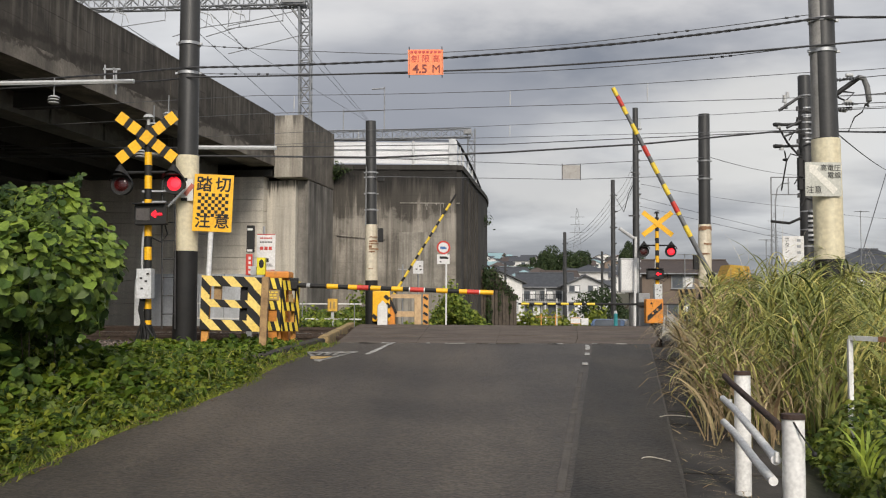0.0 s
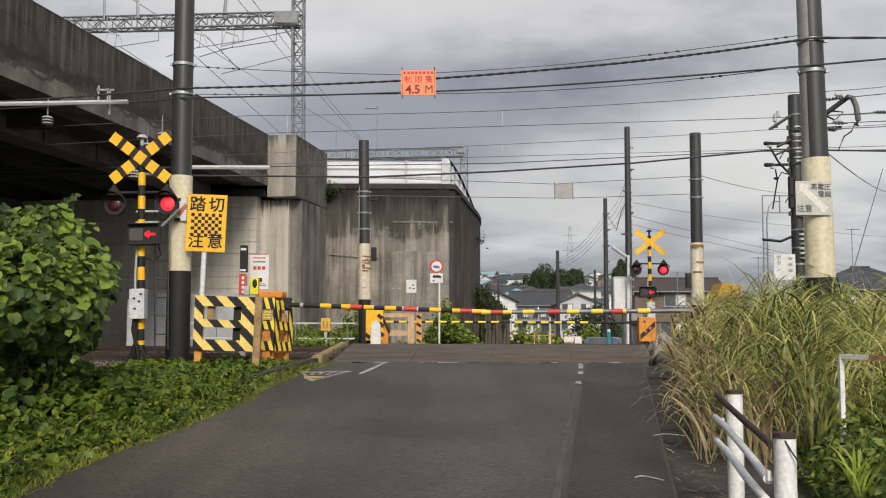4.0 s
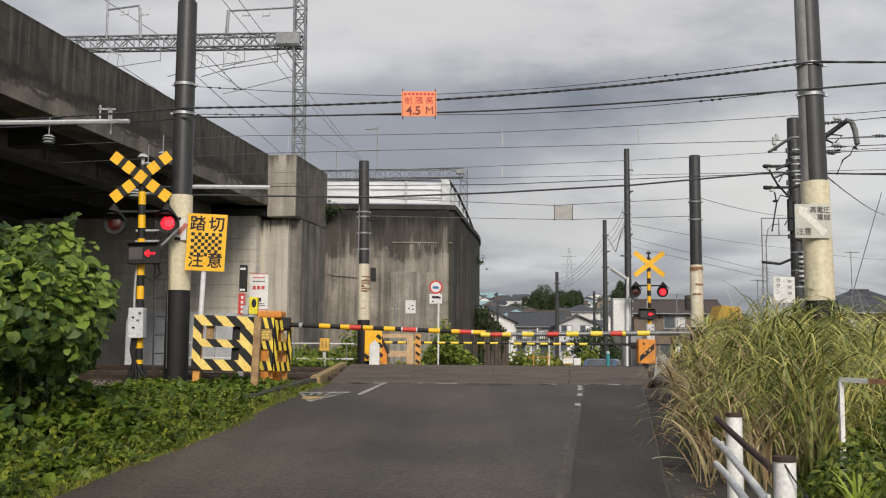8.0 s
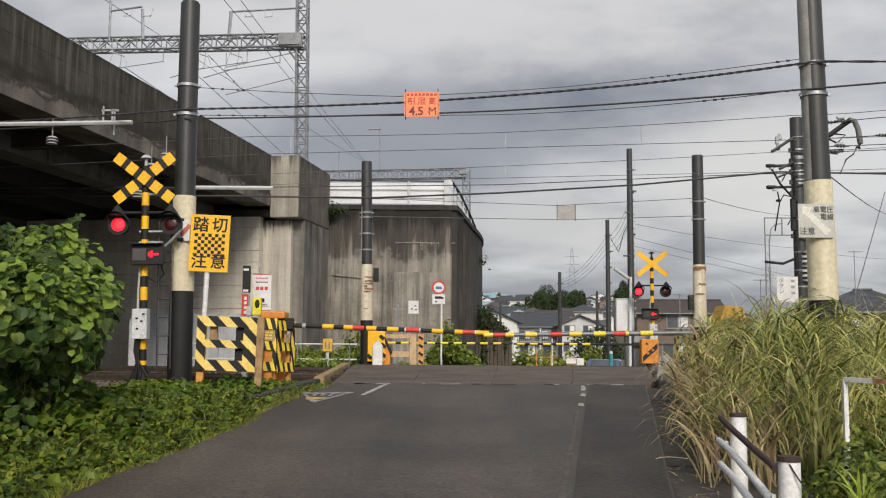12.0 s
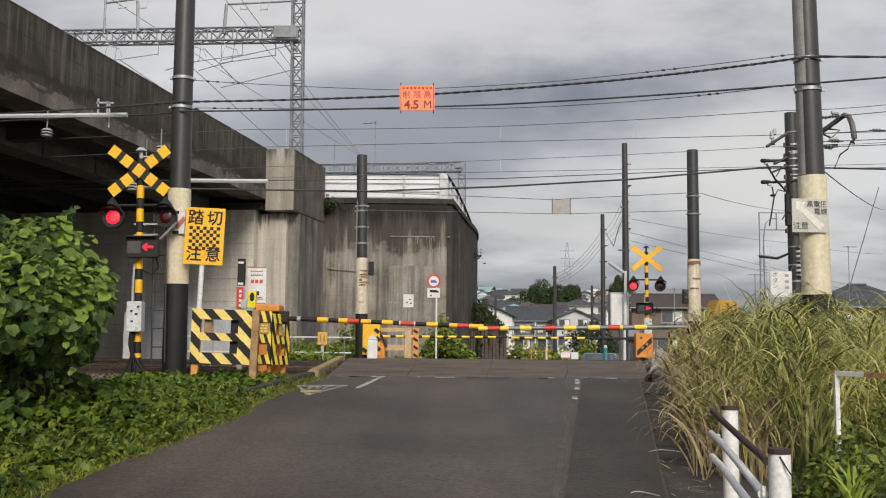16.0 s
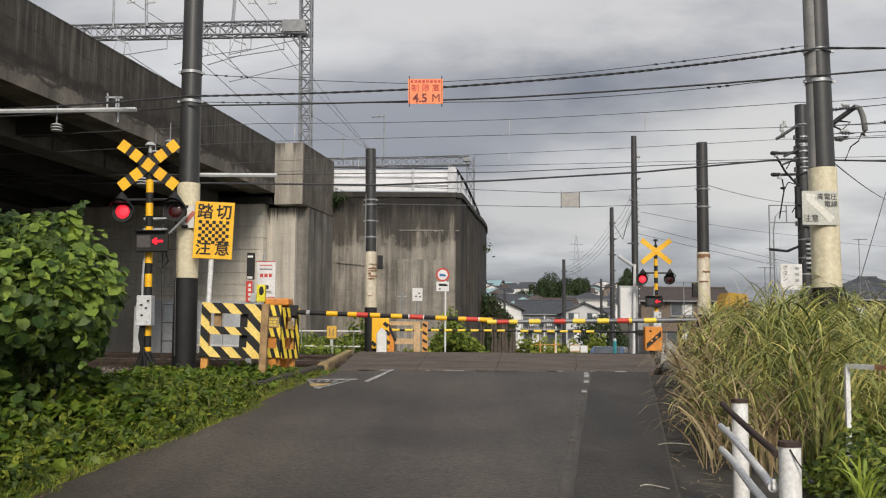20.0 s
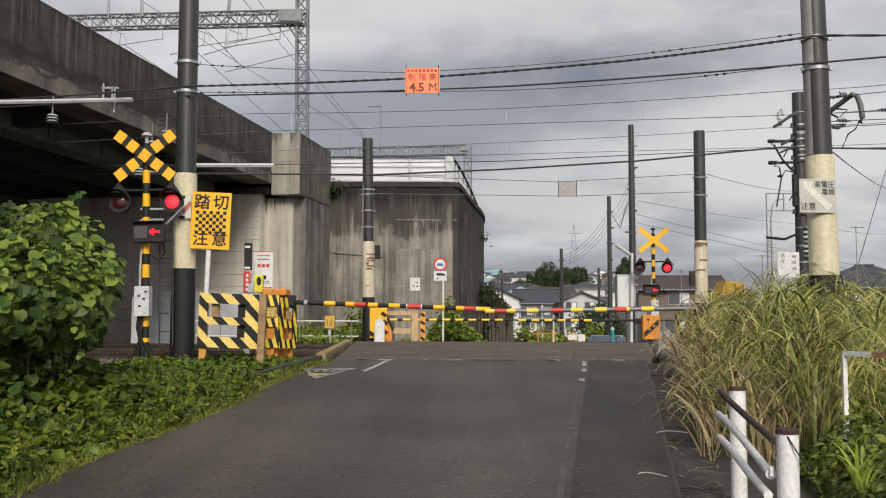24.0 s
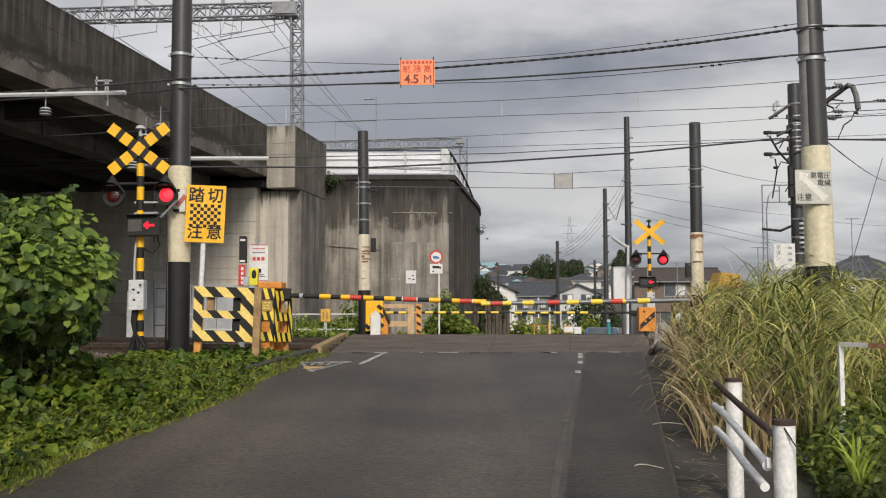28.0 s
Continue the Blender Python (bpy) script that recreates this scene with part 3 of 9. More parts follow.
M_CARWHITE = mat("white_car_paint", (0.7, 0.7, 0.7), (0.66, 0.66, 0.66), 0.25, scale=2, fine=0, bump=0, coat=1.0)
M_RUBBER = mat("tyre_rubber", (0.02, 0.02, 0.02), (0.03, 0.03, 0.03), 0.8, scale=4)
M_TEAL = mat("teal_paint", (0.05, 0.4, 0.42), (0.05, 0.33, 0.36), 0.5, scale=4)


# ---- building tools ----
def box(bm, c, s, rz=0.0, bevel=0.0, rot=None):
    m = Matrix.Translation(c) @ (rot or Matrix.Rotation(radians(rz), 4, "Z")) @ Matrix.Diagonal((*s, 1))
    r = bmesh.ops.create_cube(bm, size=1, matrix=m)
    if bevel:
        es = list({e for v in r["verts"] for e in v.link_edges})
        bmesh.ops.bevel(bm, geom=es, offset=bevel, segments=2, affect="EDGES", profile=0.6)
    return bm


def rod(bm, a, b, r0, r1=None, n=10, caps=True):
    a, b = Vector(a), Vector(b)
    d = b - a
    q = d.to_track_quat("Z", "Y").to_matrix().to_4x4()
    bmesh.ops.create_cone(bm, cap_ends=caps, segments=n, radius1=r0, radius2=r0 if r1 is None else r1, depth=d.length, matrix=Matrix.Translation((a + b) / 2) @ q)
    return bm


def ball(bm, c, r, sz=1.0, u=12, v=8):
    bmesh.ops.create_uvsphere(bm, u_segments=u, v_segments=v, radius=r, matrix=Matrix.Translation(c) @ Matrix.Diagonal((1, 1, sz, 1)))
    return bm


def tube(bm, pts, r, n=6):
    pts = [Vector(p) for p in pts]
    rings = []
    for i, p in enumerate(pts):
        d = (pts[min(i + 1, len(pts) - 1)] - pts[max(i - 1, 0)]).normalized()
        up = Vector((0, 0, 1)) if abs(d.z) < 0.9 else Vector((1, 0, 0))
        s = d.cross(up).normalized()
        u = s.cross(d)
        rr = r[i] if isinstance(r, (list, tuple)) else r
        rings.append([bm.verts.new(p + s * math.cos(k * math.tau / n) * rr + u * math.sin(k * math.tau / n) * rr) for k in range(n)])
    for a, b in zip(rings, rings[1:]):
        for k in range(n):
            bm.faces.new((a[k], a[(k + 1) % n], b[(k + 1) % n], b[k]))
    bm.faces.new(rings[0][::-1])
    bm.faces.new(rings[-1])
    return bm


def prism(bm, pts, off):
    """A flat outline pts (3D, in order) given depth by the vector off."""
    off = Vector(off)
    a = [bm.verts.new(p) for p in pts]
    b = [bm.verts.new(Vector(p) + off) for p in pts]
    bm.faces.new(a)
    bm.faces.new(b[::-1])
    for i in range(len(a)):
        j = (i + 1) % len(a)
        bm.faces.new((a[j], a[i], b[i], b[j]))
    return bm


def mesh_of(bm, m, name="piece", smooth=False):
    bmesh.ops.recalc_face_normals(bm, faces=bm.faces)
    me = bpy.data.meshes.new(name)
    bm.to_mesh(me)
    bm.free()
    for x in (m if isinstance(m, (list, tuple)) else [m]):
        me.materials.append(x)
    if smooth:
        for p in me.polygons:
            p.use_smooth = True
        me.set_sharp_from_angle(angle=radians(40))
    return me


def part(name, bm, m, parent, label="", smooth=False, at=None):
    me = mesh_of(bm, m, name, smooth) if isinstance(bm, bmesh.types.BMesh) else bm
    ob = new(name, me)
    ob.parent = parent
    if at is not None:
        ob.matrix_basis = at
    if label:
        ob["label"] = label
    return ob


def thing(name, label, category, at=None, group="", kind=""):
    ob = new(name)
    ob.empty_display_size = 0.2
    if at is not None:
        ob.matrix_basis = at
    return tagged(ob, label, category, group, kind)


def solid(name, bm, m, label, category, group="", kind="", smooth=False, at=None):
    ob = new(name, mesh_of(bm, m, name, smooth))
    if at is not None:
        ob.matrix_basis = at
    return tagged(ob, label, category, group, kind)


def B():
    return bmesh.new()


def letters(text, size, m, parent, at, depth=0.002, name="lettering", bold=0.0):
    """Flat lettering facing -y in its parent's space, centred at the pose at."""
    cu = bpy.data.curves.new("lettering", "FONT")
    cu.body, cu.size, cu.align_x, cu.align_y = text, size, "CENTER", "CENTER"
    cu.extrude, cu.resolution_u, cu.offset = depth, 3, bold
    ob = bpy.data.objects.new("lettering", cu)
    scene.collection.objects.link(ob)
    me = bpy.data.meshes.new_from_object(ob.evaluated_get(bpy.context.evaluated_depsgraph_get()))
    bpy.data.objects.remove(ob)
    me.materials.clear()
    me.materials.append(m)
    o = part(name, me, m, parent, at=at @ pose(0, 0, 0, 90))
    return o


def raw_mesh(name, verts, faces, m):
    me = bpy.data.meshes.new(name)
    me.from_pydata(np.asarray(verts).tolist(), [], np.asarray(faces).tolist())
    for x in (m if isinstance(m, (list, tuple)) else [m]):
        me.materials.append(x)
    me.update()
    return me


# ---- the ground ----
PY = [-60, -30, 0, 10, 13, 15.2, 28.6, 31, 45, 70, 130, 190, 300, 450, 650, 900, 3000]
PZ = [-3.0, -1.9, 0, 0.66, 0.84, 0.95, 0.915, 0.85, -0.5, -1.6, -1.8, 1.6, 5.0, 16.5, 29.0, 32.0, 34.0]


def rp(y):
    return float(np.interp(y, PY, PZ))


def xl(y):
    return -2.74 + 0.132 * (y - 7.05) + 0.15 * math.exp(-((y - 10.0) / 1.5) ** 2)


def xr(y):
    return 1.62 + 0.172 * (y - 5.0)


def gz(x, y):
    z = rp(y) - 0.07
    if y < 15.4:
        if x < xl(y):
            z += min(0.28, (xl(y) - x) * 0.09) * min(1.0, max(0.0, (12.5 - y) / 3.0))
        if x > xr(y) + 0.5:
            z -= min(0.5, (x - xr(y) - 0.5) * 0.25)
    if y > 100:
        k = min(1.0, max(0.0, (x / y - 0.20) / 0.07))
        z = z * (1 - k) + min(z, -3.4) * k
    if 15.2 < y < 29:
        z = 0.74
    return z


def make_ground():
    far = [9 * 1.28 ** k for k in range(1, 24)]
    xs = [-v for v in reversed(far)] + list(np.linspace(-9, 9, 37)) + far
    ys = [-v for v in reversed(far)] + list(np.arange(-8, 32, 0.8)) + [32 * 1.16 ** k for k in range(0, 31)]
    verts, faces = [], []
    for y in ys:
        for x in xs:
            n = noise.noise(Vector((x * 0.7, y * 0.7, 0))) * 0.05 if abs(x) < 40 and y < 60 else noise.noise(Vector((x * 0.01, y * 0.01, 3))) * 3 * min(1, max(0, y - 60) / 150)
            verts.append((x, y, gz(x, y) - 0.02 + min(n, 0.03) if y < 60 else gz(x, y) + n))
    w = len(xs)
    for j in range(len(ys) - 1):
        for i in range(w - 1):
            faces.append((j * w + i, j * w + i + 1, (j + 1) * w + i + 1, (j + 1) * w + i))
    ob = new("ground", raw_mesh("ground", verts, faces, M_SOIL))
    tagged(ob, "dark soil ground thinly covered with weeds", "ground", kind="structure")


make_ground()


def strip(name, ys, left, right, lift, m, label, cat, cols=8, skirt=0.12):
    verts, faces = [], []
    for y in ys:
        a, b = left(y), right(y)
        for i in range(cols + 1):
            x = a + (b - a) * i / cols
            verts.append((x, y, rp(y) + lift + 0.006 * noise.noise(Vector((x, y, 0)))))
        verts.append((a - 0.02, y, rp(y) + lift - skirt))
        verts.append((b + 0.02, y, rp(y) + lift - skirt))
    w = cols + 3
    for j in range(len(ys) - 1):
        o, p = j * w, (j + 1) * w
        for i in range(cols):
            faces.append((o + i, o + i + 1, p + i + 1, p + i))
        faces.append((o + cols + 1, o, p, p + cols + 1))
        faces.append((o + cols, o + cols + 2, p + cols + 2, p + cols))
    return tagged(new(name, raw_mesh(name, verts, faces, m)), label, cat, kind="structure")


road = strip("road", list(np.arange(-30, 15.21, 0.6)) + [15.2], xl, lambda y: xr(y) - 0.25 + 0.02 * (y - 6.5) + 0.025 * noise.noise(Vector((y * 1.9, 3, 0))), 0.0, M_ASPH, "damp dark grey asphalt lane rising to the crossing", "road")
strip("road_patch", list(np.arange(-20, 15.1, 0.6)) + [15.1], lambda y: 0.82 + (y - 6.1) * 0.1727 + 0.015 * noise.noise(Vector((y * 2.3, 9, 0))), lambda y: xr(y) - 0.27 + 0.02 * (y - 6.5) + 0.02 * noise.noise(Vector((y * 1.9, 3, 0))), 0.006, M_ASPH2, "smoother dark patch of asphalt along the lane edge", "road", cols=4)
gut = thing("gutter", "dirty concrete gutter slabs along the lane", "gutter", kind="structure")
for k in range(52):
    y0 = -16 + 0.6 * k
    y1 = y0 + 0.585
    dz = random.uniform(-0.012, 0.004) - 0.035
    bm = B()
    prism(bm, [(xr(y0) - 0.4, y0, rp(y0) + dz), (xr(y0) + 0.5, y0, rp(y0) + dz - 0.03), (xr(y1) + 0.5, y1, rp(y1) + dz - 0.03), (xr(y1) - 0.4, y1, rp(y1) + dz)], (0, 0, -0.12))
    part("gutter_slab", bm, M_GUTTER, gut)
road_far = strip("road_beyond", list(np.arange(28.7, 62, 1.5)), lambda y: -1.6 + 0.13 * (y - 28.7), lambda y: 6.0 + 0.13 * (y - 28.7), 0.0, M_ASPH, "grey asphalt lane falling away beyond the crossing", "road")


def mark(name, pts, m, label):
    bm = B()
    vs = [bm.verts.new((x, y, rp(y) + 0.013)) for x, y in pts]
    bm.faces.new(vs)
    r = bmesh.ops.extrude_face_region(bm, geom=bm.faces[:])
    bmesh.ops.translate(bm, vec=(0, 0, -0.008), verts=[v for v in r["geom"] if isinstance(v, bmesh.types.BMVert)])
    return solid(name, bm, m, label, "road marking", kind="structure")


def worn_mark(name, a, b, w, n, label, m=None):
    """A painted line broken into uneven flakes."""
    bm = B()
    a, b = Vector((*a, 0)), Vector((*b, 0))
    side = Vector((1, 0, 0))
    for k in range(n):
        if random.random() < 0.1:
            continue
        p, q2 = a.lerp(b, (k + random.uniform(0, 0.12)) / n), a.lerp(b, (k + 1 - random.uniform(0, 0.15)) / n)
        l0, l1, r0, r1 = (random.uniform(0.55, 1.05) * w / 2 for _ in range(4))
        pts = [p - side * l0, p + side * r0, q2 + side * r1, q2 - side * l1]
        prism(bm, [(v.x, v.y, rp(v.y) + (0.006 if m is None else -0.001)) for v in pts], (0, 0, 0.006))
    solid(name, bm, m or M_WHITEMARK, label, "road marking", kind="structure")


worn_mark("road_line_1", (-1.06, 13.25), (-0.77, 15.15), 0.085, 17, "worn white painted line on asphalt")
worn_mark("road_line_2", (2.02, 13.35), (2.26, 14.9), 0.085, 4, "worn white painted line on asphalt")
worn_mark("road_line_3", (1.83, 12.28), (1.87, 12.52), 0.085, 2, "worn white painted line on asphalt")
worn_mark("worn_line", (0.75, 6.1), (1.7, 11.7), 0.07, 4, "nearly worn away line on asphalt", M_WORN)
mark("stop_line_1", [(0.05, 15.02), (0.35, 15.02), (0.35, 15.1), (0.05, 15.1)], M_WHITEMARK, "worn white painted line on asphalt")
for k in range(16):
    x = random.uniform(-1.5, 3.0)
    w_ = random.uniform(0.05, 0.22)
    mark("stop_line_flake", [(x, 15.03), (x + w_, 15.03), (x + w_ * 0.9, 15.09), (x + 0.02, 15.1)], M_WORN if k % 3 else M_WHITEMARK, "flake of a worn white line on asphalt")
# the stop mark: a triangle in worn paint
TD = -0.4
for a, b, c, d in (((-1.93, 14.02), (-1.88, 13.88), (-1.2, 14.0), (-1.2, 14.10)), ((-1.93, 14.02), (-1.885, 14.05), (-1.60, 12.98), (-1.65, 12.90)), ((-1.2, 14.08), (-1.27, 14.06), (-1.66, 12.94), (-1.60, 12.88))):
    mark("stop_mark", [(px, py + TD) for px, py in (a, b, c, d)], M_FADED, "worn white triangle mark painted on asphalt")
for k in range(3):
    mark("stop_mark_stroke", [(-1.74 + 0.11 * k, 13.22), (-1.68 + 0.11 * k, 13.22), (-1.66 + 0.11 * k, 13.5), (-1.72 + 0.11 * k, 13.5)], M_FADED, "faint painted stroke inside the triangle")
mark("stop_mark_fill", [(-1.76, 12.8), (-1.66, 12.72), (-1.5, 13.02), (-1.78, 13.02)], M_YELMARK, "faded yellow paint inside the triangle")

# crossing deck: separate panels between and beside the rails
TR = radians(-7.5)  # tracks run square to the lane


def along(x, y0):
    return y0 + math.tan(TR) * x


TRACKS = (18.3, 23.3)
deck = thing("crossing_deck", "brown worn rubber and asphalt crossing deck panels", "crossing deck", kind="structure")
bounds = [15.22, 17.72, 17.86, 18.84, 18.98, 22.72, 22.86, 23.84, 23.98, 28.9]
for i in range(0, len(bounds) - 1):
    if i in (1, 3, 5, 7):
        if bounds[i + 1] - bounds[i] < 0.3:
            continue
    for k in range(4):
        ya, yb = bounds[i] + 0.005, bounds[i + 1] - 0.005
        pts = []
        for yy, kk in ((ya, k), (ya, k + 1), (yb, k + 1), (yb, k)):
            s = (yy - 15.2) / 13.6
            a, b = -1.68 - 0.85 * s, 3.38 + 2.75 * s
            x = a + (b - a) * kk / 4 + (0.004 if kk == k else -0.004)
            pts.append((x, along(x, yy) if i else (along(x, yy) if yy > 15.5 else yy), 0.95 + random.uniform(-0.004, 0.006) - (0.035 if yy > 28 else 0.0)))
        bm = B()
        prism(bm, pts, (0, 0, -0.14))
        part("deck_panel", bm, M_PANEL, deck)
track_of = []
for y0 in TRACKS:
    tr = thing("railway_track", "rusty rails on timber sleepers in ballast", "railway track", at=pose(0, y0, 0, 0, 0, math.degrees(TR)), group="tracks of the crossing", kind="structure")
    for dy in (-0.533, 0.533):
        bm = B()
        box(bm, (0, dy, 0.925), (90, 0.065, 0.045))
        box(bm, (0, dy, 0.87), (90, 0.02, 0.09))
        box(bm, (0, dy, 0.82), (90, 0.13, 0.025))
        part("rail", bm, M_RAIL, tr)
    bm = B()
    box(bm, (0, 0, 0.79), (0.22, 2.1, 0.09))
    sl = mesh_of(bm, M_SLEEPER, "sleeper")
    for k in range(60):
        x = -20 + k * 0.62
        if -2.6 < x < 6.6:
            continue
        part("sleeper", sl, M_SLEEPER, tr, at=pose(x, 0, 0, 0, 0, random.uniform(-1, 1)))
# ballast stones
def ballast():
    rng = np.random.default_rng(5)
    n = 9000
    X = np.where(rng.random(n) < 0.75, rng.uniform(-16, -2.2, n), rng.uniform(6, 14, n))
    Y = rng.uniform(15.9, 26.5, n)
    octa = np.array([(1, 0, 0), (0, 1, 0), (-1, 0, 0), (0, -1, 0), (0, 0, 1), (0, 0, -1)], float)
    tri = np.array([(0, 1, 4), (1, 2, 4), (2, 3, 4), (3, 0, 4), (1, 0, 5), (2, 1, 5), (3, 2, 5), (0, 3, 5)])
    V = octa[None] * rng.uniform(0.02, 0.05, (n, 1, 3)) + rng.normal(0, 0.006, (n, 6, 3))
    V += np.stack([X, Y, 0.77 + rng.uniform(0, 0.05, n)], 1)[:, None]
    F = tri[None] + (np.arange(n) * 6)[:, None, None]
    tagged(new("ballast", raw_mesh("ballast", V.reshape(-1, 3), F.reshape(-1, 3), M_BALLAST)), "brown-grey crushed stone ballast under the tracks", "ballast", kind="stuff")


ballast()

# worn edging kerb of the deck
def kerb(name, a, b, w, h, m, label):
    a, b = Vector(a), Vector(b)
    bm = B()
    d = (b - a)
    s = Vector((d.y, -d.x, 0)).normalized() * w / 2
    prism(bm, [a - s, a + s, b + s, b - s], (0, 0, h))
    bmesh.ops.bevel(bm, geom=bm.edges[:], offset=0.015, segments=2, affect="EDGES")
    solid(name, bm, m, label, "kerb", kind="structure")


kerb("kerb_1", (-1.98, 15.9, 0.83), (-2.55, 26.6, 0.83), 0.17, 0.19, M_KERB, "weathered kerb with faded yellow paint beside the deck")
kerb("kerb_2", (-2.65, 12.2, 0.68), (-2.0, 15.6, 0.86), 0.2, 0.14, M_GUTTER, "broken dark kerb half under weeds")
kerb("kerb_3", (3.62, 15.2, 0.8), (6.1, 26.4, 0.8), 0.22, 0.2, M_GUTTER, "dark concrete kerb beside the deck")

# ---- railway viaduct and its abutment ----
VIA = pose(-6.1, 34, 0, 0, 0, -9.5)
via = thing("railway_viaduct", "stained concrete railway viaduct over the tracks", "viaduct", at=VIA, kind="structure")
seg = [-64, -52, -44, -36, -28.5, -22.5, -16.2, -8.4, 0]
for a, b in zip(seg, seg[1:]):
    bm = B()
    box(bm, (-0.14, (a + b) / 2, 7.565), (0.28, b - a - 0.025, 1.41))
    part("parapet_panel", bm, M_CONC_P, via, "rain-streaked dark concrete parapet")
    bm = B()
    box(bm, (-0.42, (a + b) / 2, 6.655), (0.92, b - a - 0.006, 0.41))
    part("slab_edge", bm, M_CONC_L, via, "paler weathered slab edge")
for a, b in zip(seg, seg[1:]):
    nf = max(2, round((b - a) / 3.7))
    lf_ = (b - a - 0.06) / nf
    for k in range(nf):
        y_ = a + 0.03 + (k + 0.5) * lf_
        for z0, z1 in ((6.87, 7.3), (7.304, 7.745), (7.75, 8.27)):
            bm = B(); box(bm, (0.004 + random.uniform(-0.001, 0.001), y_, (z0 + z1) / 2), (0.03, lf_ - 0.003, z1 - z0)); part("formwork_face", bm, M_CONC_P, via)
        n_ = int(lf_ / 0.8)
        for q_ in range(n_):
            bm = B(); box(bm, (0.021, y_ - lf_ / 2 + (q_ + 0.5) * lf_ / n_, 7.747), (0.004, random.uniform(0.12, 0.42), random.uniform(0.012, 0.024))); part("tie_mark", bm, M_WALLDARK, via)
bm = B(); box(bm, (-0.13, -32, 8.285), (0.31, 64, 0.04)); part("coping", bm, M_CONC_P, via)
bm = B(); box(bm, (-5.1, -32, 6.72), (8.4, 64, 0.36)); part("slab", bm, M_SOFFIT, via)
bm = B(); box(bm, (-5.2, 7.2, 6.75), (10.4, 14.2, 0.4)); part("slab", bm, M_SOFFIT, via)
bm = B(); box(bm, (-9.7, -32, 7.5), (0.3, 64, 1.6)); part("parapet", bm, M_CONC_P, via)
# outer girder in a lit tone, inner ones in the shade colour
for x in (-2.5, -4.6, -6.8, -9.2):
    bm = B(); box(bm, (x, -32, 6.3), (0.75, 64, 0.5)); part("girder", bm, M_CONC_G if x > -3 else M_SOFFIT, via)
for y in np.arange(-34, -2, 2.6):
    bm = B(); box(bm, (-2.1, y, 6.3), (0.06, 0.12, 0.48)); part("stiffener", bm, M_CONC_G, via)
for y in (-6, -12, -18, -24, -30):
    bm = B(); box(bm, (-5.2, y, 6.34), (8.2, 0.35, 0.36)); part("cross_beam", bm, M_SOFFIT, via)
# added wall: closes the far side to keep light from under the deck
bm = B(); box(bm, (-10.1, -26, 3.2), (0.4, 80, 7.0)); part("added_shade_wall", bm, M_SOFFIT, via)

abut = thing("bridge_abutment", "pale board-marked concrete bridge abutment", "abutment", at=VIA, kind="structure")
bm = B(); box(bm, (0.53, 2.0, 7.17), (1.05, 4.0, 2.25), bevel=0.03); part("bearing_block", bm, M_BLOCK, abut, "pale block carrying the parapet end")
bm = B(); box(bm, (0.12, 2.1, 3.3), (1.08, 3.2, 5.4), bevel=0.02); part("pillar", bm, M_PILLAR, abut)
# thin facing that carries the block's streaks and its painted side shade
bm = B(); box(bm, (1.062, 2.0, 7.17), (0.03, 3.94, 2.2), bevel=0.006); part("block_side_face", bm, M_BLOCKSIDE, abut, "rain-streaked side face, its shade put in the colour")
bm = B(); box(bm, (0.86, 2.35, 3.3), (0.42, 3.2, 5.45), bevel=0.02); part("recessed_side", bm, M_CONC_D, abut, "stained recessed side face, its shade put in the colour")
# board-marked wall: courses of panels
for k in range(14):
    bm = B()
    box(bm, (-5.02, 0.38, 0.45 + 0.42 * k), (9.2, 0.52 + random.uniform(-0.006, 0.006), 0.41), bevel=0.008)
    part("wall_course", bm, M_CONC, abut)
bm = B(); box(bm, (-6.8, 13, 3.4), (7.0, 0.4, 6.6)); part("back_wall", bm, M_CONC, abut)
bm = B(); box(bm, (-3.7, 7.1, 3.4), (0.4, 12, 6.6)); part("return_wall", bm, M_CONC, abut)
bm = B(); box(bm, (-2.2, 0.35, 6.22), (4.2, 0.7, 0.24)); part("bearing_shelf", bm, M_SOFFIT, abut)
loww = thing("low_wall", "pale grey concrete panel wall under the viaduct", "wall", at=VIA, kind="structure")
for k in range(4, 9):
    bm = B(); box(bm, (-7.1 + k * 0.92, -1.6, 1.55), (0.9, 0.15, 1.95), bevel=0.01); part("wall_panel", bm, M_LOWPANEL, loww)


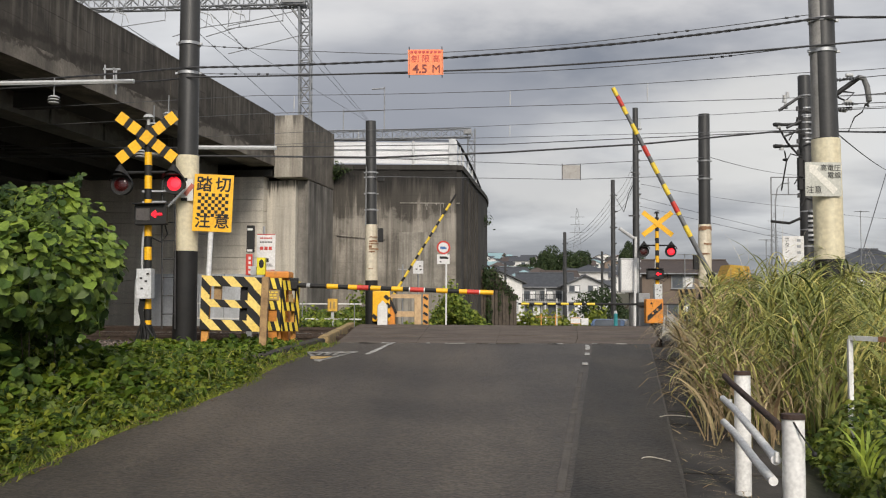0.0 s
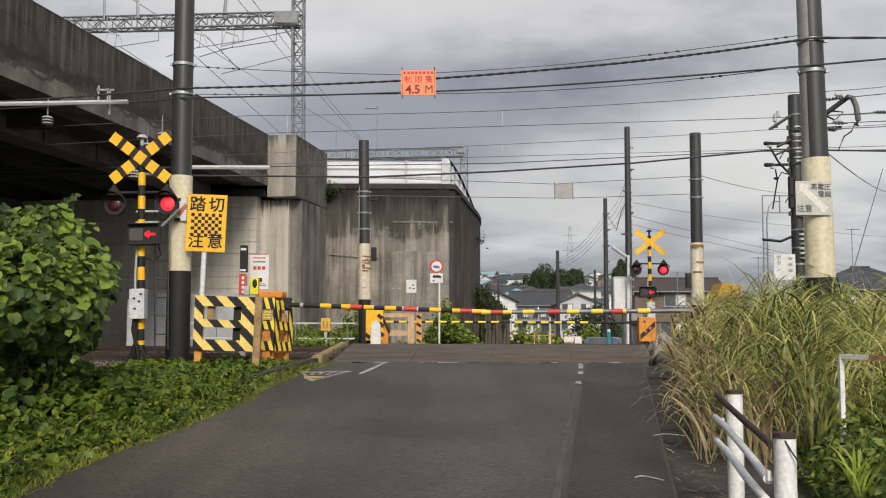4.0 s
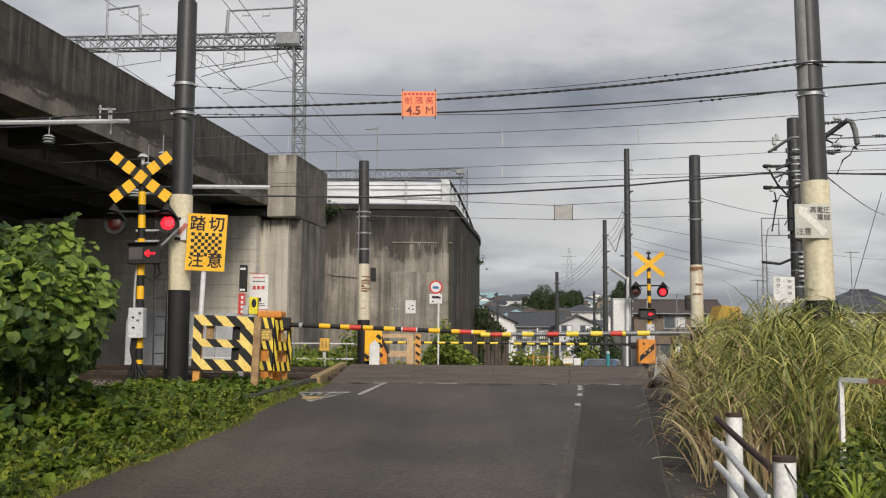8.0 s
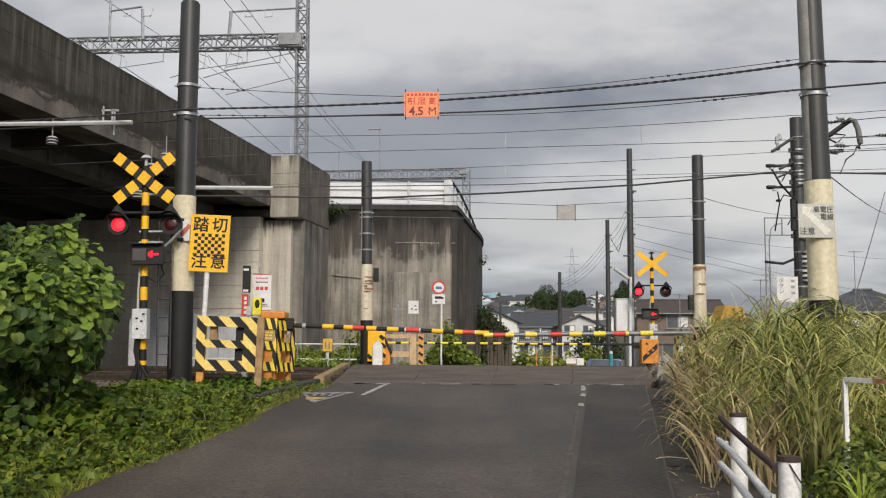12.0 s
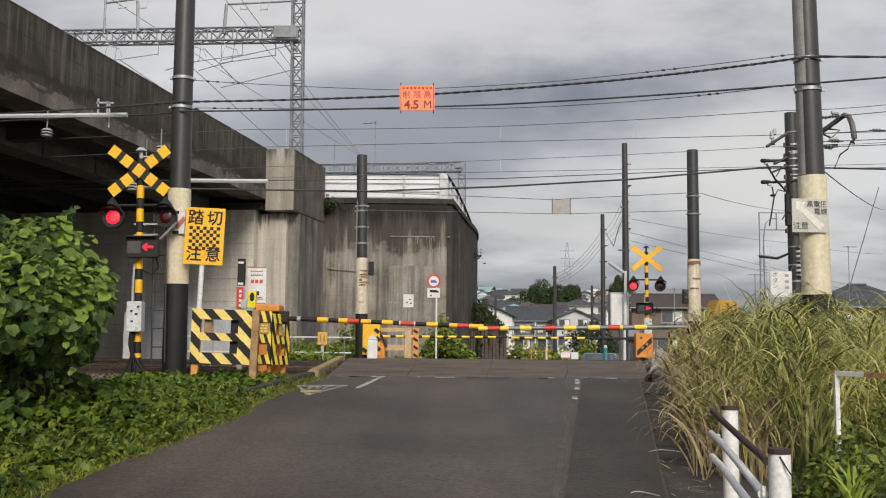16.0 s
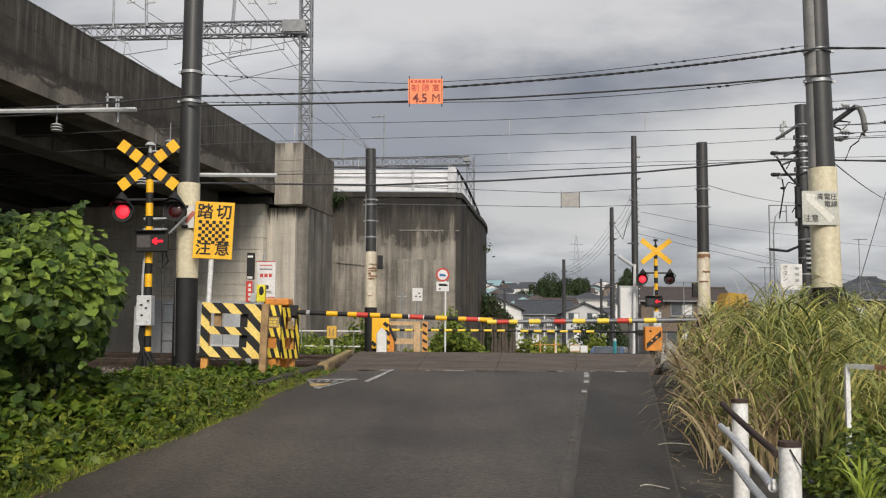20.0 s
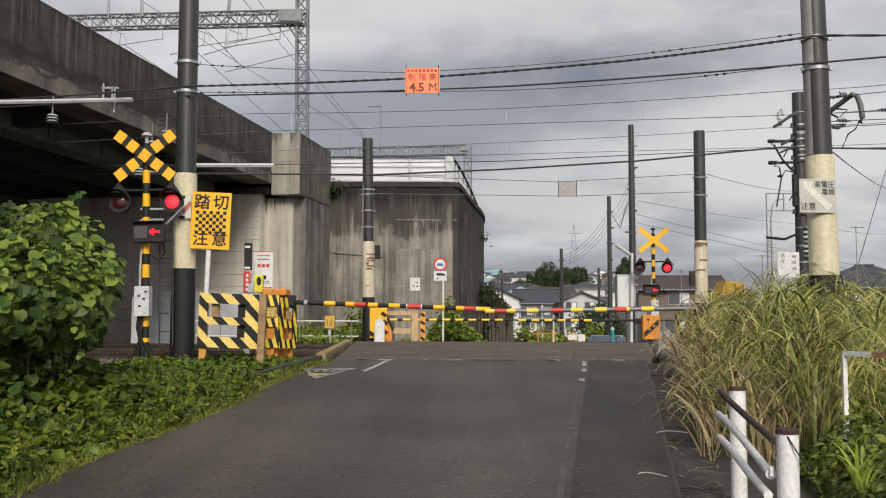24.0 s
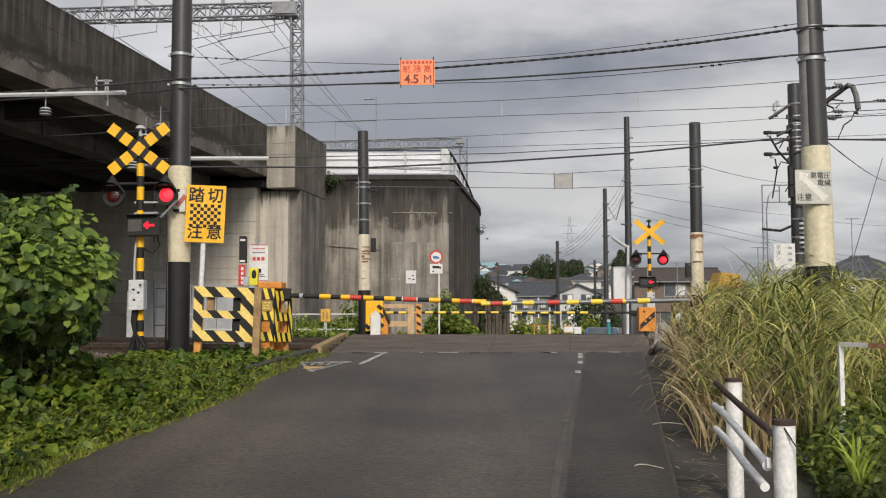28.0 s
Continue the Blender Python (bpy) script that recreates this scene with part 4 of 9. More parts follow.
def rounded_wall():
    """The big embankment wall: flat front, corner and side, rounded far end."""
    w = thing("embankment_wall", "tall rain-stained concrete embankment wall", "retaining wall", kind="structure")
    pts = [(-5.0, 38.0), (0.45, 38.0), (0.72, 38.15), (0.98, 40.0), (1.62, 45.0), (1.93, 47.0), (2.18, 49.0), (2.36, 51.0), (2.42, 52.5), (2.3, 54.0)]
    pts += [(-2, 56), (-9, 56), (-9, 41), (-5, 41)]
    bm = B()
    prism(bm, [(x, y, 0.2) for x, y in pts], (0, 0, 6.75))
    part("body", bm, M_FLANK, w, "rain-streaked wall flank, side shade in its dark colour")
    bm = B()
    prism(bm, [(x + (0.06 if x > 0 else 0), y - 0.09, 6.9) for x, y in pts], (0, 0, 0.2))
    part("coping", bm, M_WALLDARK, w, "black-stained coping")
    # the front is cast in bays, some proud, with lighter foot courses
    for x, ww, d in ((-4.62, 0.76, 0.14), (-3.72, 1.04, 0.06), (-2.7, 1.0, 0.065), (-1.99, 0.42, 0.13), (-1.32, 0.92, 0.05), (-0.42, 0.88, 0.055), (0.27, 0.5, 0.12)):
        for z0, z1 in ((0.5, 2.38), (2.39, 4.38), (4.39, 5.55), (5.56, 6.88)):
            bm = B(); box(bm, (x, 38.0, (z0 + z1) / 2), (ww + 0.004, d + random.uniform(0, 0.012), z1 - z0 + 0.014), bevel=0.006)
            part("cast_bay", bm, M_WALLPALE if z1 < 4.5 and -1.8 < x < 0.2 else M_WALL, w)
    bm = B(); box(bm, (-0.55, 37.955, 5.56), (2.4, 0.03, 0.04)); part("ledge", bm, M_LIME, w, "ledge white with lime bloom")
    for k in range(8):
        hh = random.uniform(0.05, 0.55)
        bm = B(); box(bm, (-1.65 + random.uniform(0, 2.2), 37.966, 5.55 - hh / 2), (random.uniform(0.012, 0.035), 0.006, hh)); part("lime_drip", bm, M_LIME, w)
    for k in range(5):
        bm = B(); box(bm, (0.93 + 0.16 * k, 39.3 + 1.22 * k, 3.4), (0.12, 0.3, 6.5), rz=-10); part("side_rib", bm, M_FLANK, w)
    # conduit low on the face
    bm = B(); tube(bm, [(-4.3, 37.9, 4.25), (-3.2, 37.9, 4.15), (-2.3, 37.9, 4.1)], 0.02); part("conduit", bm, M_WALL, w)
    rail = thing("guard_railing", "white panelled steel railing on top of the wall", "railing")
    top = 7.1
    line = [(-4.7, 38.3), (0.5, 38.3), (0.82, 40.0), (1.52, 45.0), (1.75, 46.5)]
    heights = [1.0, 1.0, 0.85, 0.52, 0.28]
    for i, (a, b) in enumerate(zip(line, line[1:])):
        n = max(2, round(math.dist(a, b) / 1.72))
        for k in range(n):
            f0, f1 = k / n, (k + 1) / n
            h0 = heights[i] + (heights[i + 1] - heights[i]) * f0
            h1 = heights[i] + (heights[i + 1] - heights[i]) * f1
            p0 = Vector((a[0] + (b[0] - a[0]) * f0, a[1] + (b[1] - a[1]) * f0, top))
            p1 = Vector((a[0] + (b[0] - a[0]) * f1, a[1] + (b[1] - a[1]) * f1, top))
            bm = B(); box(bm, (p0.x, p0.y - 0.05, top + h0 / 2), (0.1, 0.08, h0)); part("post", bm, M_GALV, rail)
            if i:
                continue
            bm = B(); prism(bm, [p0 + Vector((0.05, 0, 0.1)), p1 + Vector((-0.02, 0, 0.1)), p1 + Vector((-0.02, 0, h1 - 0.03)), p0 + Vector((0.05, 0, h0 - 0.03))], (0, 0.03, 0)); part("panel", bm, M_PANELWHITE, rail)
    for h in (0.33, 0.66):
        bm = B(); tube(bm, [(x, y - 0.06, top + hh * h) for (x, y), hh in zip(line, heights)], 0.016); part("rail", bm, M_GALV, rail)
    bm = B(); tube(bm, [(-4.7, 38.24, top + 1.02), (0.5, 38.24, top + 1.02)], 0.022); part("top_rail", bm, M_BLACK, rail)
    bm = B(); tube(bm, [(0.42, 38.22, top + 1.1), (0.62, 38.8, top + 0.98), (0.95, 40.6, top + 0.8), (1.27, 43, top + 0.62), (1.56, 45.0, top + 0.4), (1.78, 46.3, top + 0.12), (1.83, 46.6, top - 0.1)], 0.055, 8); part("handrail", bm, M_BLACK, rail, "dark curved handrail", smooth=True)
    bm = B(); box(bm, (0.36, 38.2, top + 0.55), (0.3, 0.08, 1.1)); part("end_panel", bm, M_GALV, rail)


rounded_wall()


# ---- poles ----
def banded_pole(name, base, top, bands, r0, r1, label, rings=()):
    """A round pole from base to top; bands: (z from, z to, material, name, extra radius)."""
    base, top = Vector(base), Vector(top)
    ob = thing(name, label, "utility pole", at=Matrix.Translation(base))
    h = top.z - base.z
    lean = (top - base) / h

    def rad(z):
        return r0 + (r1 - r0) * z / h
    for z0, z1, m, pn, extra in bands:
        bm = B()
        rod(bm, lean * z0, lean * z1, rad(z0) + extra, rad(z1) + extra, 28)
        part(pn, bm, m, ob, smooth=True)
    for z in rings:
        bm = B()
        rod(bm, lean * (z - 0.024), lean * (z + 0.024), rad(z) + 0.018, None, 28)
        box(bm, lean * z + Vector((rad(z) + 0.035, -0.03, 0)), (0.045, 0.035, 0.035))
        box(bm, lean * z + Vector((-rad(z) - 0.03, -0.03, 0)), (0.04, 0.035, 0.035))
        part("clamp_band", bm, M_GALV if base.y < 20 else M_DGALV, ob, smooth=True)
    return ob


pole_l = banded_pole("utility_pole", (-4.26, 15.8, 0.7), (-4.27, 15.8, 7.36), [(0, 1.72, M_BLACK, "base_sleeve", 0.012), (1.72, 3.31, M_CREAM, "cream_sleeve", 0.016), (3.31, 6.64, M_POLE, "shaft", 0.0), (6.64, 6.67, M_POLE, "cap", -0.02)], 0.186, 0.16,
                     "dark painted steel pole with cream and black sleeves", rings=(4.7, 5.2))
pole_r = banded_pole("utility_pole", (5.305, 13.0, 0.5), (5.185, 13.0, 8.6), [(0, 1.70, M_BLACK, "base_sleeve", 0.012), (1.70, 3.35, M_CREAM, "cream_sleeve", 0.018), (3.35, 8.1, M_POLE, "shaft", 0.0)], 0.185, 0.152,
                     "dark painted steel pole with a cream sleeve and a warning board", rings=(4.57, 5.0))
bm = B()
for k in range(9):
    a0, a1 = radians(160 + k * 9), radians(160 + (k + 1) * 9)
    edge = [0.0 if k < 7 else 1.2, 0.0 if k < 6 else 1.2]
    for z0, z1 in ((3.36 + edge[0], 5.2), (5.2, 8.1)):
        r0, r1 = 0.185 - 0.033 * z0 / 8.1 + 0.004, 0.185 - 0.033 * z1 / 8.1 + 0.004
        lx0, lx1 = -0.12 * z0 / 8.1, -0.12 * z1 / 8.1
        bm.faces.new([bm.verts.new(p) for p in ((lx0 + math.cos(a0) * r0, math.sin(a0) * r0, z0), (lx0 + math.cos(a1) * r0, math.sin(a1) * r0, z0), (lx1 + math.cos(a1) * r1, math.sin(a1) * r1, z1), (lx1 + math.cos(a0) * r1, math.sin(a0) * r1, z1))])
bmesh.ops.remove_doubles(bm, verts=bm.verts[:], dist=0.0005)
part("peeled_strip", bm, M_POLECONC, pole_r, "bare grey strip where the black sheet is gone", smooth=True)
far_l = banded_pole("utility_pole", (-2.16, 29, 0.7), (-2.24, 29, 7.14), [(0, 1.55, M_BLACK, "base_sleeve", 0.012), (1.55, 3.25, M_CREAMOLD, "cream_sleeve", 0.015), (3.25, 6.44, M_POLE, "shaft", 0.0)], 0.18, 0.16,
                    "dark steel pole with a peeling cream sleeve", rings=(3.7, 4.2, 4.7, 4.85))
far_r = banded_pole("utility_pole", (7.98, 29, 0.7), (8.0, 29, 7.4), [(0, 1.4, M_BLACK, "base_sleeve", 0.012), (1.4, 3.3, M_CREAMOLD, "cream_sleeve", 0.015), (3.3, 6.7, M_POLE, "shaft", 0.0)], 0.19, 0.17,
                    "grey and black steel pole with a stained cream sleeve", rings=(4.7, 5.25))
bm = B(); box(bm, (0.25, 0, 2.93), (0.16, 0.16, 0.42), bevel=0.01); part("junction_box", bm, M_BLACK, far_l)
bm = B(); box(bm, (0.24, -0.05, 4.66), (0.2, 0.14, 0.16), bevel=0.01); part("bracket", bm, M_BLACK, far_l)
bm = B(); tube(bm, [(-0.2, -0.1, 3.2), (-0.2, -0.1, 4.9), (-0.16, -0.05, 5.3)], 0.02); part("conduit", bm, M_DGALV, far_l)
for z, a0, a1, t in ((2.42, 190, 300, 0.03), (2.5, 210, 345, 0.022), (2.58, 180, 270, 0.04), (2.66, 230, 350, 0.02), (2.74, 185, 320, 0.028), (2.86, 240, 330, 0.018), (1.9, 200, 280, 0.016)):
    bm = B()
    ring = [(math.cos(radians(a)) * 0.2, math.sin(radians(a)) * 0.2) for a in np.linspace(a0, a1, 9)]
    for (x0, y0), (x1, y1) in zip(ring, ring[1:]):
        w0, w1 = t * random.uniform(0.4, 1.2), t * random.uniform(0.4, 1.2)
        prism(bm, [(x0, y0, z - w0), (x1, y1, z - w0), (x1, y1, z + w1), (x0, y0, z + w1)], (-x0 * 0.04, -y0 * 0.04, 0))
    part("rust_scab", bm, M_RUSTY, far_l, "rust-brown crack across the cream sleeve")
for z, a0, a1, t in ((3.18, 200, 340, 0.06), (2.7, 250, 330, 0.03), (2.4, 220, 300, 0.02)):
    bm = B()
    ring = [(math.cos(radians(a)) * 0.212, math.sin(radians(a)) * 0.212) for a in np.linspace(a0, a1, 9)]
    for (x0, y0), (x1, y1) in zip(ring, ring[1:]):
        w0, w1 = t * random.uniform(0.3, 1.6), t * random.uniform(0.4, 1.2)
        prism(bm, [(x0, y0, z - w0), (x1, y1, z - w0), (x1, y1, z + w1), (x0, y0, z + w1)], (-x0 * 0.04, -y0 * 0.04, 0))
    part("rust_scab", bm, M_RUSTY, far_r, "rust-brown stain on the cream sleeve")
bm = B(); box(bm, (-0.27, 0, 2.15), (0.15, 0.16, 0.44), bevel=0.01); part("junction_box", bm, M_BLACK, far_r)


# ---- level crossing signals ----
LENSES = []


def crossing_signal(at, label, plain, h=3.8):
    """Mast with a crossed sign, two lamps, an arrow box and a control box. Faces -y."""
    ob = thing("crossing_signal", label, "crossing signal", at=at, group="crossing signals")
    bm = B(); rod(bm, (0, 0, 0), (0, 0, 0.03), 0.2, 0.19, 12); rod(bm, (0, 0, 0.03), (0, 0, 0.38), 0.1, 0.066, 10)
    for k in range(6):
        a = radians(30 + 60 * k)
        prism(bm, [(math.cos(a) * 0.21, math.sin(a) * 0.21, 0.03), (math.cos(a) * 0.05, math.sin(a) * 0.05, 0.03), (math.cos(a) * 0.05, math.sin(a) * 0.05, 0.36), (math.cos(a) * 0.085, math.sin(a) * 0.085, 0.34)], (-math.sin(a) * 0.012, math.cos(a) * 0.012, 0))
    part("foot", bm, M_BLACK, ob)
    for k in range(4):
        bm = B(); tube(bm, [(-0.09 + 0.025 * k, -0.1, 0.82), (-0.11 + 0.02 * k, -0.11, 0.62), (-0.07 + 0.012 * k, -0.1, 0.42), ((-0.2, -0.1, 0.02, 0.24)[k], -0.13, 0.02)], 0.017, 6); part("cable", bm, M_BLACK, ob)
    edges = [h - 0.1, h - 0.56]
    while edges[-1] > 0.9:
        edges.append(edges[-1] - (0.22 if len(edges) % 2 == 0 else 0.18))
    edges += [0.74, 0.64, 0.45, 0.3] if len(edges) % 2 else [0.64, 0.45, 0.3]
    for k, (z1, z) in enumerate(zip(edges, edges[1:])):
        bm = B(); rod(bm, (0, 0, z), (0, 0, z1), 0.062, None, 16)
        part("mast_band", bm, M_YEL if k % 2 else M_BLACK, ob, smooth=True)
    zc = h - 0.32
    for s in (1, -1):
        rot = Matrix.Rotation(radians(38 * s), 4, "Y")
        bm = B(); box(bm, (0, -0.08 - 0.016 * (s > 0), 0), (1.22, 0.014, 0.18 if not plain else 0.16), bevel=0.004)
        plate = part("cross_plate", bm, M_YEL if plain else M_BLACK, ob, at=Matrix.Translation((0, 0, zc)) @ rot)
        if not plain:
            for x in (-0.52, -0.26, 0, 0.26, 0.52):
                bm = B(); box(bm, (x, -0.09 - 0.016 * (s > 0), 0), (0.168, 0.012, 0.184))
                part("yellow_patch", bm, M_YEL, plate)
    bm = B(); rod(bm, (0, 0, h - 0.12), (0, 0, h + 0.05), 0.03, None, 10); rod(bm, (0, 0, h + 0.03), (0, 0, h + 0.09), 0.1, 0.05, 14); part("bell", bm, M_GREY if not plain else M_BLACK, ob, smooth=True)
    zl = h - (1.22 if plain else 1.10)
    bm = B(); rod(bm, (-0.47, 0, zl + 0.2), (0.47, 0, zl + 0.2), 0.025, None, 8)
    for s in (-1, 1):
        rod(bm, (0.44 * s, 0, zl + 0.2), (0.44 * s, -0.02, zl + 0.1), 0.025, None, 8)
    part("cross_arm", bm, M_BLACK, ob)
    for s in (-1, 1):
        lp = thing("lamp", "", "")
        lp.parent = ob
        lp.matrix_basis = pose(0.445 * s, -0.06, zl)
        bm = B()
        rod(bm, (0, 0.12, 0), (0, 0.22, 0), 0.175, 0.10, 24)
        part("housing", bm, M_BLACK, lp, smooth=True)
        # ring shaped backboard
        bm = B()
        for k in range(28):
            a, b = k * math.tau / 28, (k + 1) * math.tau / 28
            q = [(math.cos(t) * r, 0.02, math.sin(t) * r) for t, r in ((a, 0.124), (b, 0.124), (b, 0.178), (a, 0.178))]
            vs = [bm.verts.new(p) for p in q]
            bm.faces.new(vs)
        bmesh.ops.remove_doubles(bm, verts=bm.verts[:], dist=0.001)
        r = bmesh.ops.extrude_face_region(bm, geom=bm.faces[:])
        bmesh.ops.translate(bm, vec=(0, 0.1, 0), verts=[v for v in r["geom"] if isinstance(v, bmesh.types.BMVert)])
        part("ring", bm, M_BLACK, lp)
        # pointed hood above the lens
        bm = B()
        arc0, arc1 = [], []
        for k in range(13):
            a = radians(15 + 150 * k / 12)
            arc0.append(bm.verts.new((math.cos(a) * 0.2, 0.02, math.sin(a) * 0.2)))
            arc1.append(bm.verts.new((math.cos(a) * 0.19, -0.2 * math.sin(a) ** 0.7, 0.02 + math.sin(a) * 0.175)))
        for k in range(12):
            bm.faces.new((arc0[k], arc0[k + 1], arc1[k + 1], arc1[k]))
        bmesh.ops.create_cone(bm, cap_ends=True, segments=14, radius1=0.15, radius2=0.015, depth=0.19, matrix=Matrix.Translation((0, -0.02, 0.235)))
        part("hood", bm, M_BLACK, lp)
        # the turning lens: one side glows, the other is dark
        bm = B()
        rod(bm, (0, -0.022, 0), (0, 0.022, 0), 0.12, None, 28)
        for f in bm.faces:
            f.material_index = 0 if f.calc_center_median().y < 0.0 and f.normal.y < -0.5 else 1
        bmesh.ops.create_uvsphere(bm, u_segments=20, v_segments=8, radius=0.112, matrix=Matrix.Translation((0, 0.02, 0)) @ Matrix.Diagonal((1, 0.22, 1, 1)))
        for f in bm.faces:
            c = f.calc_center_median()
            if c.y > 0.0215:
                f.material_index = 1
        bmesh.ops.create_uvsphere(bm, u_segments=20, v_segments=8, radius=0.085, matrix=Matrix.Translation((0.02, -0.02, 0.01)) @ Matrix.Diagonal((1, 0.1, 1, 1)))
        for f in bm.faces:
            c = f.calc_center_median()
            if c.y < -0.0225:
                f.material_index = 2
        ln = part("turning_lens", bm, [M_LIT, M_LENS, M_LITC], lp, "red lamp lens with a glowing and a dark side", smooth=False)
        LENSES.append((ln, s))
    # arrow box
    bx = thing("arrow_box", "", ""); bx.parent = ob; bx.matrix_basis = pose(0.09, -0.12, zl - 0.53) if not plain else pose(-0.12, -0.12, zl - 0.74)
    bm = B(); box(bm, (0, 0, 0), (0.5, 0.2, 0.34), bevel=0.012); box(bm, (0, -0.13, 0.175), (0.52, 0.12, 0.014)); box(bm, (0.27, -0.06, -0.01), (0.03, 0.12, 0.3)); part("case", bm, M_BLACK, bx)
    bm = B(); box(bm, (-0.11, -0.105, 0), (0.22, 0.012, 0.2)); part("arrow_pane", bm, M_DARKGLASS if plain else M_DULLPANE, bx, "unlit grey arrow pane")
    bm = B()
    for k, (w, zz) in enumerate(((0.17, 0), (0.085, 0.026), (0.085, -0.026))):
        box(bm, (0.125 if k == 0 else 0.075, -0.108 - 0.002 * k, zz), (w, 0.012, 0.04 if k == 0 else 0.036), rot=Matrix.Rotation(radians((0, -38, 38)[k]), 4, "Y"))
    part("lit_arrow", bm, M_LIT, bx, "glowing red arrow pointing left")
    # control box and conduit
    bm = B(); box(bm, (-0.01, -0.1, 1.06), (0.25, 0.2, 0.5), bevel=0.012); part("control_box", bm, M_PALEGREY, ob)
    for dx, dz in ((-0.05, 1.15), (0.03, 1.1), (0.06, 1.22), (-0.04, 0.98)):
        bm = B(); box(bm, (dx, -0.205, dz), (0.04, 0.012, 0.03)); part("label_plate", bm, M_BLACK, ob)
    bm = B(); tube(bm, [(-0.1, -0.02, 0.4), (-0.09, -0.02, 1.6), (-0.06, -0.02, 2.1)], 0.02); part("conduit", bm, M_GREY, ob)
    bm = B(); tube(bm, [(0.3, -0.05, zl - 0.7), (0.34, -0.03, zl - 0.85), (0.22, 0, zl - 0.98), (0.06, 0, zl - 0.9)], 0.014); part("cable", bm, M_BLACK, ob)
    if not plain:
        bm = B()
        for x in (0.2, 0.42):
            tube(bm, [(x, 0.12, 0.3), (x, 0.12, 2.9)], 0.014)
        for k in range(8):
            tube(bm, [(0.2, 0.12, 0.55 + 0.31 * k), (0.42, 0.12, 0.55 + 0.31 * k)], 0.011)
        part("ladder", bm, M_IRON, ob, "thin grey climbing rungs")
        for zz in (zl + 0.52, zl - 0.12, zl - 0.3):
            bm = B(); box(bm, (0.1, 0.02, zz), (0.4, 0.06, 0.03)); part("bracket", bm, M_GALV, ob)
        bm = B(); tube(bm, [(0.32, -0.05, zl - 0.42), (0.62, -0.02, zl - 0.1)], 0.02); part("stay", bm, M_GALV, ob)
    return ob


near_signal = crossing_signal(pose(-4.725, 15.35, 0.85, 0, -1.0, 0) @ Matrix.Scale(0.96, 4), "black and yellow level crossing signal with flashing red lamps", False, h=3.84)
far_signal = crossing_signal(pose(6.98, 31.0, 0.9), "level crossing signal seen from behind with a plain yellow cross", True, h=3.6)


# ---- barriers ----
def barrier_arm(parent, length, r0, r1, base_m, bands, at, label):
    """Tapered arm along +x from the hinge, with bands as parts: (from, to, material)."""
    bm = B()
    rod(bm, (-0.45, 0, 0), (length, 0, 0), r0, r1, 12)
    box(bm, (-0.25, 0, 0), (0.55, 0.1, 0.13), bevel=0.01)
    arm = part("arm", bm, base_m, parent, label, at=at)
    for a, b, m in bands:
        t = (a + b) / 2 / length
        r = r0 + (r1 - r0) * t + 0.004
        bm = B(); rod(bm, (a, 0, 0), (b, 0, 0), r, None, 12)
        part("band", bm, m, arm, smooth=True)
    return arm


def span(lo, hi, vals, length):
    return [((a - lo) / (hi - lo) * length, (b - lo) / (hi - lo) * length, m) for a, b, m in vals]


Y_, R_, W_, YA = M_YEL, M_RED, M_WHITEC, M_YELARM
gate_nl = thing("crossing_barrier", "orange level crossing barrier machine with a lowered striped arm", "crossing barrier", at=pose(-2.7, 16.1, 0.8), group="crossing barriers")
bm = B(); box(bm, (-0.08, 0.25, 0.6), (0.34, 0.4, 1.2), bevel=0.02); part("machine", bm, M_ORANGE, gate_nl)
bm = B(); box(bm, (-0.08, 0.1, 1.24), (0.42, 0.5, 0.12), bevel=0.03); part("lid", bm, M_ORANGE, gate_nl)
bm = B(); box(bm, (0.2, -0.05, 1.08), (0.14, 0.14, 0.22), bevel=0.01); part("hinge", bm, M_BLACK, gate_nl)
arm_nl = barrier_arm(gate_nl, 3.3, 0.04, 0.034, M_BLACK, span(519, 868, [(538, 544, M_GREY), (574, 594, Y_), (612, 628, Y_), (628, 648, R_), (652, 670, Y_), (689, 709, Y_), (720, 722, W_), (722, 746, R_), (746, 748, W_), (768, 788, Y_), (808, 822, Y_), (822, 843, R_), (843, 845, W_), (845, 868, Y_)], 3.3),
                     pose(0.25, -0.12, 1.07, 0, 2.0, -4), "black arm with yellow and red bands")

gate_nr = thing("crossing_barrier", "yellow barrier machine in tall grass with a falling striped arm", "crossing barrier", at=pose(4.5, 15.5, 0.75), group="crossing barriers")
bm = B(); box(bm, (0.3, 0.35, 0.62), (0.42, 0.45, 1.24), bevel=0.03); part("machine", bm, M_YEL2, gate_nr)
bm = B(); prism(bm, [(0.1, 0.05, 1.22), (0.56, 0.05, 1.22), (0.5, 0.05, 1.45), (0.2, 0.05, 1.48)], (0, 0.55, 0)); part("lid", bm, M_YELOLD, gate_nr, "weathered yellow machine cover")
for x_ in (0.2, 0.34, 0.47):
    bm = B(); box(bm, (x_, 0.045, 1.33), (0.018, 0.014, 0.2)); part("lid_rib", bm, M_KERB, gate_nr)
bm = B(); box(bm, (0.34, 0.03, 1.225), (0.5, 0.03, 0.035)); part("lid_rim", bm, M_TANWOOD, gate_nr)
bm = B(); box(bm, (0.15, 0.1, 0.5), (0.2, 0.2, 1.0), bevel=0.01); part("post", bm, M_BLACK, gate_nr)
q = 3.76
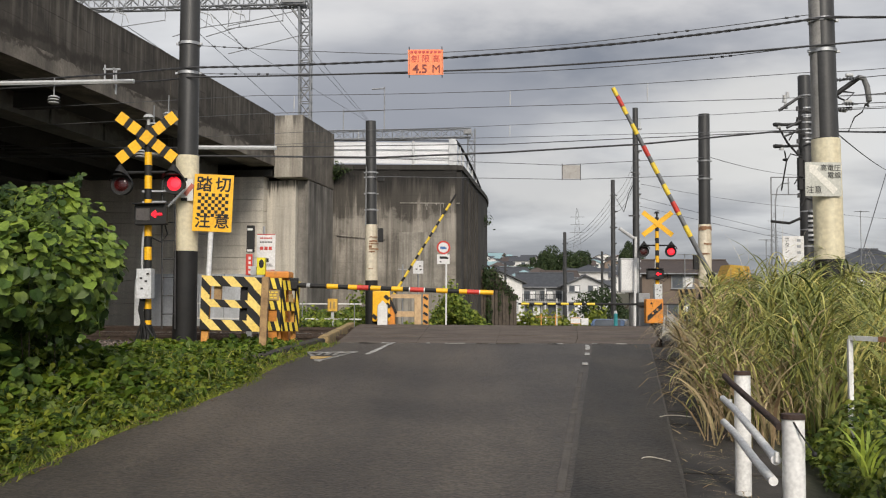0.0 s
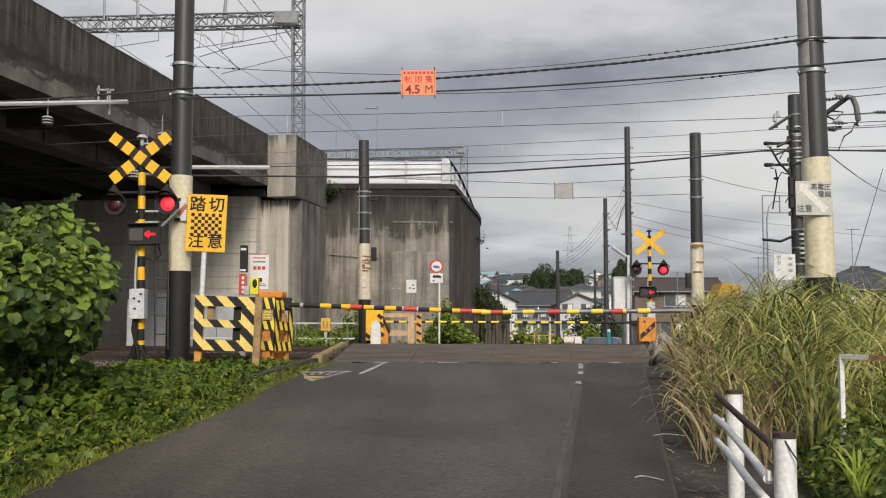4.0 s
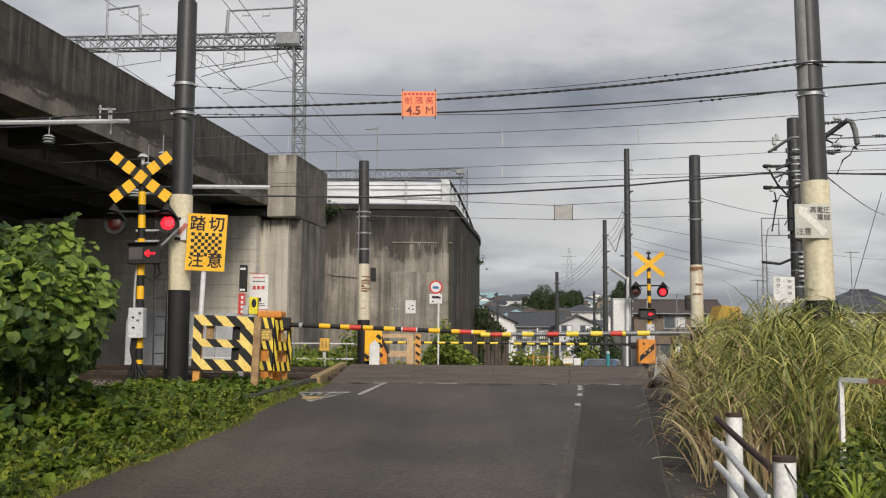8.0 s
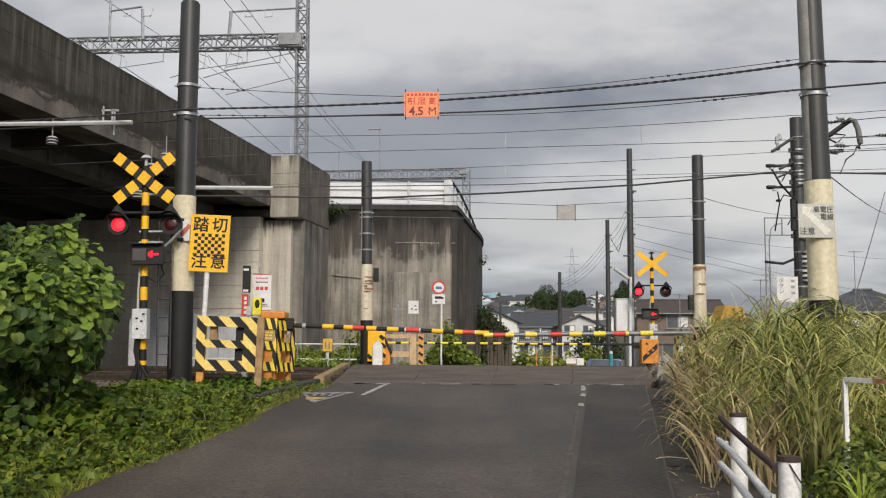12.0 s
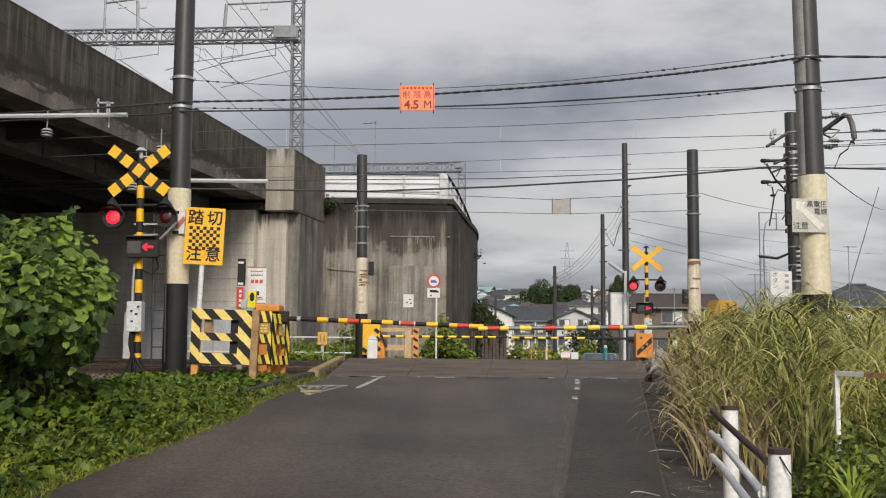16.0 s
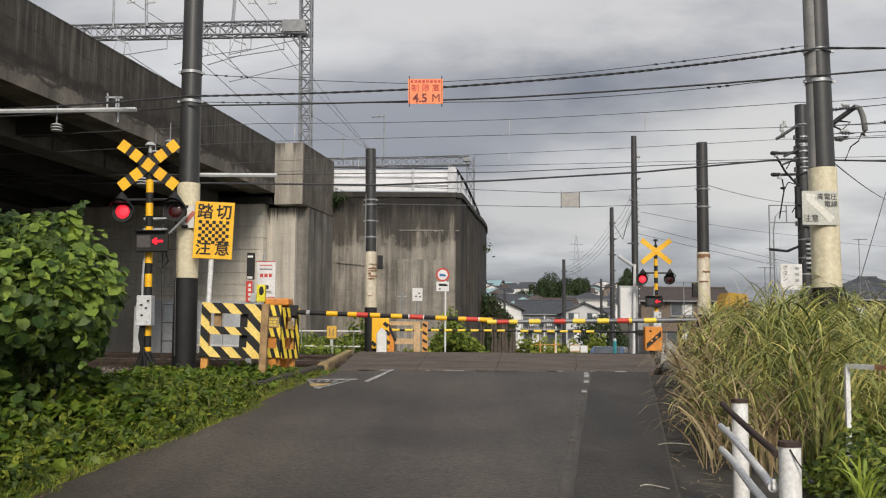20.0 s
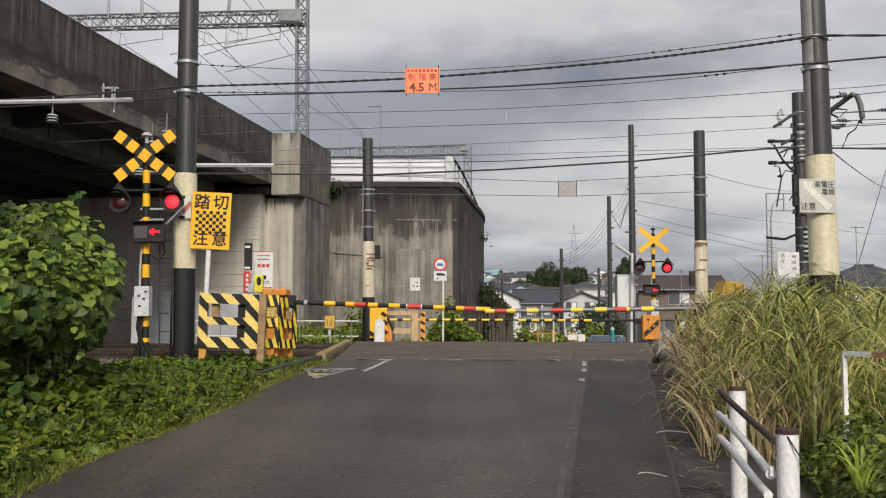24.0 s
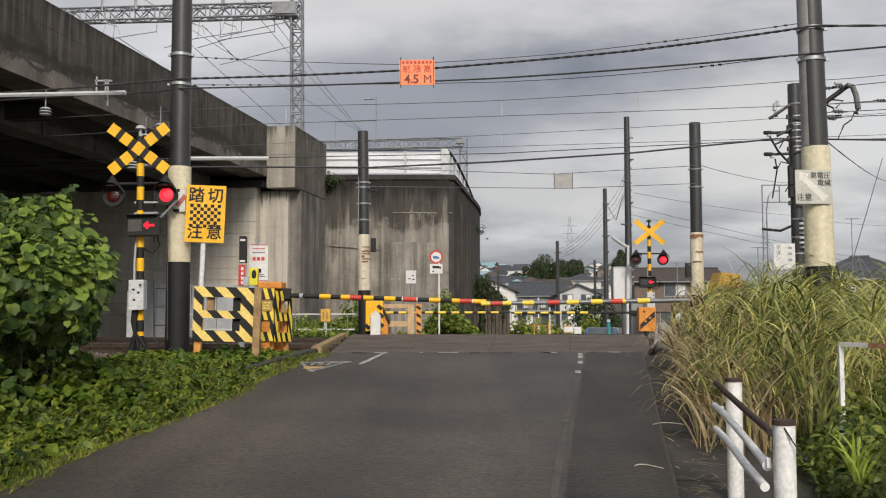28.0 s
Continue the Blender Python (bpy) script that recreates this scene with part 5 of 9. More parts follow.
arm_nr = barrier_arm(gate_nr, q, 0.042, 0.032, M_GALVD, [(q - (y1 - 50) / 750 * 3.21, q - (y0 - 50) / 750 * 3.21, m) for y0, y1, m in ((50, 85, YA), (88, 130, R_), (133, 165, YA), (208, 252, YA), (303, 347, R_), (375, 422, YA), (468, 512, YA), (543, 588, R_), (588, 600, YA), (645, 692, YA))],
                     pose(0, 0, 1.03, 0, 0, 180), "grey arm with yellow and red bands")
bm = B(); box(bm, (0.1, 0, 0), (0.5, 0.12, 0.12), bevel=0.02); box(bm, (-0.25, 0, 0), (0.4, 0.2, 0.16), bevel=0.02); part("counterweight", bm, M_BLACK, arm_nr)

gate_fl = thing("crossing_barrier", "orange barrier machine across the tracks with a falling arm", "crossing barrier", at=pose(-1.65, 29.0, 0.8), group="crossing barriers")
bm = B(); prism(bm, [(-0.3, -0.2, 0), (0.2, -0.2, 0), (0.2, -0.2, 0.5), (0.05, -0.2, 1.0), (-0.3, -0.2, 1.0)], (0, 0.4, 0)); part("machine", bm, M_ORANGE, gate_fl)
bm = B(); box(bm, (0.12, -0.22, 0.72), (0.08, 0.02, 0.6), rot=Matrix.Rotation(radians(-25), 4, "Y")); part("stripe", bm, M_BLACK, gate_fl)
small = [(0.12 + 0.4 * k, 0.36 + 0.4 * k, M_YELARM) for k in range(10)]
arm_fl = barrier_arm(gate_fl, 3.9, 0.036, 0.03, M_BLACK, [s for s in small if s[1] < 3.9], pose(0, -0.05, 0.77), "black arm with yellow bands")
gate_fr = thing("crossing_barrier", "barrier machine across the tracks with a lowered arm", "crossing barrier", at=pose(6.05, 29.2, 0.8), group="crossing barriers")
bm = B(); box(bm, (0.1, 0.1, 0.55), (0.35, 0.4, 1.1), bevel=0.02); part("machine", bm, M_DGALV, gate_fr)
arm_fr = barrier_arm(gate_fr, 3.65, 0.036, 0.03, M_BLACK, [s for s in small if s[1] < 3.65 and s[0] > 1.2], pose(-0.1, -0.15, 0.76, 0, 0, 180), "black arm with yellow bands")
bm = B(); box(bm, (-1.0, 0, 0), (0.9, 0.05, 0.05)); part("arm_sleeve", bm, M_BLACK, arm_fr)


# ---- motion ----
def motions():
    def swing(arm, rows, base, turn):
        walk(arm, [(t, base @ pose(0, 0, 0, 0, -a * turn)) for t, a in rows])
    right = [(0, 62.9), (0.5, 55.8), (1, 46.8), (1.5, 38.6), (2, 30.6), (2.3, 25.8), (2.6, 20.6), (2.9, 15.9), (3.1, 12.8), (3.3, 9.6), (3.5, 6.5), (3.7, 3.2), (3.9, 0.3), (4.1, -0.9), (28, -0.9)]
    left = [(0, 58.5), (0.5, 50.5), (1, 42.2), (1.5, 33.8), (2, 25.0), (2.5, 16.2), (3, 8.0), (3.3, 3.8), (3.6, 0.8), (3.8, 0), (28, 0)]
    swing(arm_nr, right, pose(0, 0, 1.03, 0, 0, 180), 1)
    swing(arm_fl, left, pose(0, -0.05, 0.77), 1)
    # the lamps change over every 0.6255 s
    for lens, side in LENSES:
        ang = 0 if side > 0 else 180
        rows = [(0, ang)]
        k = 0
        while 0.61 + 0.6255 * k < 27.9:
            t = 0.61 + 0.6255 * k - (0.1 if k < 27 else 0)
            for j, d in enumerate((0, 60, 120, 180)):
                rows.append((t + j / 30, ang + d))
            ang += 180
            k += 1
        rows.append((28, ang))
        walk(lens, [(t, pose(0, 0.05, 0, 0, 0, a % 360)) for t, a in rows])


# ---- signs and boards at the near side ----
ys = thing("crossing_warning_sign", "yellow square warning sign with black checks on a white post", "warning sign", at=pose(-3.85, 15.55, 0.8, 0, 2.0, 3))
bm = B(); box(bm, (0, 0, 2.4), (0.64, 0.012, 0.94), bevel=0.004); plate = part("plate", bm, M_YEL, ys)
bm = B(); rod(bm, (-0.02, 0.05, 0), (-0.02, 0.05, 2.7), 0.042, None, 12); part("post", bm, M_WHITEC, ys)
letters("踏\u2009切", 0.262, M_BLACK, plate, pose(0.0, -0.008, 2.69), bold=0.005)
letters("注\u2009意", 0.262, M_BLACK, plate, pose(0.0, -0.008, 2.09), bold=0.004)
chk = B(); box(chk, (0, 0, 0), (0.054, 0.006, 0.054)); chk = mesh_of(chk, M_BLACK, "check")
for i in range(9):
    for j in range(7):
        if (i + j) % 2 == 0:
            part("check", chk, M_BLACK, plate, at=pose((i - 4) * 0.0555, -0.008, 2.365 + (j - 3) * 0.0555))


def clipped(pts, axis, limit, sign):
    """The part of a flat outline on one side of a limit."""
    out = []
    for i, p in enumerate(pts):
        q2 = pts[(i + 1) % len(pts)]
        a, b = (axis(p) - limit) * sign, (axis(q2) - limit) * sign
        if a >= 0:
            out.append(p)
        if (a < 0) != (b < 0):
            s = a / (a - b)
            out.append((p[0] + (q2[0] - p[0]) * s, p[1] + (q2[1] - p[1]) * s))
    return out


def hatched_frame(name, at, w, h, label, bars, slant=1.0, step=0.33, phase=0.0, ym=None):
    """A guard board of flat bars (x0, x1, z0, z1), painted with slanted stripes that run on from bar to bar."""
    ym = ym or M_YEL2
    ob = thing(name, label, "guard board", at=at)

    def u(p):
        return p[0] + slant * p[1]
    for n, (x0, x1, z0, z1) in enumerate(bars):
        d = 0.03 if x1 - x0 > z1 - z0 else 0.022
        bm = B(); box(bm, ((x0 + x1) / 2, 0, (z0 + z1) / 2), (x1 - x0, d, z1 - z0), bevel=0.003); bar = part("slat" if d > 0.025 else "upright", bm, M_BLACK, ob)
        c = phase - 4 * step
        while c < 3:
            pts = [(x0, z0), (x1, z0), (x1, z1), (x0, z1)]
            e = random.uniform(-0.012, 0.012)
            pts = clipped(clipped(pts, u, c + e, 1), u, c + step * 0.52 + e, -1) if pts else []
            if len(pts) > 2 and (max(p[0] for p in pts) - min(p[0] for p in pts)) > 0.015:
                bm = B(); prism(bm, [(px, -d / 2 - 0.004, pz) for px, pz in pts], (0, 0.004, 0)); part("stripe", bm, ym, bar)
            c += step
    return ob


hf = hatched_frame("hatched_guard_board", pose(-3.29, 14.8, 1.14, 0, 1.8, -1), 0.98, 0.82, "black and yellow hatched guard board on orange posts",
                   [(-0.47, 0.47, 0.68, 0.84), (-0.47, 0.47, 0.355, 0.475), (-0.47, 0.47, 0.0, 0.165), (-0.47, -0.335, 0.165, 0.355), (-0.47, -0.335, 0.475, 0.68), (0.26, 0.47, 0.165, 0.355), (0.26, 0.47, 0.475, 0.68)], step=0.33, phase=0.03)
for x, dy, zc, hh, m in ((-0.4, 0.08, 0.1, 1.2, M_ORANGEP), (0.53, -0.03, 0.2, 1.3, M_TANWOOD)):
    bm = B(); box(bm, (x, dy, zc), (0.11, 0.09, hh), bevel=0.01); part("post", bm, m, hf, "peeling weathered timber post")
bm = B(); box(bm, (-0.23, 0.09, 0.55), (0.12, 0.06, 0.3), bevel=0.01); part("brace_block", bm, M_TANWOOD, hf)
bm = B(); box(bm, (0.2, 0.12, 0.35), (0.16, 0.1, 0.7), bevel=0.01); part("black_box", bm, M_BLACK, hf)

hf2 = hatched_frame("hatched_machine_guard", pose(-2.82, 15.6, 1.1, 0, 1.0, 14), 0.36, 0.88, "small hatched guard panel in front of the barrier machine",
                    [(-0.17, 0.17, 0.7, 0.88), (-0.17, 0.17, 0.36, 0.5), (-0.17, 0.17, 0.02, 0.17), (-0.17, -0.11, 0.17, 0.36), (0.11, 0.17, 0.17, 0.36), (0.11, 0.17, 0.5, 0.7)], slant=0.3, step=0.125, ym=M_YELARM)
bm = B(); box(bm, (-0.01, -0.02, 0.6), (0.3, 0.012, 0.17)); nt_ = part("notice_plate", bm, M_KERB, hf2, "dirty yellow notice plate")
for z, x0 in ((0.645, -0.1), (0.6, -0.12), (0.555, -0.11)):
    for k in range(4):
        bm = B(); box(bm, (x0 + 0.062 * k, -0.03, z), (0.045, 0.006, 0.024)); part("text_bar", bm, M_YELARM, nt_)
bm = B(); box(bm, (0.05, 0.05, 0.1), (0.14, 0.06, 1.0), bevel=0.01); part("post", bm, M_ORANGE, hf2)
hf3 = hatched_frame("hatched_machine_guard", pose(-2.55, 15.95, 1.1, 0, 1.0, 62), 0.5, 0.84, "small hatched guard panel beside the barrier machine",
                    [(-0.24, 0.24, 0.68, 0.84), (-0.24, 0.24, 0.34, 0.48), (-0.24, 0.24, 0.0, 0.15), (-0.24, -0.14, 0.15, 0.34), (-0.24, -0.14, 0.48, 0.68), (0.14, 0.24, 0.15, 0.34), (0.14, 0.24, 0.48, 0.68)], slant=0.3, step=0.14, ym=M_YELARM)
for x in (-0.2, 0.2):
    bm = B(); box(bm, (x, 0.08, 0.1), (0.07, 0.07, 0.9), bevel=0.008); part("post", bm, M_ORANGEP, hf3)
bm = B(); box(bm, (-0.02, -0.03, 0.55), (0.1, 0.03, 0.14), bevel=0.01); part("lock_box", bm, M_KERB, hf3)
hf4 = hatched_frame("hatched_machine_guard", pose(4.36, 17.0, 0.95, 0, 0, -20), 0.3, 0.9, "narrow hatched guard panel beside the barrier machine in grass",
                    [(-0.15, 0.15, 0.75, 0.9), (-0.15, 0.15, 0.36, 0.5), (-0.15, 0.15, 0.0, 0.15), (-0.15, -0.06, 0.15, 0.36), (-0.15, -0.06, 0.5, 0.75), (0.06, 0.15, 0.15, 0.36), (0.06, 0.15, 0.5, 0.75)], slant=0.3, step=0.09, ym=M_KERB)

dev = thing("obstacle_detector_post", "grey post with a black head and red and white label", "crossing device", at=pose(-3.29, 16.3, 0.8))
bm = B(); box(bm, (0, 0, 0.8), (0.1, 0.1, 1.6), bevel=0.01); part("post", bm, M_GREY, dev)
bm = B(); box(bm, (0, -0.01, 1.86), (0.12, 0.12, 0.46), bevel=0.012); part("head", bm, M_BLACK, dev)
for z in (1.66, 2.02):
    bm = B(); box(bm, (0, -0.075, z), (0.09, 0.012, 0.035)); part("reflector", bm, M_WHITEC, dev)
bm = B(); box(bm, (-0.01, -0.06, 1.42), (0.11, 0.014, 0.36)); lb = part("label_plate", bm, M_RED, dev)
for z in (1.53, 1.45, 1.37, 1.29):
    bm = B(); box(bm, (0.0, -0.07, z), (0.04, 0.006, 0.05)); part("text_bar", bm, M_WHITEC, lb)
bt = thing("emergency_button_box", "yellow emergency button box with black oval", "button box", at=pose(-3.03, 15.95, 0.8))
bm = B(); box(bm, (0, 0, 0.6), (0.06, 0.06, 1.2)); part("post", bm, M_GREY, bt)
bm = B(); box(bm, (0, -0.02, 1.38), (0.14, 0.12, 0.29), bevel=0.01); part("case", bm, M_LEMON, bt)
bm = B(); bmesh.ops.create_uvsphere(bm, u_segments=16, v_segments=8, radius=0.05, matrix=Matrix.Translation((0.01, -0.08, 1.42)) @ Matrix.Diagonal((0.8, 0.2, 1.5, 1))); part("button_panel", bm, M_BLACK, bt, smooth=True)
bm = B(); box(bm, (-0.13, 0, 1.3), (0.1, 0.1, 0.16), bevel=0.02); part("speaker", bm, M_GREY, bt)
ws = thing("notice_board", "white notice board with red and black print", "notice board", at=pose(-3.12, 16.8, 0.8))
bm = B(); box(bm, (0, 0, 1.66), (0.33, 0.012, 0.64), bevel=0.003); wp = part("plate", bm, M_WHITEC, ws)
bm = B(); rod(bm, (-0.05, 0.04, 0), (-0.05, 0.04, 2.12), 0.022, None, 8); part("post", bm, M_GALV, ws)
for z, w, h, m in ((1.52, 0.1, 0.07, M_BLACK), (1.42, 0.24, 0.012, M_POLE), (1.45, 0.2, 0.01, M_POLE)):
    bm = B(); box(bm, (-0.0, -0.009, z), (w, 0.006, h)); part("text_bar", bm, m, wp)
for z, n_, w, h, m in ((1.91, 7, 0.022, 0.024, M_REDTXT), (1.84, 8, 0.02, 0.022, M_POLE), (1.73, 3, 0.055, 0.06, M_REDTXT)):
    for k in range(n_):
        bm = B(); box(bm, ((k - (n_ - 1) / 2) * w * 1.4, -0.009, z), (w, 0.006, h)); part("text_bar", bm, m, wp)
for z in (1.345, 1.975):
    bm = B(); box(bm, (0, -0.008, z), (0.32, 0.005, 0.012)); part("border", bm, M_REDTXT, wp)
cabl = thing("cable_cabinet", "tall pale grey sheet cabinet behind the signal", "cabinet", at=pose(-8.96, 28.5, gz(-8.96, 28.5) - 0.01))
bm = B(); box(bm, (0, 0, 0.75), (0.44, 0.3, 1.5), bevel=0.01); part("body", bm, M_PALEGREY, cabl)
bm = B(); box(bm, (0, -0.155, 0.75), (0.39, 0.012, 1.36), bevel=0.004); part("door", bm, M_PALEGREY, cabl)

# red and white plate on the cream sleeve of the near pole
pp = thing("pole_notice", "small white plate with a red slash strapped to the pole", "notice plate", at=pose(-4.2, 15.58, 3.42))
bm = B(); box(bm, (0, 0, 0), (0.19, 0.01, 0.36)); pw = part("plate", bm, M_WHITE, pp)
bm = B(); box(bm, (0.03, -0.008, 0), (0.22, 0.006, 0.07), rot=Matrix.Rotation(radians(-52), 4, "Y")); part("slash", bm, mat("faded_red", (0.5, 0.14, 0.1), (0.45, 0.16, 0.12), 0.6), pw)
for z in (0.17, -0.16):
    bm = B(); box(bm, (-0.05, -0.008, z), (0.1, 0.005, 0.05)); part("text_bar", bm, M_BLACK, pw)

# high voltage board on the right pole
hv = thing("high_voltage_board", "white board with a pale arrow warning of power lines", "warning board", at=pose(5.12, 12.77, 3.27, 0, 0, 4))
bm = B(); box(bm, (0, 0, 0), (0.5, 0.01, 0.46)); bd = part("plate", bm, mat("dulled_board", (0.52, 0.52, 0.47), (0.44, 0.44, 0.39), 0.55, scale=4), hv)
bm = B(); prism(bm, [(-0.2, -0.008, 0.2), (-0.06, -0.008, 0.18), (-0.09, -0.008, 0.13), (0.2, -0.008, -0.13), (0.13, -0.008, -0.2), (-0.15, -0.008, 0.07), (-0.19, -0.008, 0.1)], (0, 0.004, 0)); part("arrow", bm, mat("pale_arrow", (0.69, 0.67, 0.6), (0.65, 0.63, 0.56), 0.5), bd, "pale arrow pointing up to the lines")
letters("高電圧", 0.095, M_POLE, bd, pose(0.1, -0.008, 0.15))
letters("電線", 0.095, M_POLE, bd, pose(0.15, -0.008, 0.05))
letters("注意", 0.11, M_POLE, bd, pose(-0.13, -0.008, -0.15))

# height limit sign between the wires
s45 = thing("height_limit_sign", "fluorescent orange height limit sign hung between wires", "height sign", at=pose(-0.272, 14.35, 5.245, 0, -0.6, 0))
bm = B(); box(bm, (0, 0, 0), (0.536, 0.012, 0.39)); sp = part("plate", bm, M_SIGNOR, s45)
letters("4.5", 0.185, M_DARKRED, sp, pose(-0.085, -0.009, -0.11), bold=0.004)
letters("M", 0.175, M_DARKRED, sp, pose(0.16, -0.009, -0.11))
letters("制 限 高", 0.125, M_REDTXT, sp, pose(0, -0.009, 0.045))
for k in range(8):
    bm = B(); box(bm, (-0.21 + 0.06 * k, -0.008, 0.155), (0.04, 0.005, 0.035)); part("text_bar", bm, M_REDTXT, sp)
for x in (-0.25, 0.25):
    bm = B(); rod(bm, (x, 0, -0.24), (x, 0, 0.24), 0.008, None, 6); part("hanger", bm, M_WIRE, s45)
s45b = thing("height_limit_sign", "pale height limit sign over the far side seen from behind", "height sign", at=pose(3.92, 29, 5.6))
bm = B(); box(bm, (0, 0, 0), (0.58, 0.012, 0.42)); part("plate", bm, mat("faded_sign_back", (0.4, 0.385, 0.36), (0.33, 0.315, 0.295), 0.7, scale=5, dirt=(0.25, 0.23, 0.2)), s45b)
for x in (-0.28, 0.28):
    bm = B(); rod(bm, (x, 0, -0.26), (x, 0, 0.26), 0.012, None, 6); part("hanger", bm, M_WIRE, s45b)

# ---- signs and devices at the far side ----
rs = thing("road_sign", "round no-trucks road sign with red ring over a small plate", "road sign", at=pose(0.1, 30, 0.75))
bm = B(); rod(bm, (0, 0.03, 0), (0, 0.03, 2.75), 0.03, None, 10); part("post", bm, M_WHITEC, rs)
bm = B(); rod(bm, (-0.09, 0.0, 2.57), (-0.09, 0.02, 2.57), 0.215, None, 28); dsk = part("ring", bm, M_RED, rs)
bm = B(); rod(bm, (-0.09, -0.006, 2.57), (-0.09, 0.0, 2.57), 0.16, None, 28); part("disc", bm, M_WHITEC, dsk)
bm = B(); box(bm, (-0.11, -0.012, 2.56), (0.16, 0.008, 0.08)); box(bm, (-0.02, -0.012, 2.545), (0.06, 0.008, 0.05)); part("truck_mark", bm, mat("sign_blue", (0.05, 0.16, 0.4), (0.05, 0.15, 0.36), 0.5), dsk)
bm = B(); box(bm, (-0.09, 0, 2.2), (0.4, 0.012, 0.3)); pl = part("plate", bm, M_WHITEC, rs)
bm = B(); box(bm, (-0.1, -0.008, 2.25), (0.22, 0.006, 0.08)); box(bm, (0.03, -0.008, 2.235), (0.07, 0.006, 0.06)); part("truck_mark", bm, M_BLACK, pl)
bm = B(); box(bm, (-0.18, -0.008, 2.12), (0.06, 0.006, 0.04)); part("text_bar", bm, M_BLACK, pl)
wb = thing("notice_board", "small white notice board on a grey post", "notice board", at=pose(-0.81, 31, 0.75))
bm = B(); box(bm, (0, 0, 1.98), (0.33, 0.02, 0.42)); w2 = part("plate", bm, M_WHITEC, wb)
bm = B(); rod(bm, (0, 0.03, 0), (0, 0.03, 2.1), 0.025, None, 8); part("post", bm, M_GALV, wb)
for x, z in ((0.06, 2.02), (-0.05, 1.92), (0.08, 1.9)):
    bm = B(); box(bm, (x, -0.012, z), (0.07, 0.006, 0.035)); part("text_bar", bm, M_BLACK, w2)
tp = thing("thin_post", "thin pale steel post with a crossbar", "post", at=pose(-1.3, 30.6, 0.7))
bm = B(); rod(bm, (0, 0, 0), (0, 0, 2.1), 0.025, None, 8); box(bm, (0, 0, 1.95), (0.3, 0.02, 0.02)); part("post", bm, M_GALV, tp)
of = thing("timber_barricade", "faded orange timber barricade beside the far barrier", "barricade", at=pose(0, 28.9, 0.75))
for x, ww, m in ((-0.76, 0.2, M_TANPALE), (-0.52, 0.17, M_ORANGEP)):
    bm = B(); box(bm, (x, 0, 0.53), (ww, 0.1, 1.1), bevel=0.012); part("post", bm, m, of)
for z, t in ((0.48, 0.17), (1.02, 0.12)):
    bm = B(); box(bm, (-1.2, 0.02, z), (0.78, 0.05, t), bevel=0.01); part("rail", bm, M_TANPALE, of)
for k in range(4):
    bm = B(); box(bm, (-0.52, -0.06, 0.25 + 0.24 * k), (0.15, 0.02, 0.07), rot=Matrix.Rotation(radians(35), 4, "Y")); part("stripe", bm, M_BLACK, of)
gp = thing("machine_guard_plate", "bent yellow and black guard plate beside the far pole", "guard board", at=pose(-1.86, 28.75, 0.75))
bm = B(); box(bm, (0, 0, 0.72), (0.52, 0.05, 0.92), bevel=0.02); gpl = part("plate", bm, M_YEL, gp)
for k, (x, z) in enumerate(((0.17, 0.98), (0.21, 0.74), (0.21, 0.46), (-0.2, 0.4))):
    bm = B(); box(bm, (x, -0.03, z), (0.17, 0.012, 0.11), rot=Matrix.Rotation(radians(40), 4, "Y")); part("stripe", bm, M_BLACK, gpl)
bm = B(); box(bm, (0, 0.03, 0.2), (0.1, 0.08, 0.5)); part("post", bm, M_BLACK, gp)
bol = thing("bollard", "short white bollard with a rounded top", "bollard", at=pose(-1.77, 28, 0.72))
bm = B(); box(bm, (0, 0, 0.38), (0.3, 0.2, 0.76), bevel=0.04); prism(bm, [(-0.15, -0.1, 0.76), (0.15, -0.1, 0.76), (0.0, -0.1, 0.92)], (0, 0.2, 0)); part("body", bm, M_WHITE, bol)
yb = thing("marker_box", "yellow box on a grey stake beside the track", "marker", at=pose(-3.12, 27, 0.72))
bm = B(); box(bm, (0, 0, 0.3), (0.08, 0.06, 0.6)); part("stake", bm, M_GREY, yb)
bm = B(); box(bm, (0, 0, 0.78), (0.27, 0.16, 0.36), bevel=0.02); yc = part("case", bm, M_YELOLD, yb)
for x in (-0.05, 0.05):
    bm = B(); box(bm, (x, -0.085, 0.78), (0.035, 0.012, 0.2)); part("slot", bm, M_KERB, yc)
fence = thing("trackside_fence", "low white pipe fence beside the track", "fence")
for z in (1.53, 1.1):
    bm = B(); tube(bm, [(-7.5, 27.6, z), (-2.3, 27.0, z)], 0.022); part("rail", bm, M_WHITE, fence)
for x in (-7.2, -5.6, -4.0, -2.5):
    bm = B(); rod(bm, (x, 27.55 - (x + 7.5) * 0.115, 0.7), (x, 27.55 - (x + 7.5) * 0.115, 1.56), 0.013, None, 8); part("post", bm, M_DGALV, fence)
om = thing("obstacle_sensor_box", "orange box with a black diagonal stripe on a post", "sensor box", at=pose(6.3, 28.5, 0.75))
bm = B(); box(bm, (0, 0, 0.61), (0.51, 0.3, 0.72), bevel=0.025); oc = part("case", bm, M_ORANGE, om)
bm = B(); prism(bm, [(-0.22, -0.156, 0.3), (0.22, -0.156, 0.68), (0.22, -0.156, 0.86), (-0.22, -0.156, 0.46)], (0, 0.004, 0)); part("stripe", bm, M_BLACK, oc)
for x_, z_, m_ in ((-0.06, 0.55, M_ORANGE), (0.08, 0.66, M_ORANGE), (-0.1, 0.84, M_BLACK)):
    bm = B(); rod(bm, (x_, -0.166, z_), (x_, -0.15, z_), 0.032, None, 12); part("bolt", bm, m_, oc)
bm = B(); box(bm, (0, 0.05, 0.13), (0.14, 0.14, 0.27)); part("post", bm, M_BLACK, om)
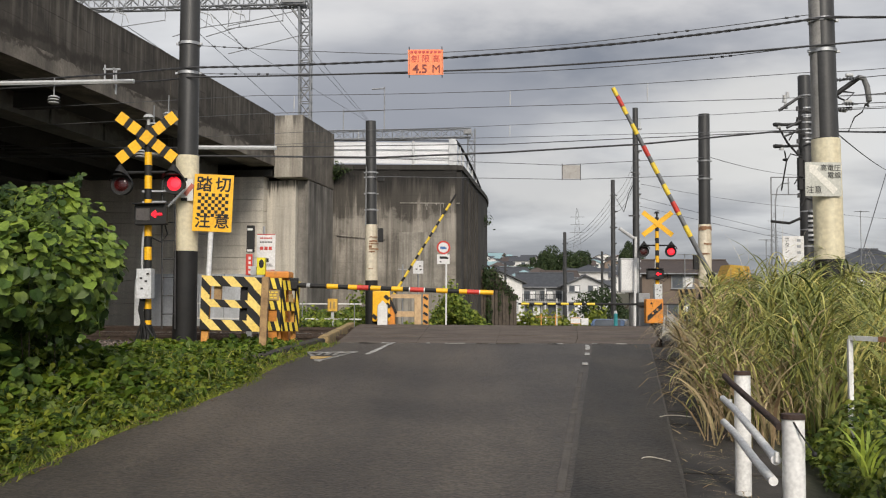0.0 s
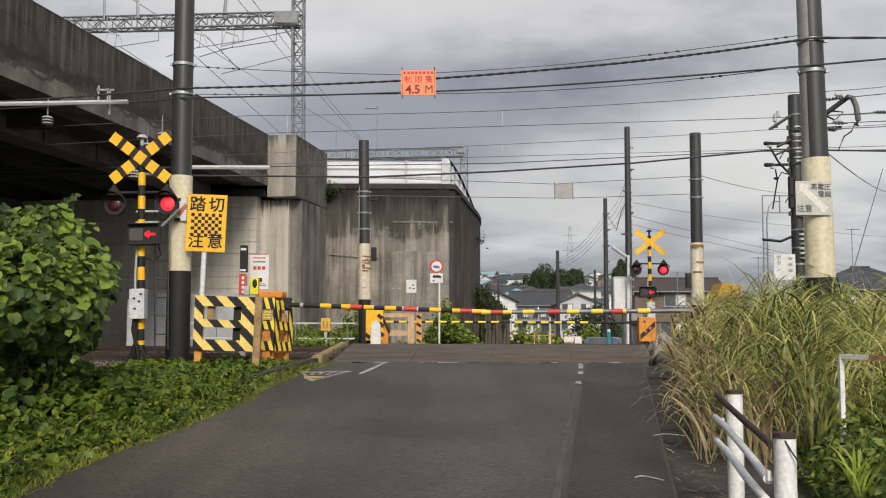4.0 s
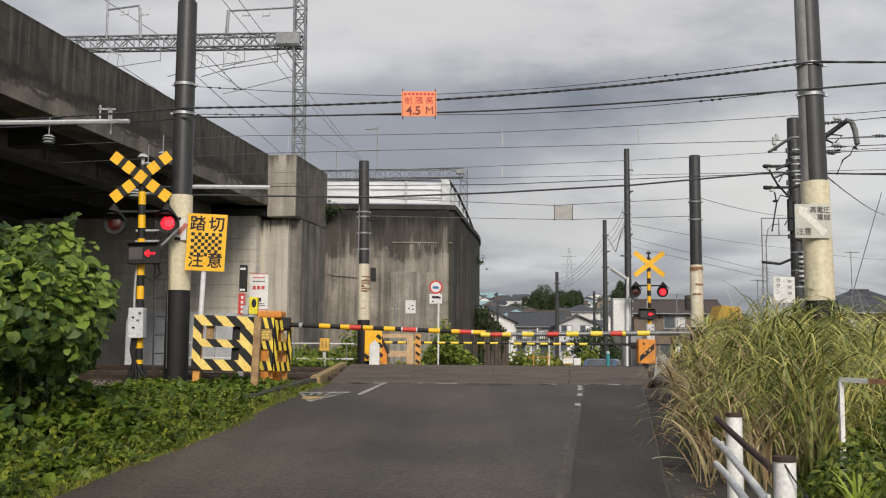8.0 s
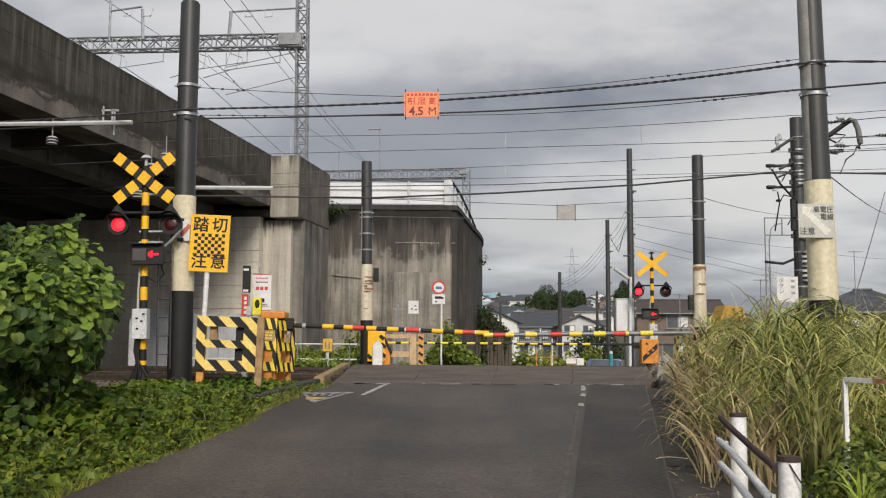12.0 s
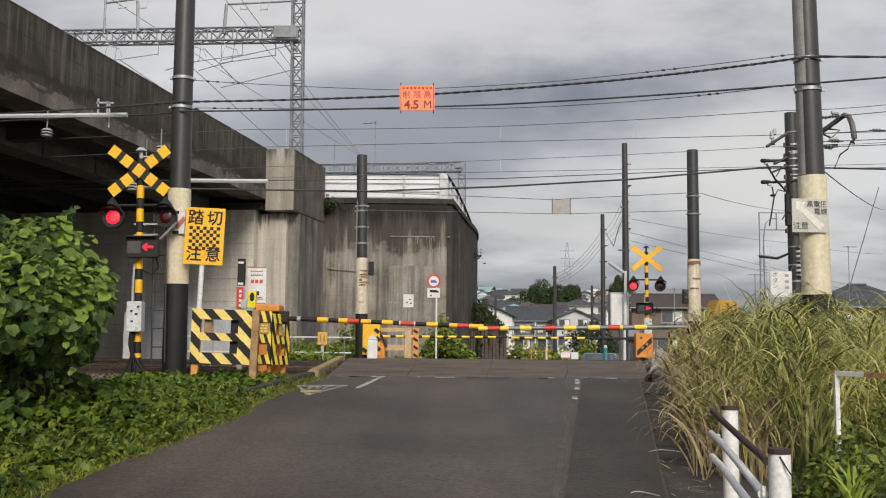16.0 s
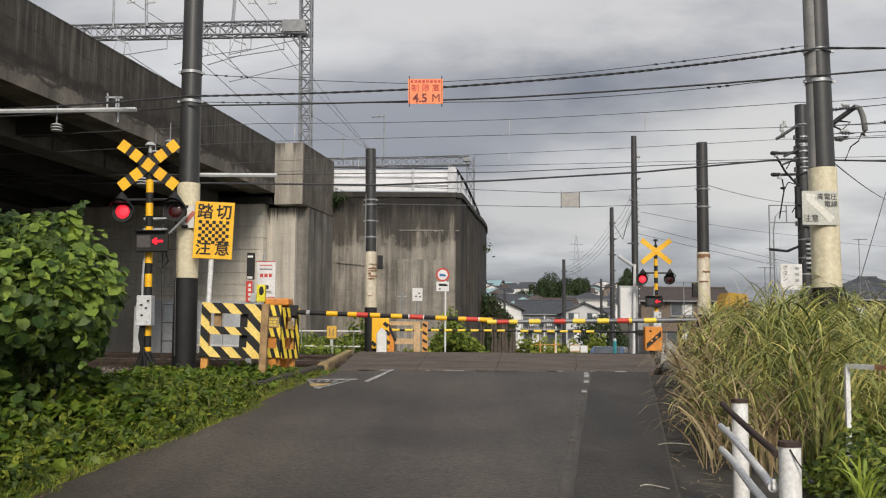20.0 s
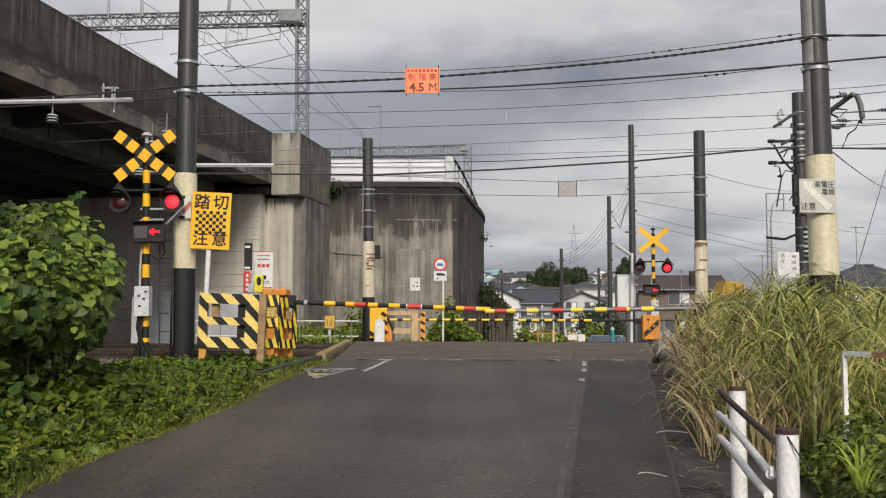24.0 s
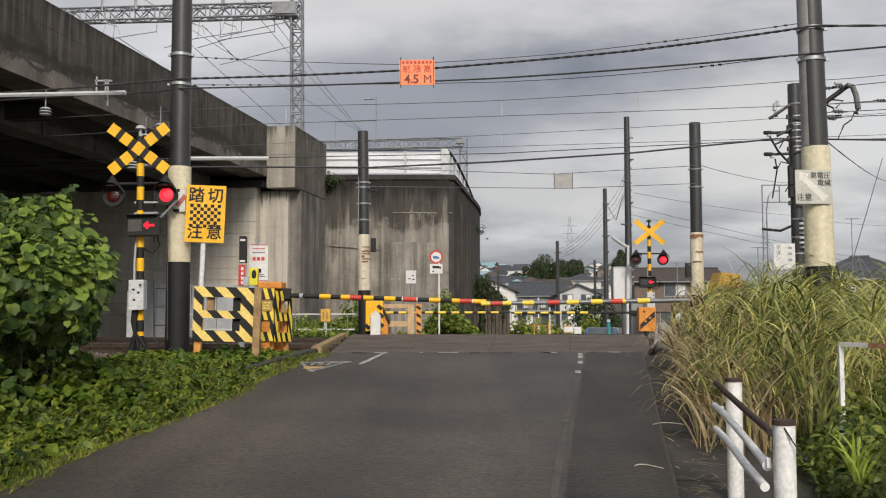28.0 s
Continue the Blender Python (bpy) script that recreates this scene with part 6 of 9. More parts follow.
cab = thing("signal_cabinet", "tall light grey signal equipment cabinet on a stand", "cabinet", at=pose(6.24, 32, 0.8))
bm = B(); box(bm, (0, 0, 1.72), (0.62, 0.45, 1.15), bevel=0.015); part("body", bm, M_GREY, cab)
bm = B(); box(bm, (-0.02, -0.23, 1.72), (0.52, 0.02, 1.02), bevel=0.006); part("door", bm, M_WHITEC, cab)
bm = B(); box(bm, (0.17, 0.1, 0.5), (0.26, 0.24, 1.36), bevel=0.03); part("plinth", bm, M_POLECONC, cab, "weathered concrete plinth")
sl = thing("street_lamp", "white post with a slanted tube street lamp", "street lamp", at=pose(6.36, 31.6, 0.8))
bm = B(); rod(bm, (0.0, 0, 0), (0.05, 0, 3.0), 0.055, 0.045, 12); part("post", bm, M_WHITEC, sl)
bm = B(); tube(bm, [(-0.02, 0, 2.95), (-0.52, -0.1, 3.28)], 0.06, 8); part("lamp_head", bm, M_WIREWHITE, sl)
bag = thing("white_debris", "heap of torn dirty white sheets and broken pipes", "rubbish", at=pose(4.45, 19.6, 0.84))
for k, (x, y, z, w_, h_, tilt) in enumerate(((0.22, 0.1, 0.18, 0.26, 0.34, 20), (0.36, 0.45, 0.4, 0.2, 0.42, -14), (0.12, -0.4, 0.12, 0.22, 0.2, 35), (0.3, 0.0, 0.36, 0.16, 0.3, -28), (0.44, 0.6, 0.3, 0.22, 0.5, 8), (0.04, -0.75, 0.1, 0.18, 0.16, -40))):
    bm = B(); bmesh.ops.create_grid(bm, x_segments=5, y_segments=6, size=0.5, matrix=Matrix.Translation((x, y, z)) @ Matrix.Rotation(radians(tilt), 4, "Y") @ Matrix.Rotation(radians(72), 4, "X") @ Matrix.Diagonal((w_ * 0.62, h_ * 0.62, 1, 1)))
    for v in bm.verts:
        v.co += Vector((0.6, 1, 0.4)) * 0.07 * noise.noise(v.co * 5 + Vector((k * 3.0, 0, 0)))
    r_ = bmesh.ops.extrude_face_region(bm, geom=bm.faces[:])
    bmesh.ops.translate(bm, vec=(0, 0.014, 0), verts=[v for v in r_["geom"] if isinstance(v, bmesh.types.BMVert)])
    part("torn_sheet", bm, M_DIRTYW, bag)
for k in range(3):
    bm = B(); tube(bm, [(-0.32 + 0.09 * k, -1.6 + 0.33 * k, 0.03), (-0.12 + 0.08 * k, -0.9 + 0.3 * k, 0.38 + 0.06 * (k % 3))], 0.016); part("broken_pipe", bm, M_DIRTYW, bag)

# ---- pipe railing beside the lane ----
pr = thing("pipe_guardrail", "battered white pipe guardrail with a bent rusted rail", "guardrail")
for x, y, z0, z1 in ((1.677, 4.6, 0.2, 1.06), (1.97, 6.3, 0.35, 1.14)):
    bm = B(); rod(bm, (x, y, z0), (x, y, z1), 0.052, None, 20); ps = part("post", bm, M_CHIP, pr, smooth=True)
    bm = B(); rod(bm, (x, y, z1 - 0.012), (x, y, z1 + 0.012), 0.056, 0.053, 20); part("cap", bm, M_RUST, ps, smooth=True)
    bm = B(); box(bm, (x - 0.062, y + 0.05, z1 - 0.2), (0.02, 0.02, 0.05), bevel=0.004); part("clamp", bm, M_CHIP, ps)
bm = B(); tube(bm, [(1.915, 6.5, 1.105), (1.878, 6.2, 1.075), (1.812, 5.6, 1.02), (1.752, 5.05, 0.975), (1.735, 4.95, 0.965)], 0.0195, 12); part("rail", bm, M_RUST, pr, "bent rusted brown rail", smooth=True)
bm = B(); tube(bm, [(1.90, 6.5, 0.955), (1.83, 6.0, 0.935), (1.72, 5.3, 0.89), (1.62, 4.7, 0.85)], 0.0215, 12); part("rail", bm, M_CHIP, pr, "flaking white rail", smooth=True)
bm = B(); rod(bm, (1.635, 4.75, 0.853), (1.615, 4.66, 0.845), 0.025, None, 14); part("rail_end", bm, M_WHITEC, pr, smooth=True)
bm = B(); tube(bm, [(1.89, 6.45, 0.805), (1.8, 5.9, 0.80), (1.66, 5.1, 0.77), (1.58, 4.6, 0.755)], 0.0225, 12); part("rail", bm, M_CHIP, pr, "flaking white rail", smooth=True)
bm = B(); tube(bm, [(1.66, 4.55, 1.04), (1.69, 4.53, 0.98), (1.73, 4.52, 0.92), (1.745, 4.52, 0.9)], 0.004, 6); ball(bm, (1.745, 4.52, 0.895), 0.013); part("wire", bm, M_BLACK, pr)
ff = thing("steel_frame_rail", "white steel frame with a rusted top bar in weeds", "rail frame")
bm = B(); box(bm, (3.19, 7.5, 0.85), (0.034, 0.034, 0.94)); part("post", bm, M_CHIP, ff)
bm = B(); box(bm, (3.241, 7.36, 1.33), (0.03, 0.3, 0.036), rz=20); part("bar", bm, M_CHIP, ff)
bm = B(); box(bm, (3.532, 6.56, 1.33), (0.032, 1.4, 0.038), rz=20); part("rusted_bar", bm, mat("orange_rust", (0.55, 0.27, 0.11), (0.3, 0.15, 0.08), 0.8, scale=8, dirt=(0.5, 0.46, 0.4)), ff)
bm = B(); box(bm, (3.75, 6.1, 0.85), (0.05, 0.05, 0.94)); part("post", bm, M_WHITE, ff)


# ---- overhead wires ----
def sag(pts, n=10, low=0.0):
    """Even points along a polyline, with a little sag in each span."""
    out = []
    for a, b in zip(pts, pts[1:]):
        a, b = Vector(a), Vector(b)
        for k in range(n):
            s = k / n
            p = a.lerp(b, s)
            p.z -= low * 4 * s * (1 - s)
            out.append(p)
    out.append(Vector(pts[-1]))
    return out


def wire(name, pts, r, m, label, low=0.0, cat="overhead wire"):
    bm = B(); tube(bm, sag(pts, 8, low), r, 6)
    return solid(name, bm, m, label, cat, group="overhead wires")


FAR_L = (-22, 21, 5.9)
CABLE = [(-20, 21.5, 6.3), (-8.16, 17.5, 5.66), (-4.25, 15.62, 5.46), (-0.56, 15.0, 5.44), (2.74, 13.8, 5.41), (5.21, 12.82, 5.5), (14, 10.5, 4.9)]
path = sag(CABLE, 90, 0.015)
for s in (0, math.pi):
    bm = B(); tube(bm, [p + Vector((0, math.cos(i * 0.7 + s), math.sin(i * 0.7 + s))) * 0.007 for i, p in enumerate(path)], 0.0135, 5)
    solid("power_cable", bm, M_WIRE, "strand of a thick twisted black power cable", "overhead wire", group="overhead wires")
wire("power_cable", [(-20, 21.5, 5.9), (-5.41, 16.5, 5.43), (-4.24, 15.62, 5.30), (0.94, 14.5, 5.19), (5.2, 12.82, 5.12), (14, 10.5, 5.45)], 0.014, M_WIRE, "black power cable between poles", 0.02)
for pts in ([(-4.03, 15.62, 5.83), (-0.67, 15.0, 5.54), (1.96, 14.2, 5.5), (5.05, 12.85, 5.55)], [(-4.01, 15.62, 5.36), (0.94, 14.5, 5.13), (3.08, 13.8, 5.10), (5.04, 12.85, 5.12)]):
    wire("stay_wire", pts, 0.006, M_WIREG, "thin grey stay wire between poles", 0.015)
    a, b = Vector(pts[0]), Vector(pts[1])
    c, d = Vector(pts[-1]), Vector(pts[-2])
    for p, q2, fr in ((a, b, (0.07, 0.12, 0.2, 0.23)), (c, d, (0.06, 0.1, 0.5, 0.55, 0.62))):
        for s in fr:
            bm = B(); x = p.lerp(q2, s) + Vector((0, 0, -0.03 * 4 * s * (1 - s) * 0.5)); rod(bm, x - Vector((0.022, 0, 0)), x + Vector((0.022, 0, 0)), 0.015, None, 8)
            solid("wire_clamp", bm, M_WIRE, "small dark clamp on a stay wire", "wire clamp", group="wire clamps")
for mpts, cpts in (([(-26, 26.5, 6.2), (-3.9, 20.0, 5.96), (1.2, 18.5, 5.74), (6.48, 17.0, 5.76), (7.98, 16.5, 5.75), (20, 14, 5.9)], [(-26, 26.5, 5.65), (-3.89, 20.0, 5.57), (1.2, 18.5, 5.43), (6.05, 17.0, 5.29), (7.96, 16.5, 5.27), (20, 14, 5.2)]),
                   ([(-26, 32, 6.3), (-2.89, 25.0, 6.12), (1.52, 23.5, 6.0), (7.95, 22.0, 6.1), (10.12, 21.0, 6.02), (22, 18, 6.1)], [(-26, 32, 5.85), (-2.89, 25.0, 5.82), (1.52, 23.5, 5.7), (8.34, 22.0, 5.64), (10.1, 21.0, 5.53), (22, 18, 5.5)])):
    wire("messenger_wire", mpts, 0.0065, M_WIREG, "thin messenger wire over the track", 0.02)
    wire("contact_wire", cpts, 0.0065, M_WIREG, "thin contact wire over the track")
    for s in (-0.3, 1.02, 1.5):
        i = 1 + int(max(0, s))
        f = s - int(s) if s > 0 else 0.15
        a = Vector(mpts[i]).lerp(Vector(mpts[i + 1]), f); b = Vector(cpts[i]).lerp(Vector(cpts[i + 1]), f)
        a.z -= 0.02 * 4 * f * (1 - f)
        b.x, b.y = a.x, a.y
        bm = B(); rod(bm, a, b, 0.006, None, 6); rod(bm, a.lerp(b, 0.2), a.lerp(b, 0.75), 0.012, None, 6)
        solid("dropper", bm, M_WIREWHITE, "pale dropper between overhead wires", "dropper", group="droppers")
wire("telephone_cable", [(-24, 27, 5.6), (-6.4, 25.0, 5.43), (-1.68, 25.0, 5.41), (1.62, 25.0, 5.56), (5.34, 25.5, 5.88), (9.38, 25.85, 6.33), (12.98, 27.0, 6.5), (24, 28, 6.9)], 0.026, M_WIRE, "thick black telephone cable")
wire("telephone_cable", [(-6.3, 25.0, 5.68), (-4.39, 25.0, 5.68), (1.62, 25.0, 5.78), (8.75, 25.85, 6.27), (12.98, 27.0, 6.54), (24, 28, 7.0)], 0.012, M_WIRE, "thin black telephone cable")
for pts in ([(-2.12, 28.8, 5.97), (3.62, 29.0, 5.81), (7.96, 28.8, 6.04)], [(-2.12, 28.8, 5.41), (3.97, 29.0, 5.37), (7.95, 28.8, 5.49)]):
    wire("stay_wire", pts, 0.01, M_WIREG, "thin grey stay wire across the far side")
wire("conduit_pipe", [(-9.6, 17.0, 5.49), (-8.03, 16.8, 5.45), (-5.39, 16.4, 5.41)], 0.042, M_WIREWHITE, "white insulating pipe round a wire", cat="conduit")
wire("conduit_pipe", [(-6.22, 24.0, 5.49), (-4.24, 24.0, 5.49)], 0.055, M_WIREWHITE, "white insulating pipe round a wire", cat="conduit")
wire("conduit_pipe", [(-24, 25, 5.5), (-6.22, 24.0, 5.49)], 0.02, M_WIRE, "dark cable running under the viaduct", cat="conduit")
for pts in ([(5.3, 12.85, 3.95), (19.2, 40, 7.1)], [(8.0, 28.85, 6.09), (17, 45, 7.7)], [(9.4, 45, 7.25), (22.6, 60, 7.67), (28.6, 60, 7.0)], [(9.3, 45, 6.6), (30, 62, 4.6)], [(9.3, 45, 6.2), (32, 64, 4.2)]):
    wire("service_cable", pts, 0.009, M_WIRE, "thin service cable between poles", 0.12)
wire("guy_wire", [(9.51, 20.0, 4.84), (5.96, 14.0, 1.7)], 0.008, M_WIREG, "steel guy wire running down into the grass")
wire("guy_wire", [(8.6, 16.0, 4.4), (6.6, 13.0, 1.2)], 0.005, M_WIREG, "steel guy wire running down into the grass")
for k in range(4):
    wire("line_cable", [(9.2, 45, 8.7 - 0.4 * k), (10.7, 60, 8.4 - 0.35 * k), (9.0, 70, 6.2 - 0.2 * k)], 0.009, M_WIRE, "thin drooping power line between poles", 0.5)
bm = B(); tube(bm, [(9.2, 45, 7.6), (9.0, 46, 6.9), (9.2, 48, 6.4), (9.9, 52, 6.6), (10.7, 60, 8.6)], 0.02); solid("slack_cable", bm, M_WIRE, "slack loop of cable between poles", "overhead wire", group="overhead wires")


# brackets and clamps under the viaduct edge, insulators
def insulator(at, label="grey ribbed hanging insulator"):
    ob = thing("insulator", label, "insulator", at=at, group="insulators")
    bm = B(); rod(bm, (0, 0, 0), (0, 0, 0.35), 0.012, None, 6); part("hanger", bm, M_DGALV, ob)
    for k in range(3):
        bm = B(); rod(bm, (0, 0, -0.05 * k), (0, 0, -0.05 * k + 0.035), 0.115 - 0.012 * abs(k - 1), 0.06, 14); part("shed", bm, M_GREY, ob, smooth=True)


for p in ((-6.9, 16.7, 5.18), (-5.15, 16.8, 4.72), (-5.5, 17.2, 4.3), (-4.95, 17.0, 4.95)):
    insulator(Matrix.Translation(p))
br = thing("wire_bracket", "grey steel bracket holding wires under the viaduct edge", "bracket", at=pose(-5.85, 16.6, 5.45))
for x, h in ((-0.12, 0.35), (0.04, 0.25), (0.08, 0.45)):
    bm = B(); box(bm, (x, 0, 0.0 if h > 0.4 else 0.12), (0.025, 0.03, h)); part("strap", bm, M_GALV, br)
bm = B(); box(bm, (0, 0, 0.22), (0.3, 0.03, 0.03)); part("bar", bm, M_GALV, br)


# ---- lattice gantries of the upper line ----
def lattice(bm, a, b, w, h, n, r):
    """Four-chord truss from a to b."""
    a, b = Vector(a), Vector(b)
    d = (b - a).normalized()
    up = Vector((0, 0, 1)) if abs(d.z) < 0.8 else Vector((0, 1, 0))
    s = d.cross(up).normalized() * w / 2
    u = s.cross(d).normalized() * h / 2
    cs = [s + u, s - u, -s - u, -s + u]
    for c in cs:
        rod(bm, a + c, b + c, r * 1.5, None, 4)
    for k in range(n):
        p, q2 = a.lerp(b, k / n), a.lerp(b, (k + 1) / n)
        for i in range(4):
            c, e = cs[i], cs[(i + 1) % 4]
            if k % 2:
                c, e = e, c
            rod(bm, p + c, q2 + e, r, None, 4, caps=False)
            rod(bm, p + cs[i], p + cs[(i + 1) % 4], r * 0.8, None, 4, caps=False)


gan = thing("catenary_gantry", "galvanised lattice catenary gantry on the viaduct", "gantry")
bm = B(); lattice(bm, (-5.35, 36.4, 8.2), (-5.42, 36.4, 15.2), 0.42, 0.42, 13, 0.028); part("column", bm, M_GALV, gan)
bm = B(); lattice(bm, (-5.35, 36.3, 13.3), (-16.2, 37.8, 13.5), 0.45, 0.5, 21, 0.03); part("beam", bm, M_GALV, gan)
bm = B(); lattice(bm, (-16.2, 37.9, 8.0), (-16.2, 37.9, 13.9), 0.42, 0.42, 12, 0.022); part("column", bm, M_GALV, gan)
bm = B(); box(bm, (-5.85, 36.06, 13.34), (0.9, 0.02, 0.46)); box(bm, (-5.85, 36.54, 13.34), (0.9, 0.02, 0.46)); rod(bm, (-5.45, 36.3, 12.3), (-6.0, 36.3, 13.06), 0.04, None, 6); part("gusset", bm, M_GALVD, gan)
for xx in (-12.6, -7.8):
    bm = B()
    tube(bm, [(xx - 0.6, 37.0, 13.5), (xx - 0.6, 37.0, 15.9 if xx < -10 else 14.75)], 0.045, 6)
    tube(bm, [(xx - 0.6, 37.0, 14.72), (xx + (0.75 if xx < -10 else 2.3), 36.7, 14.8)], 0.04, 6)
    if xx < -10:
        tube(bm, [(xx + 0.75, 36.8, 14.75), (xx + 0.8, 36.8, 13.5)], 0.06, 6)
    else:
        tube(bm, [(xx - 0.62, 36.9, 13.5), (xx - 0.55, 36.9, 14.7)], 0.07, 6)
    part("outrigger", bm, M_GALV, gan)
    for dx in (0.1, 0.9):
        bm = B(); tube(bm, [(xx + dx - 0.12, 36.7, 14.74), (xx + dx - 0.02, 36.7, 14.45), (xx + dx + 0.2, 36.7, 14.4), (xx + dx + 0.3, 36.7, 14.74)], 0.014, 5)
        for k in range(4):
            ball(bm, (xx + dx - 0.04 + 0.085 * k, 36.7, 14.42 + 0.012 * k), 0.036, u=8, v=6)
        part("insulator_string", bm, M_WIREWHITE, gan)
for xx in (-12.5, -9.2, -7.9):
    bm = B(); tube(bm, [(xx, 36.6, 13.2), (xx - 0.1, 36.6, 12.3), (xx - 1.4, 36.6, 11.9)], 0.02, 6); tube(bm, [(xx + 1.6, 36.6, 12.55), (xx - 0.6, 36.6, 12.2)], 0.018, 6); tube(bm, [(xx + 1.6, 36.6, 13.15), (xx + 1.6, 36.6, 12.5)], 0.016, 5); tube(bm, [(xx - 0.6, 36.6, 12.2), (xx - 0.3, 36.6, 13.15)], 0.012, 5); part("cantilever", bm, M_GALV, gan)
    bm = B(); tube(bm, [(xx - 0.5, 36.5, 13.15), (xx - 0.3, 36.5, 12.85), (xx + 0.1, 36.5, 12.72), (xx + 0.2, 36.5, 12.4)], 0.014, 5)
    for k in range(5):
        ball(bm, (xx - 0.3 + 0.09 * k, 36.5, 12.85 - 0.03 * k), 0.036, u=8, v=6)
    part("insulator_string", bm, M_GREY, gan)
bm = B(); tube(bm, [(-5.5, 36.3, 12.9), (-8.4, 36.5, 12.3)], 0.018, 6); tube(bm, [(-5.5, 36.3, 11.9), (-8.0, 36.5, 11.3), (-8.4, 36.5, 11.2)], 0.018, 6); tube(bm, [(-5.9, 36.3, 13.2), (-5.4, 36.3, 12.6)], 0.05, 6); tube(bm, [(-8.4, 36.5, 13.15), (-8.4, 36.5, 12.25)], 0.014, 5); part("brace", bm, M_GALV, gan)
g2 = thing("catenary_gantry", "distant galvanised lattice gantry along the upper line", "gantry")
bm = B(); lattice(bm, (-9.5, 60, 12.1), (1.7, 60, 12.35), 0.5, 0.55, 18, 0.025); part("beam", bm, M_GALV, g2)
bm = B(); lattice(bm, (1.75, 60, 5), (1.75, 60, 12.6), 0.45, 0.45, 10, 0.025); part("column", bm, M_GALV, g2)
bm = B(); box(bm, (1.5, 59.9, 12.4), (0.5, 0.4, 0.26)); part("gusset", bm, M_GALVD, g2)
bm = B(); tube(bm, [(-3.8, 60, 12.4), (-3.8, 60, 15.3)], 0.05); tube(bm, [(-3.8, 60, 15.2), (-4.6, 60, 15.15)], 0.05); tube(bm, [(-6.4, 60, 12.4), (-6.4, 60, 13.8)], 0.05); tube(bm, [(-6.4, 60, 13.7), (-3.8, 60, 13.8)], 0.04); part("outrigger", bm, M_GALV, g2)
for a, b in (((-16.0, 30, 15.9), (-6.2, 75, 16.0)), ((-8.6, 30, 14.5), (-6.1, 75, 16.0)), ((-7.6, 30, 14.1), (-6.3, 80, 16.9)), ((-10.2, 36.6, 12.6), (-8.8, 75, 13.6)), ((-12.4, 36.6, 12.3), (-9.6, 75, 13.4))):
    wire("upper_line_wire", [a, ((a[0] + b[0]) / 2, (a[1] + b[1]) / 2, (a[2] + b[2]) / 2 - 0.2), b], 0.013, M_WIREG, "overhead wire of the upper railway")
for k in range(5):
    bm = B(); ball(bm, (-9.05 + 0.16 * k, 36.9 + 0.6 * k, 12.75 - 0.13 * k), 0.04, u=8, v=6); rod(bm, (-9.13 + 0.16 * k, 36.6 + 0.6 * k, 12.815 - 0.13 * k), (-8.97 + 0.16 * k, 37.2 + 0.6 * k, 12.685 - 0.13 * k), 0.014, None, 5)
    solid("line_insulator", bm, M_GREY, "small ribbed insulator on an upper line wire", "insulator", group="line insulators")

# ---- poles beyond ----
up = thing("service_pole", "crowded concrete service pole with crossarms and cables", "utility pole", at=pose(9.98, 26, 0.4))
bm = B(); rod(bm, (0, 0, 0), (-0.03, 0, 7.45), 0.2, 0.16, 20); part("shaft", bm, M_POLE, up, smooth=True)
bm = B(); rod(bm, (-0.03, 0, 5.4), (-0.03, 0, 7.48), 0.178, 0.168, 20); part("top_sleeve", bm, M_POLE, up, smooth=True)
for z in (6.9, 6.35, 6.15, 5.95, 5.7, 4.6, 3.7, 3.2, 2.75, 2.4):
    bm = B(); rod(bm, (0, 0, z), (0, 0, z + 0.035), 0.198, None, 18); part("strap", bm, M_GALV if z < 6.4 else M_DGALV, up)
for a, b, r in (((-0.8, -0.2, 6.48), (0.3, 0, 7.2), 0.045), ((-0.6, -0.2, 6.0), (0.4, 0.1, 6.5), 0.04), ((-0.7, 0, 6.12), (0.1, 0, 6.15), 0.045), ((-0.65, 0, 5.52), (0.1, 0, 5.55), 0.04), ((-0.7, -0.2, 5.75), (0.5, 0.1, 6.25), 0.03), ((0, -0.2, 4.4), (0.45, -0.1, 5.8), 0.03)):
    bm = B(); tube(bm, [a, b], r, 6); part("crossarm", bm, M_IRON, up)
for x, z in ((-0.75, 6.1), (-0.68, 5.5), (-0.55, 6.65), (-0.5, 6.95), (0.55, 6.5)):
    bm = B(); rod(bm, (x, 0, z - 0.08), (x, 0, z + 0.08), 0.06, 0.04, 10); part("insulator", bm, M_GREY, up, smooth=True)
bm = B(); tube(bm, [(-0.75, 0, 6.05), (-0.55, -0.1, 5.6), (-0.2, -0.1, 5.2), (0.02, -0.2, 4.9), (0.05, -0.2, 4.2)], 0.03); part("drop_cable", bm, M_BLACK, up)
bm = B(); tube(bm, [(-0.6, 0, 5.4), (-0.55, 0, 5.1), (-0.7, 0, 4.3)], 0.02); ball(bm, (-0.58, 0, 5.15), 0.08, 0.5); part("drop_cable", bm, M_BLACK, up)
for k in range(9):
    a = k * 0.7
    bm = B(); tube(bm, [(math.cos(a) * 0.2, -0.2, 4.0 + 0.3 * k), (math.cos(a) * 0.2 + (0.28 if k % 2 else -0.32), -0.22, 4.08 + 0.3 * k), (math.cos(a) * 0.2 + (0.4 if k % 2 else -0.45), -0.2, 3.85 + 0.3 * k)], 0.018, 5); part("jumper", bm, M_BLACK, up)
    bm = B(); rod(bm, (-0.24, -0.05, 4.1 + 0.3 * k), (-0.24, -0.05, 4.22 + 0.3 * k), 0.05, 0.04, 8); part("clamp", bm, M_IRON, up)
for k in range(7):
    bm = B(); rod(bm, (0.06, -0.2, 2.9 + 0.13 * k), (0.06, -0.2, 2.955 + 0.13 * k), 0.12, None, 12); part("cable_strap", bm, M_WHITEC if k % 3 else M_GALV, up, "white strap round bundled cables")
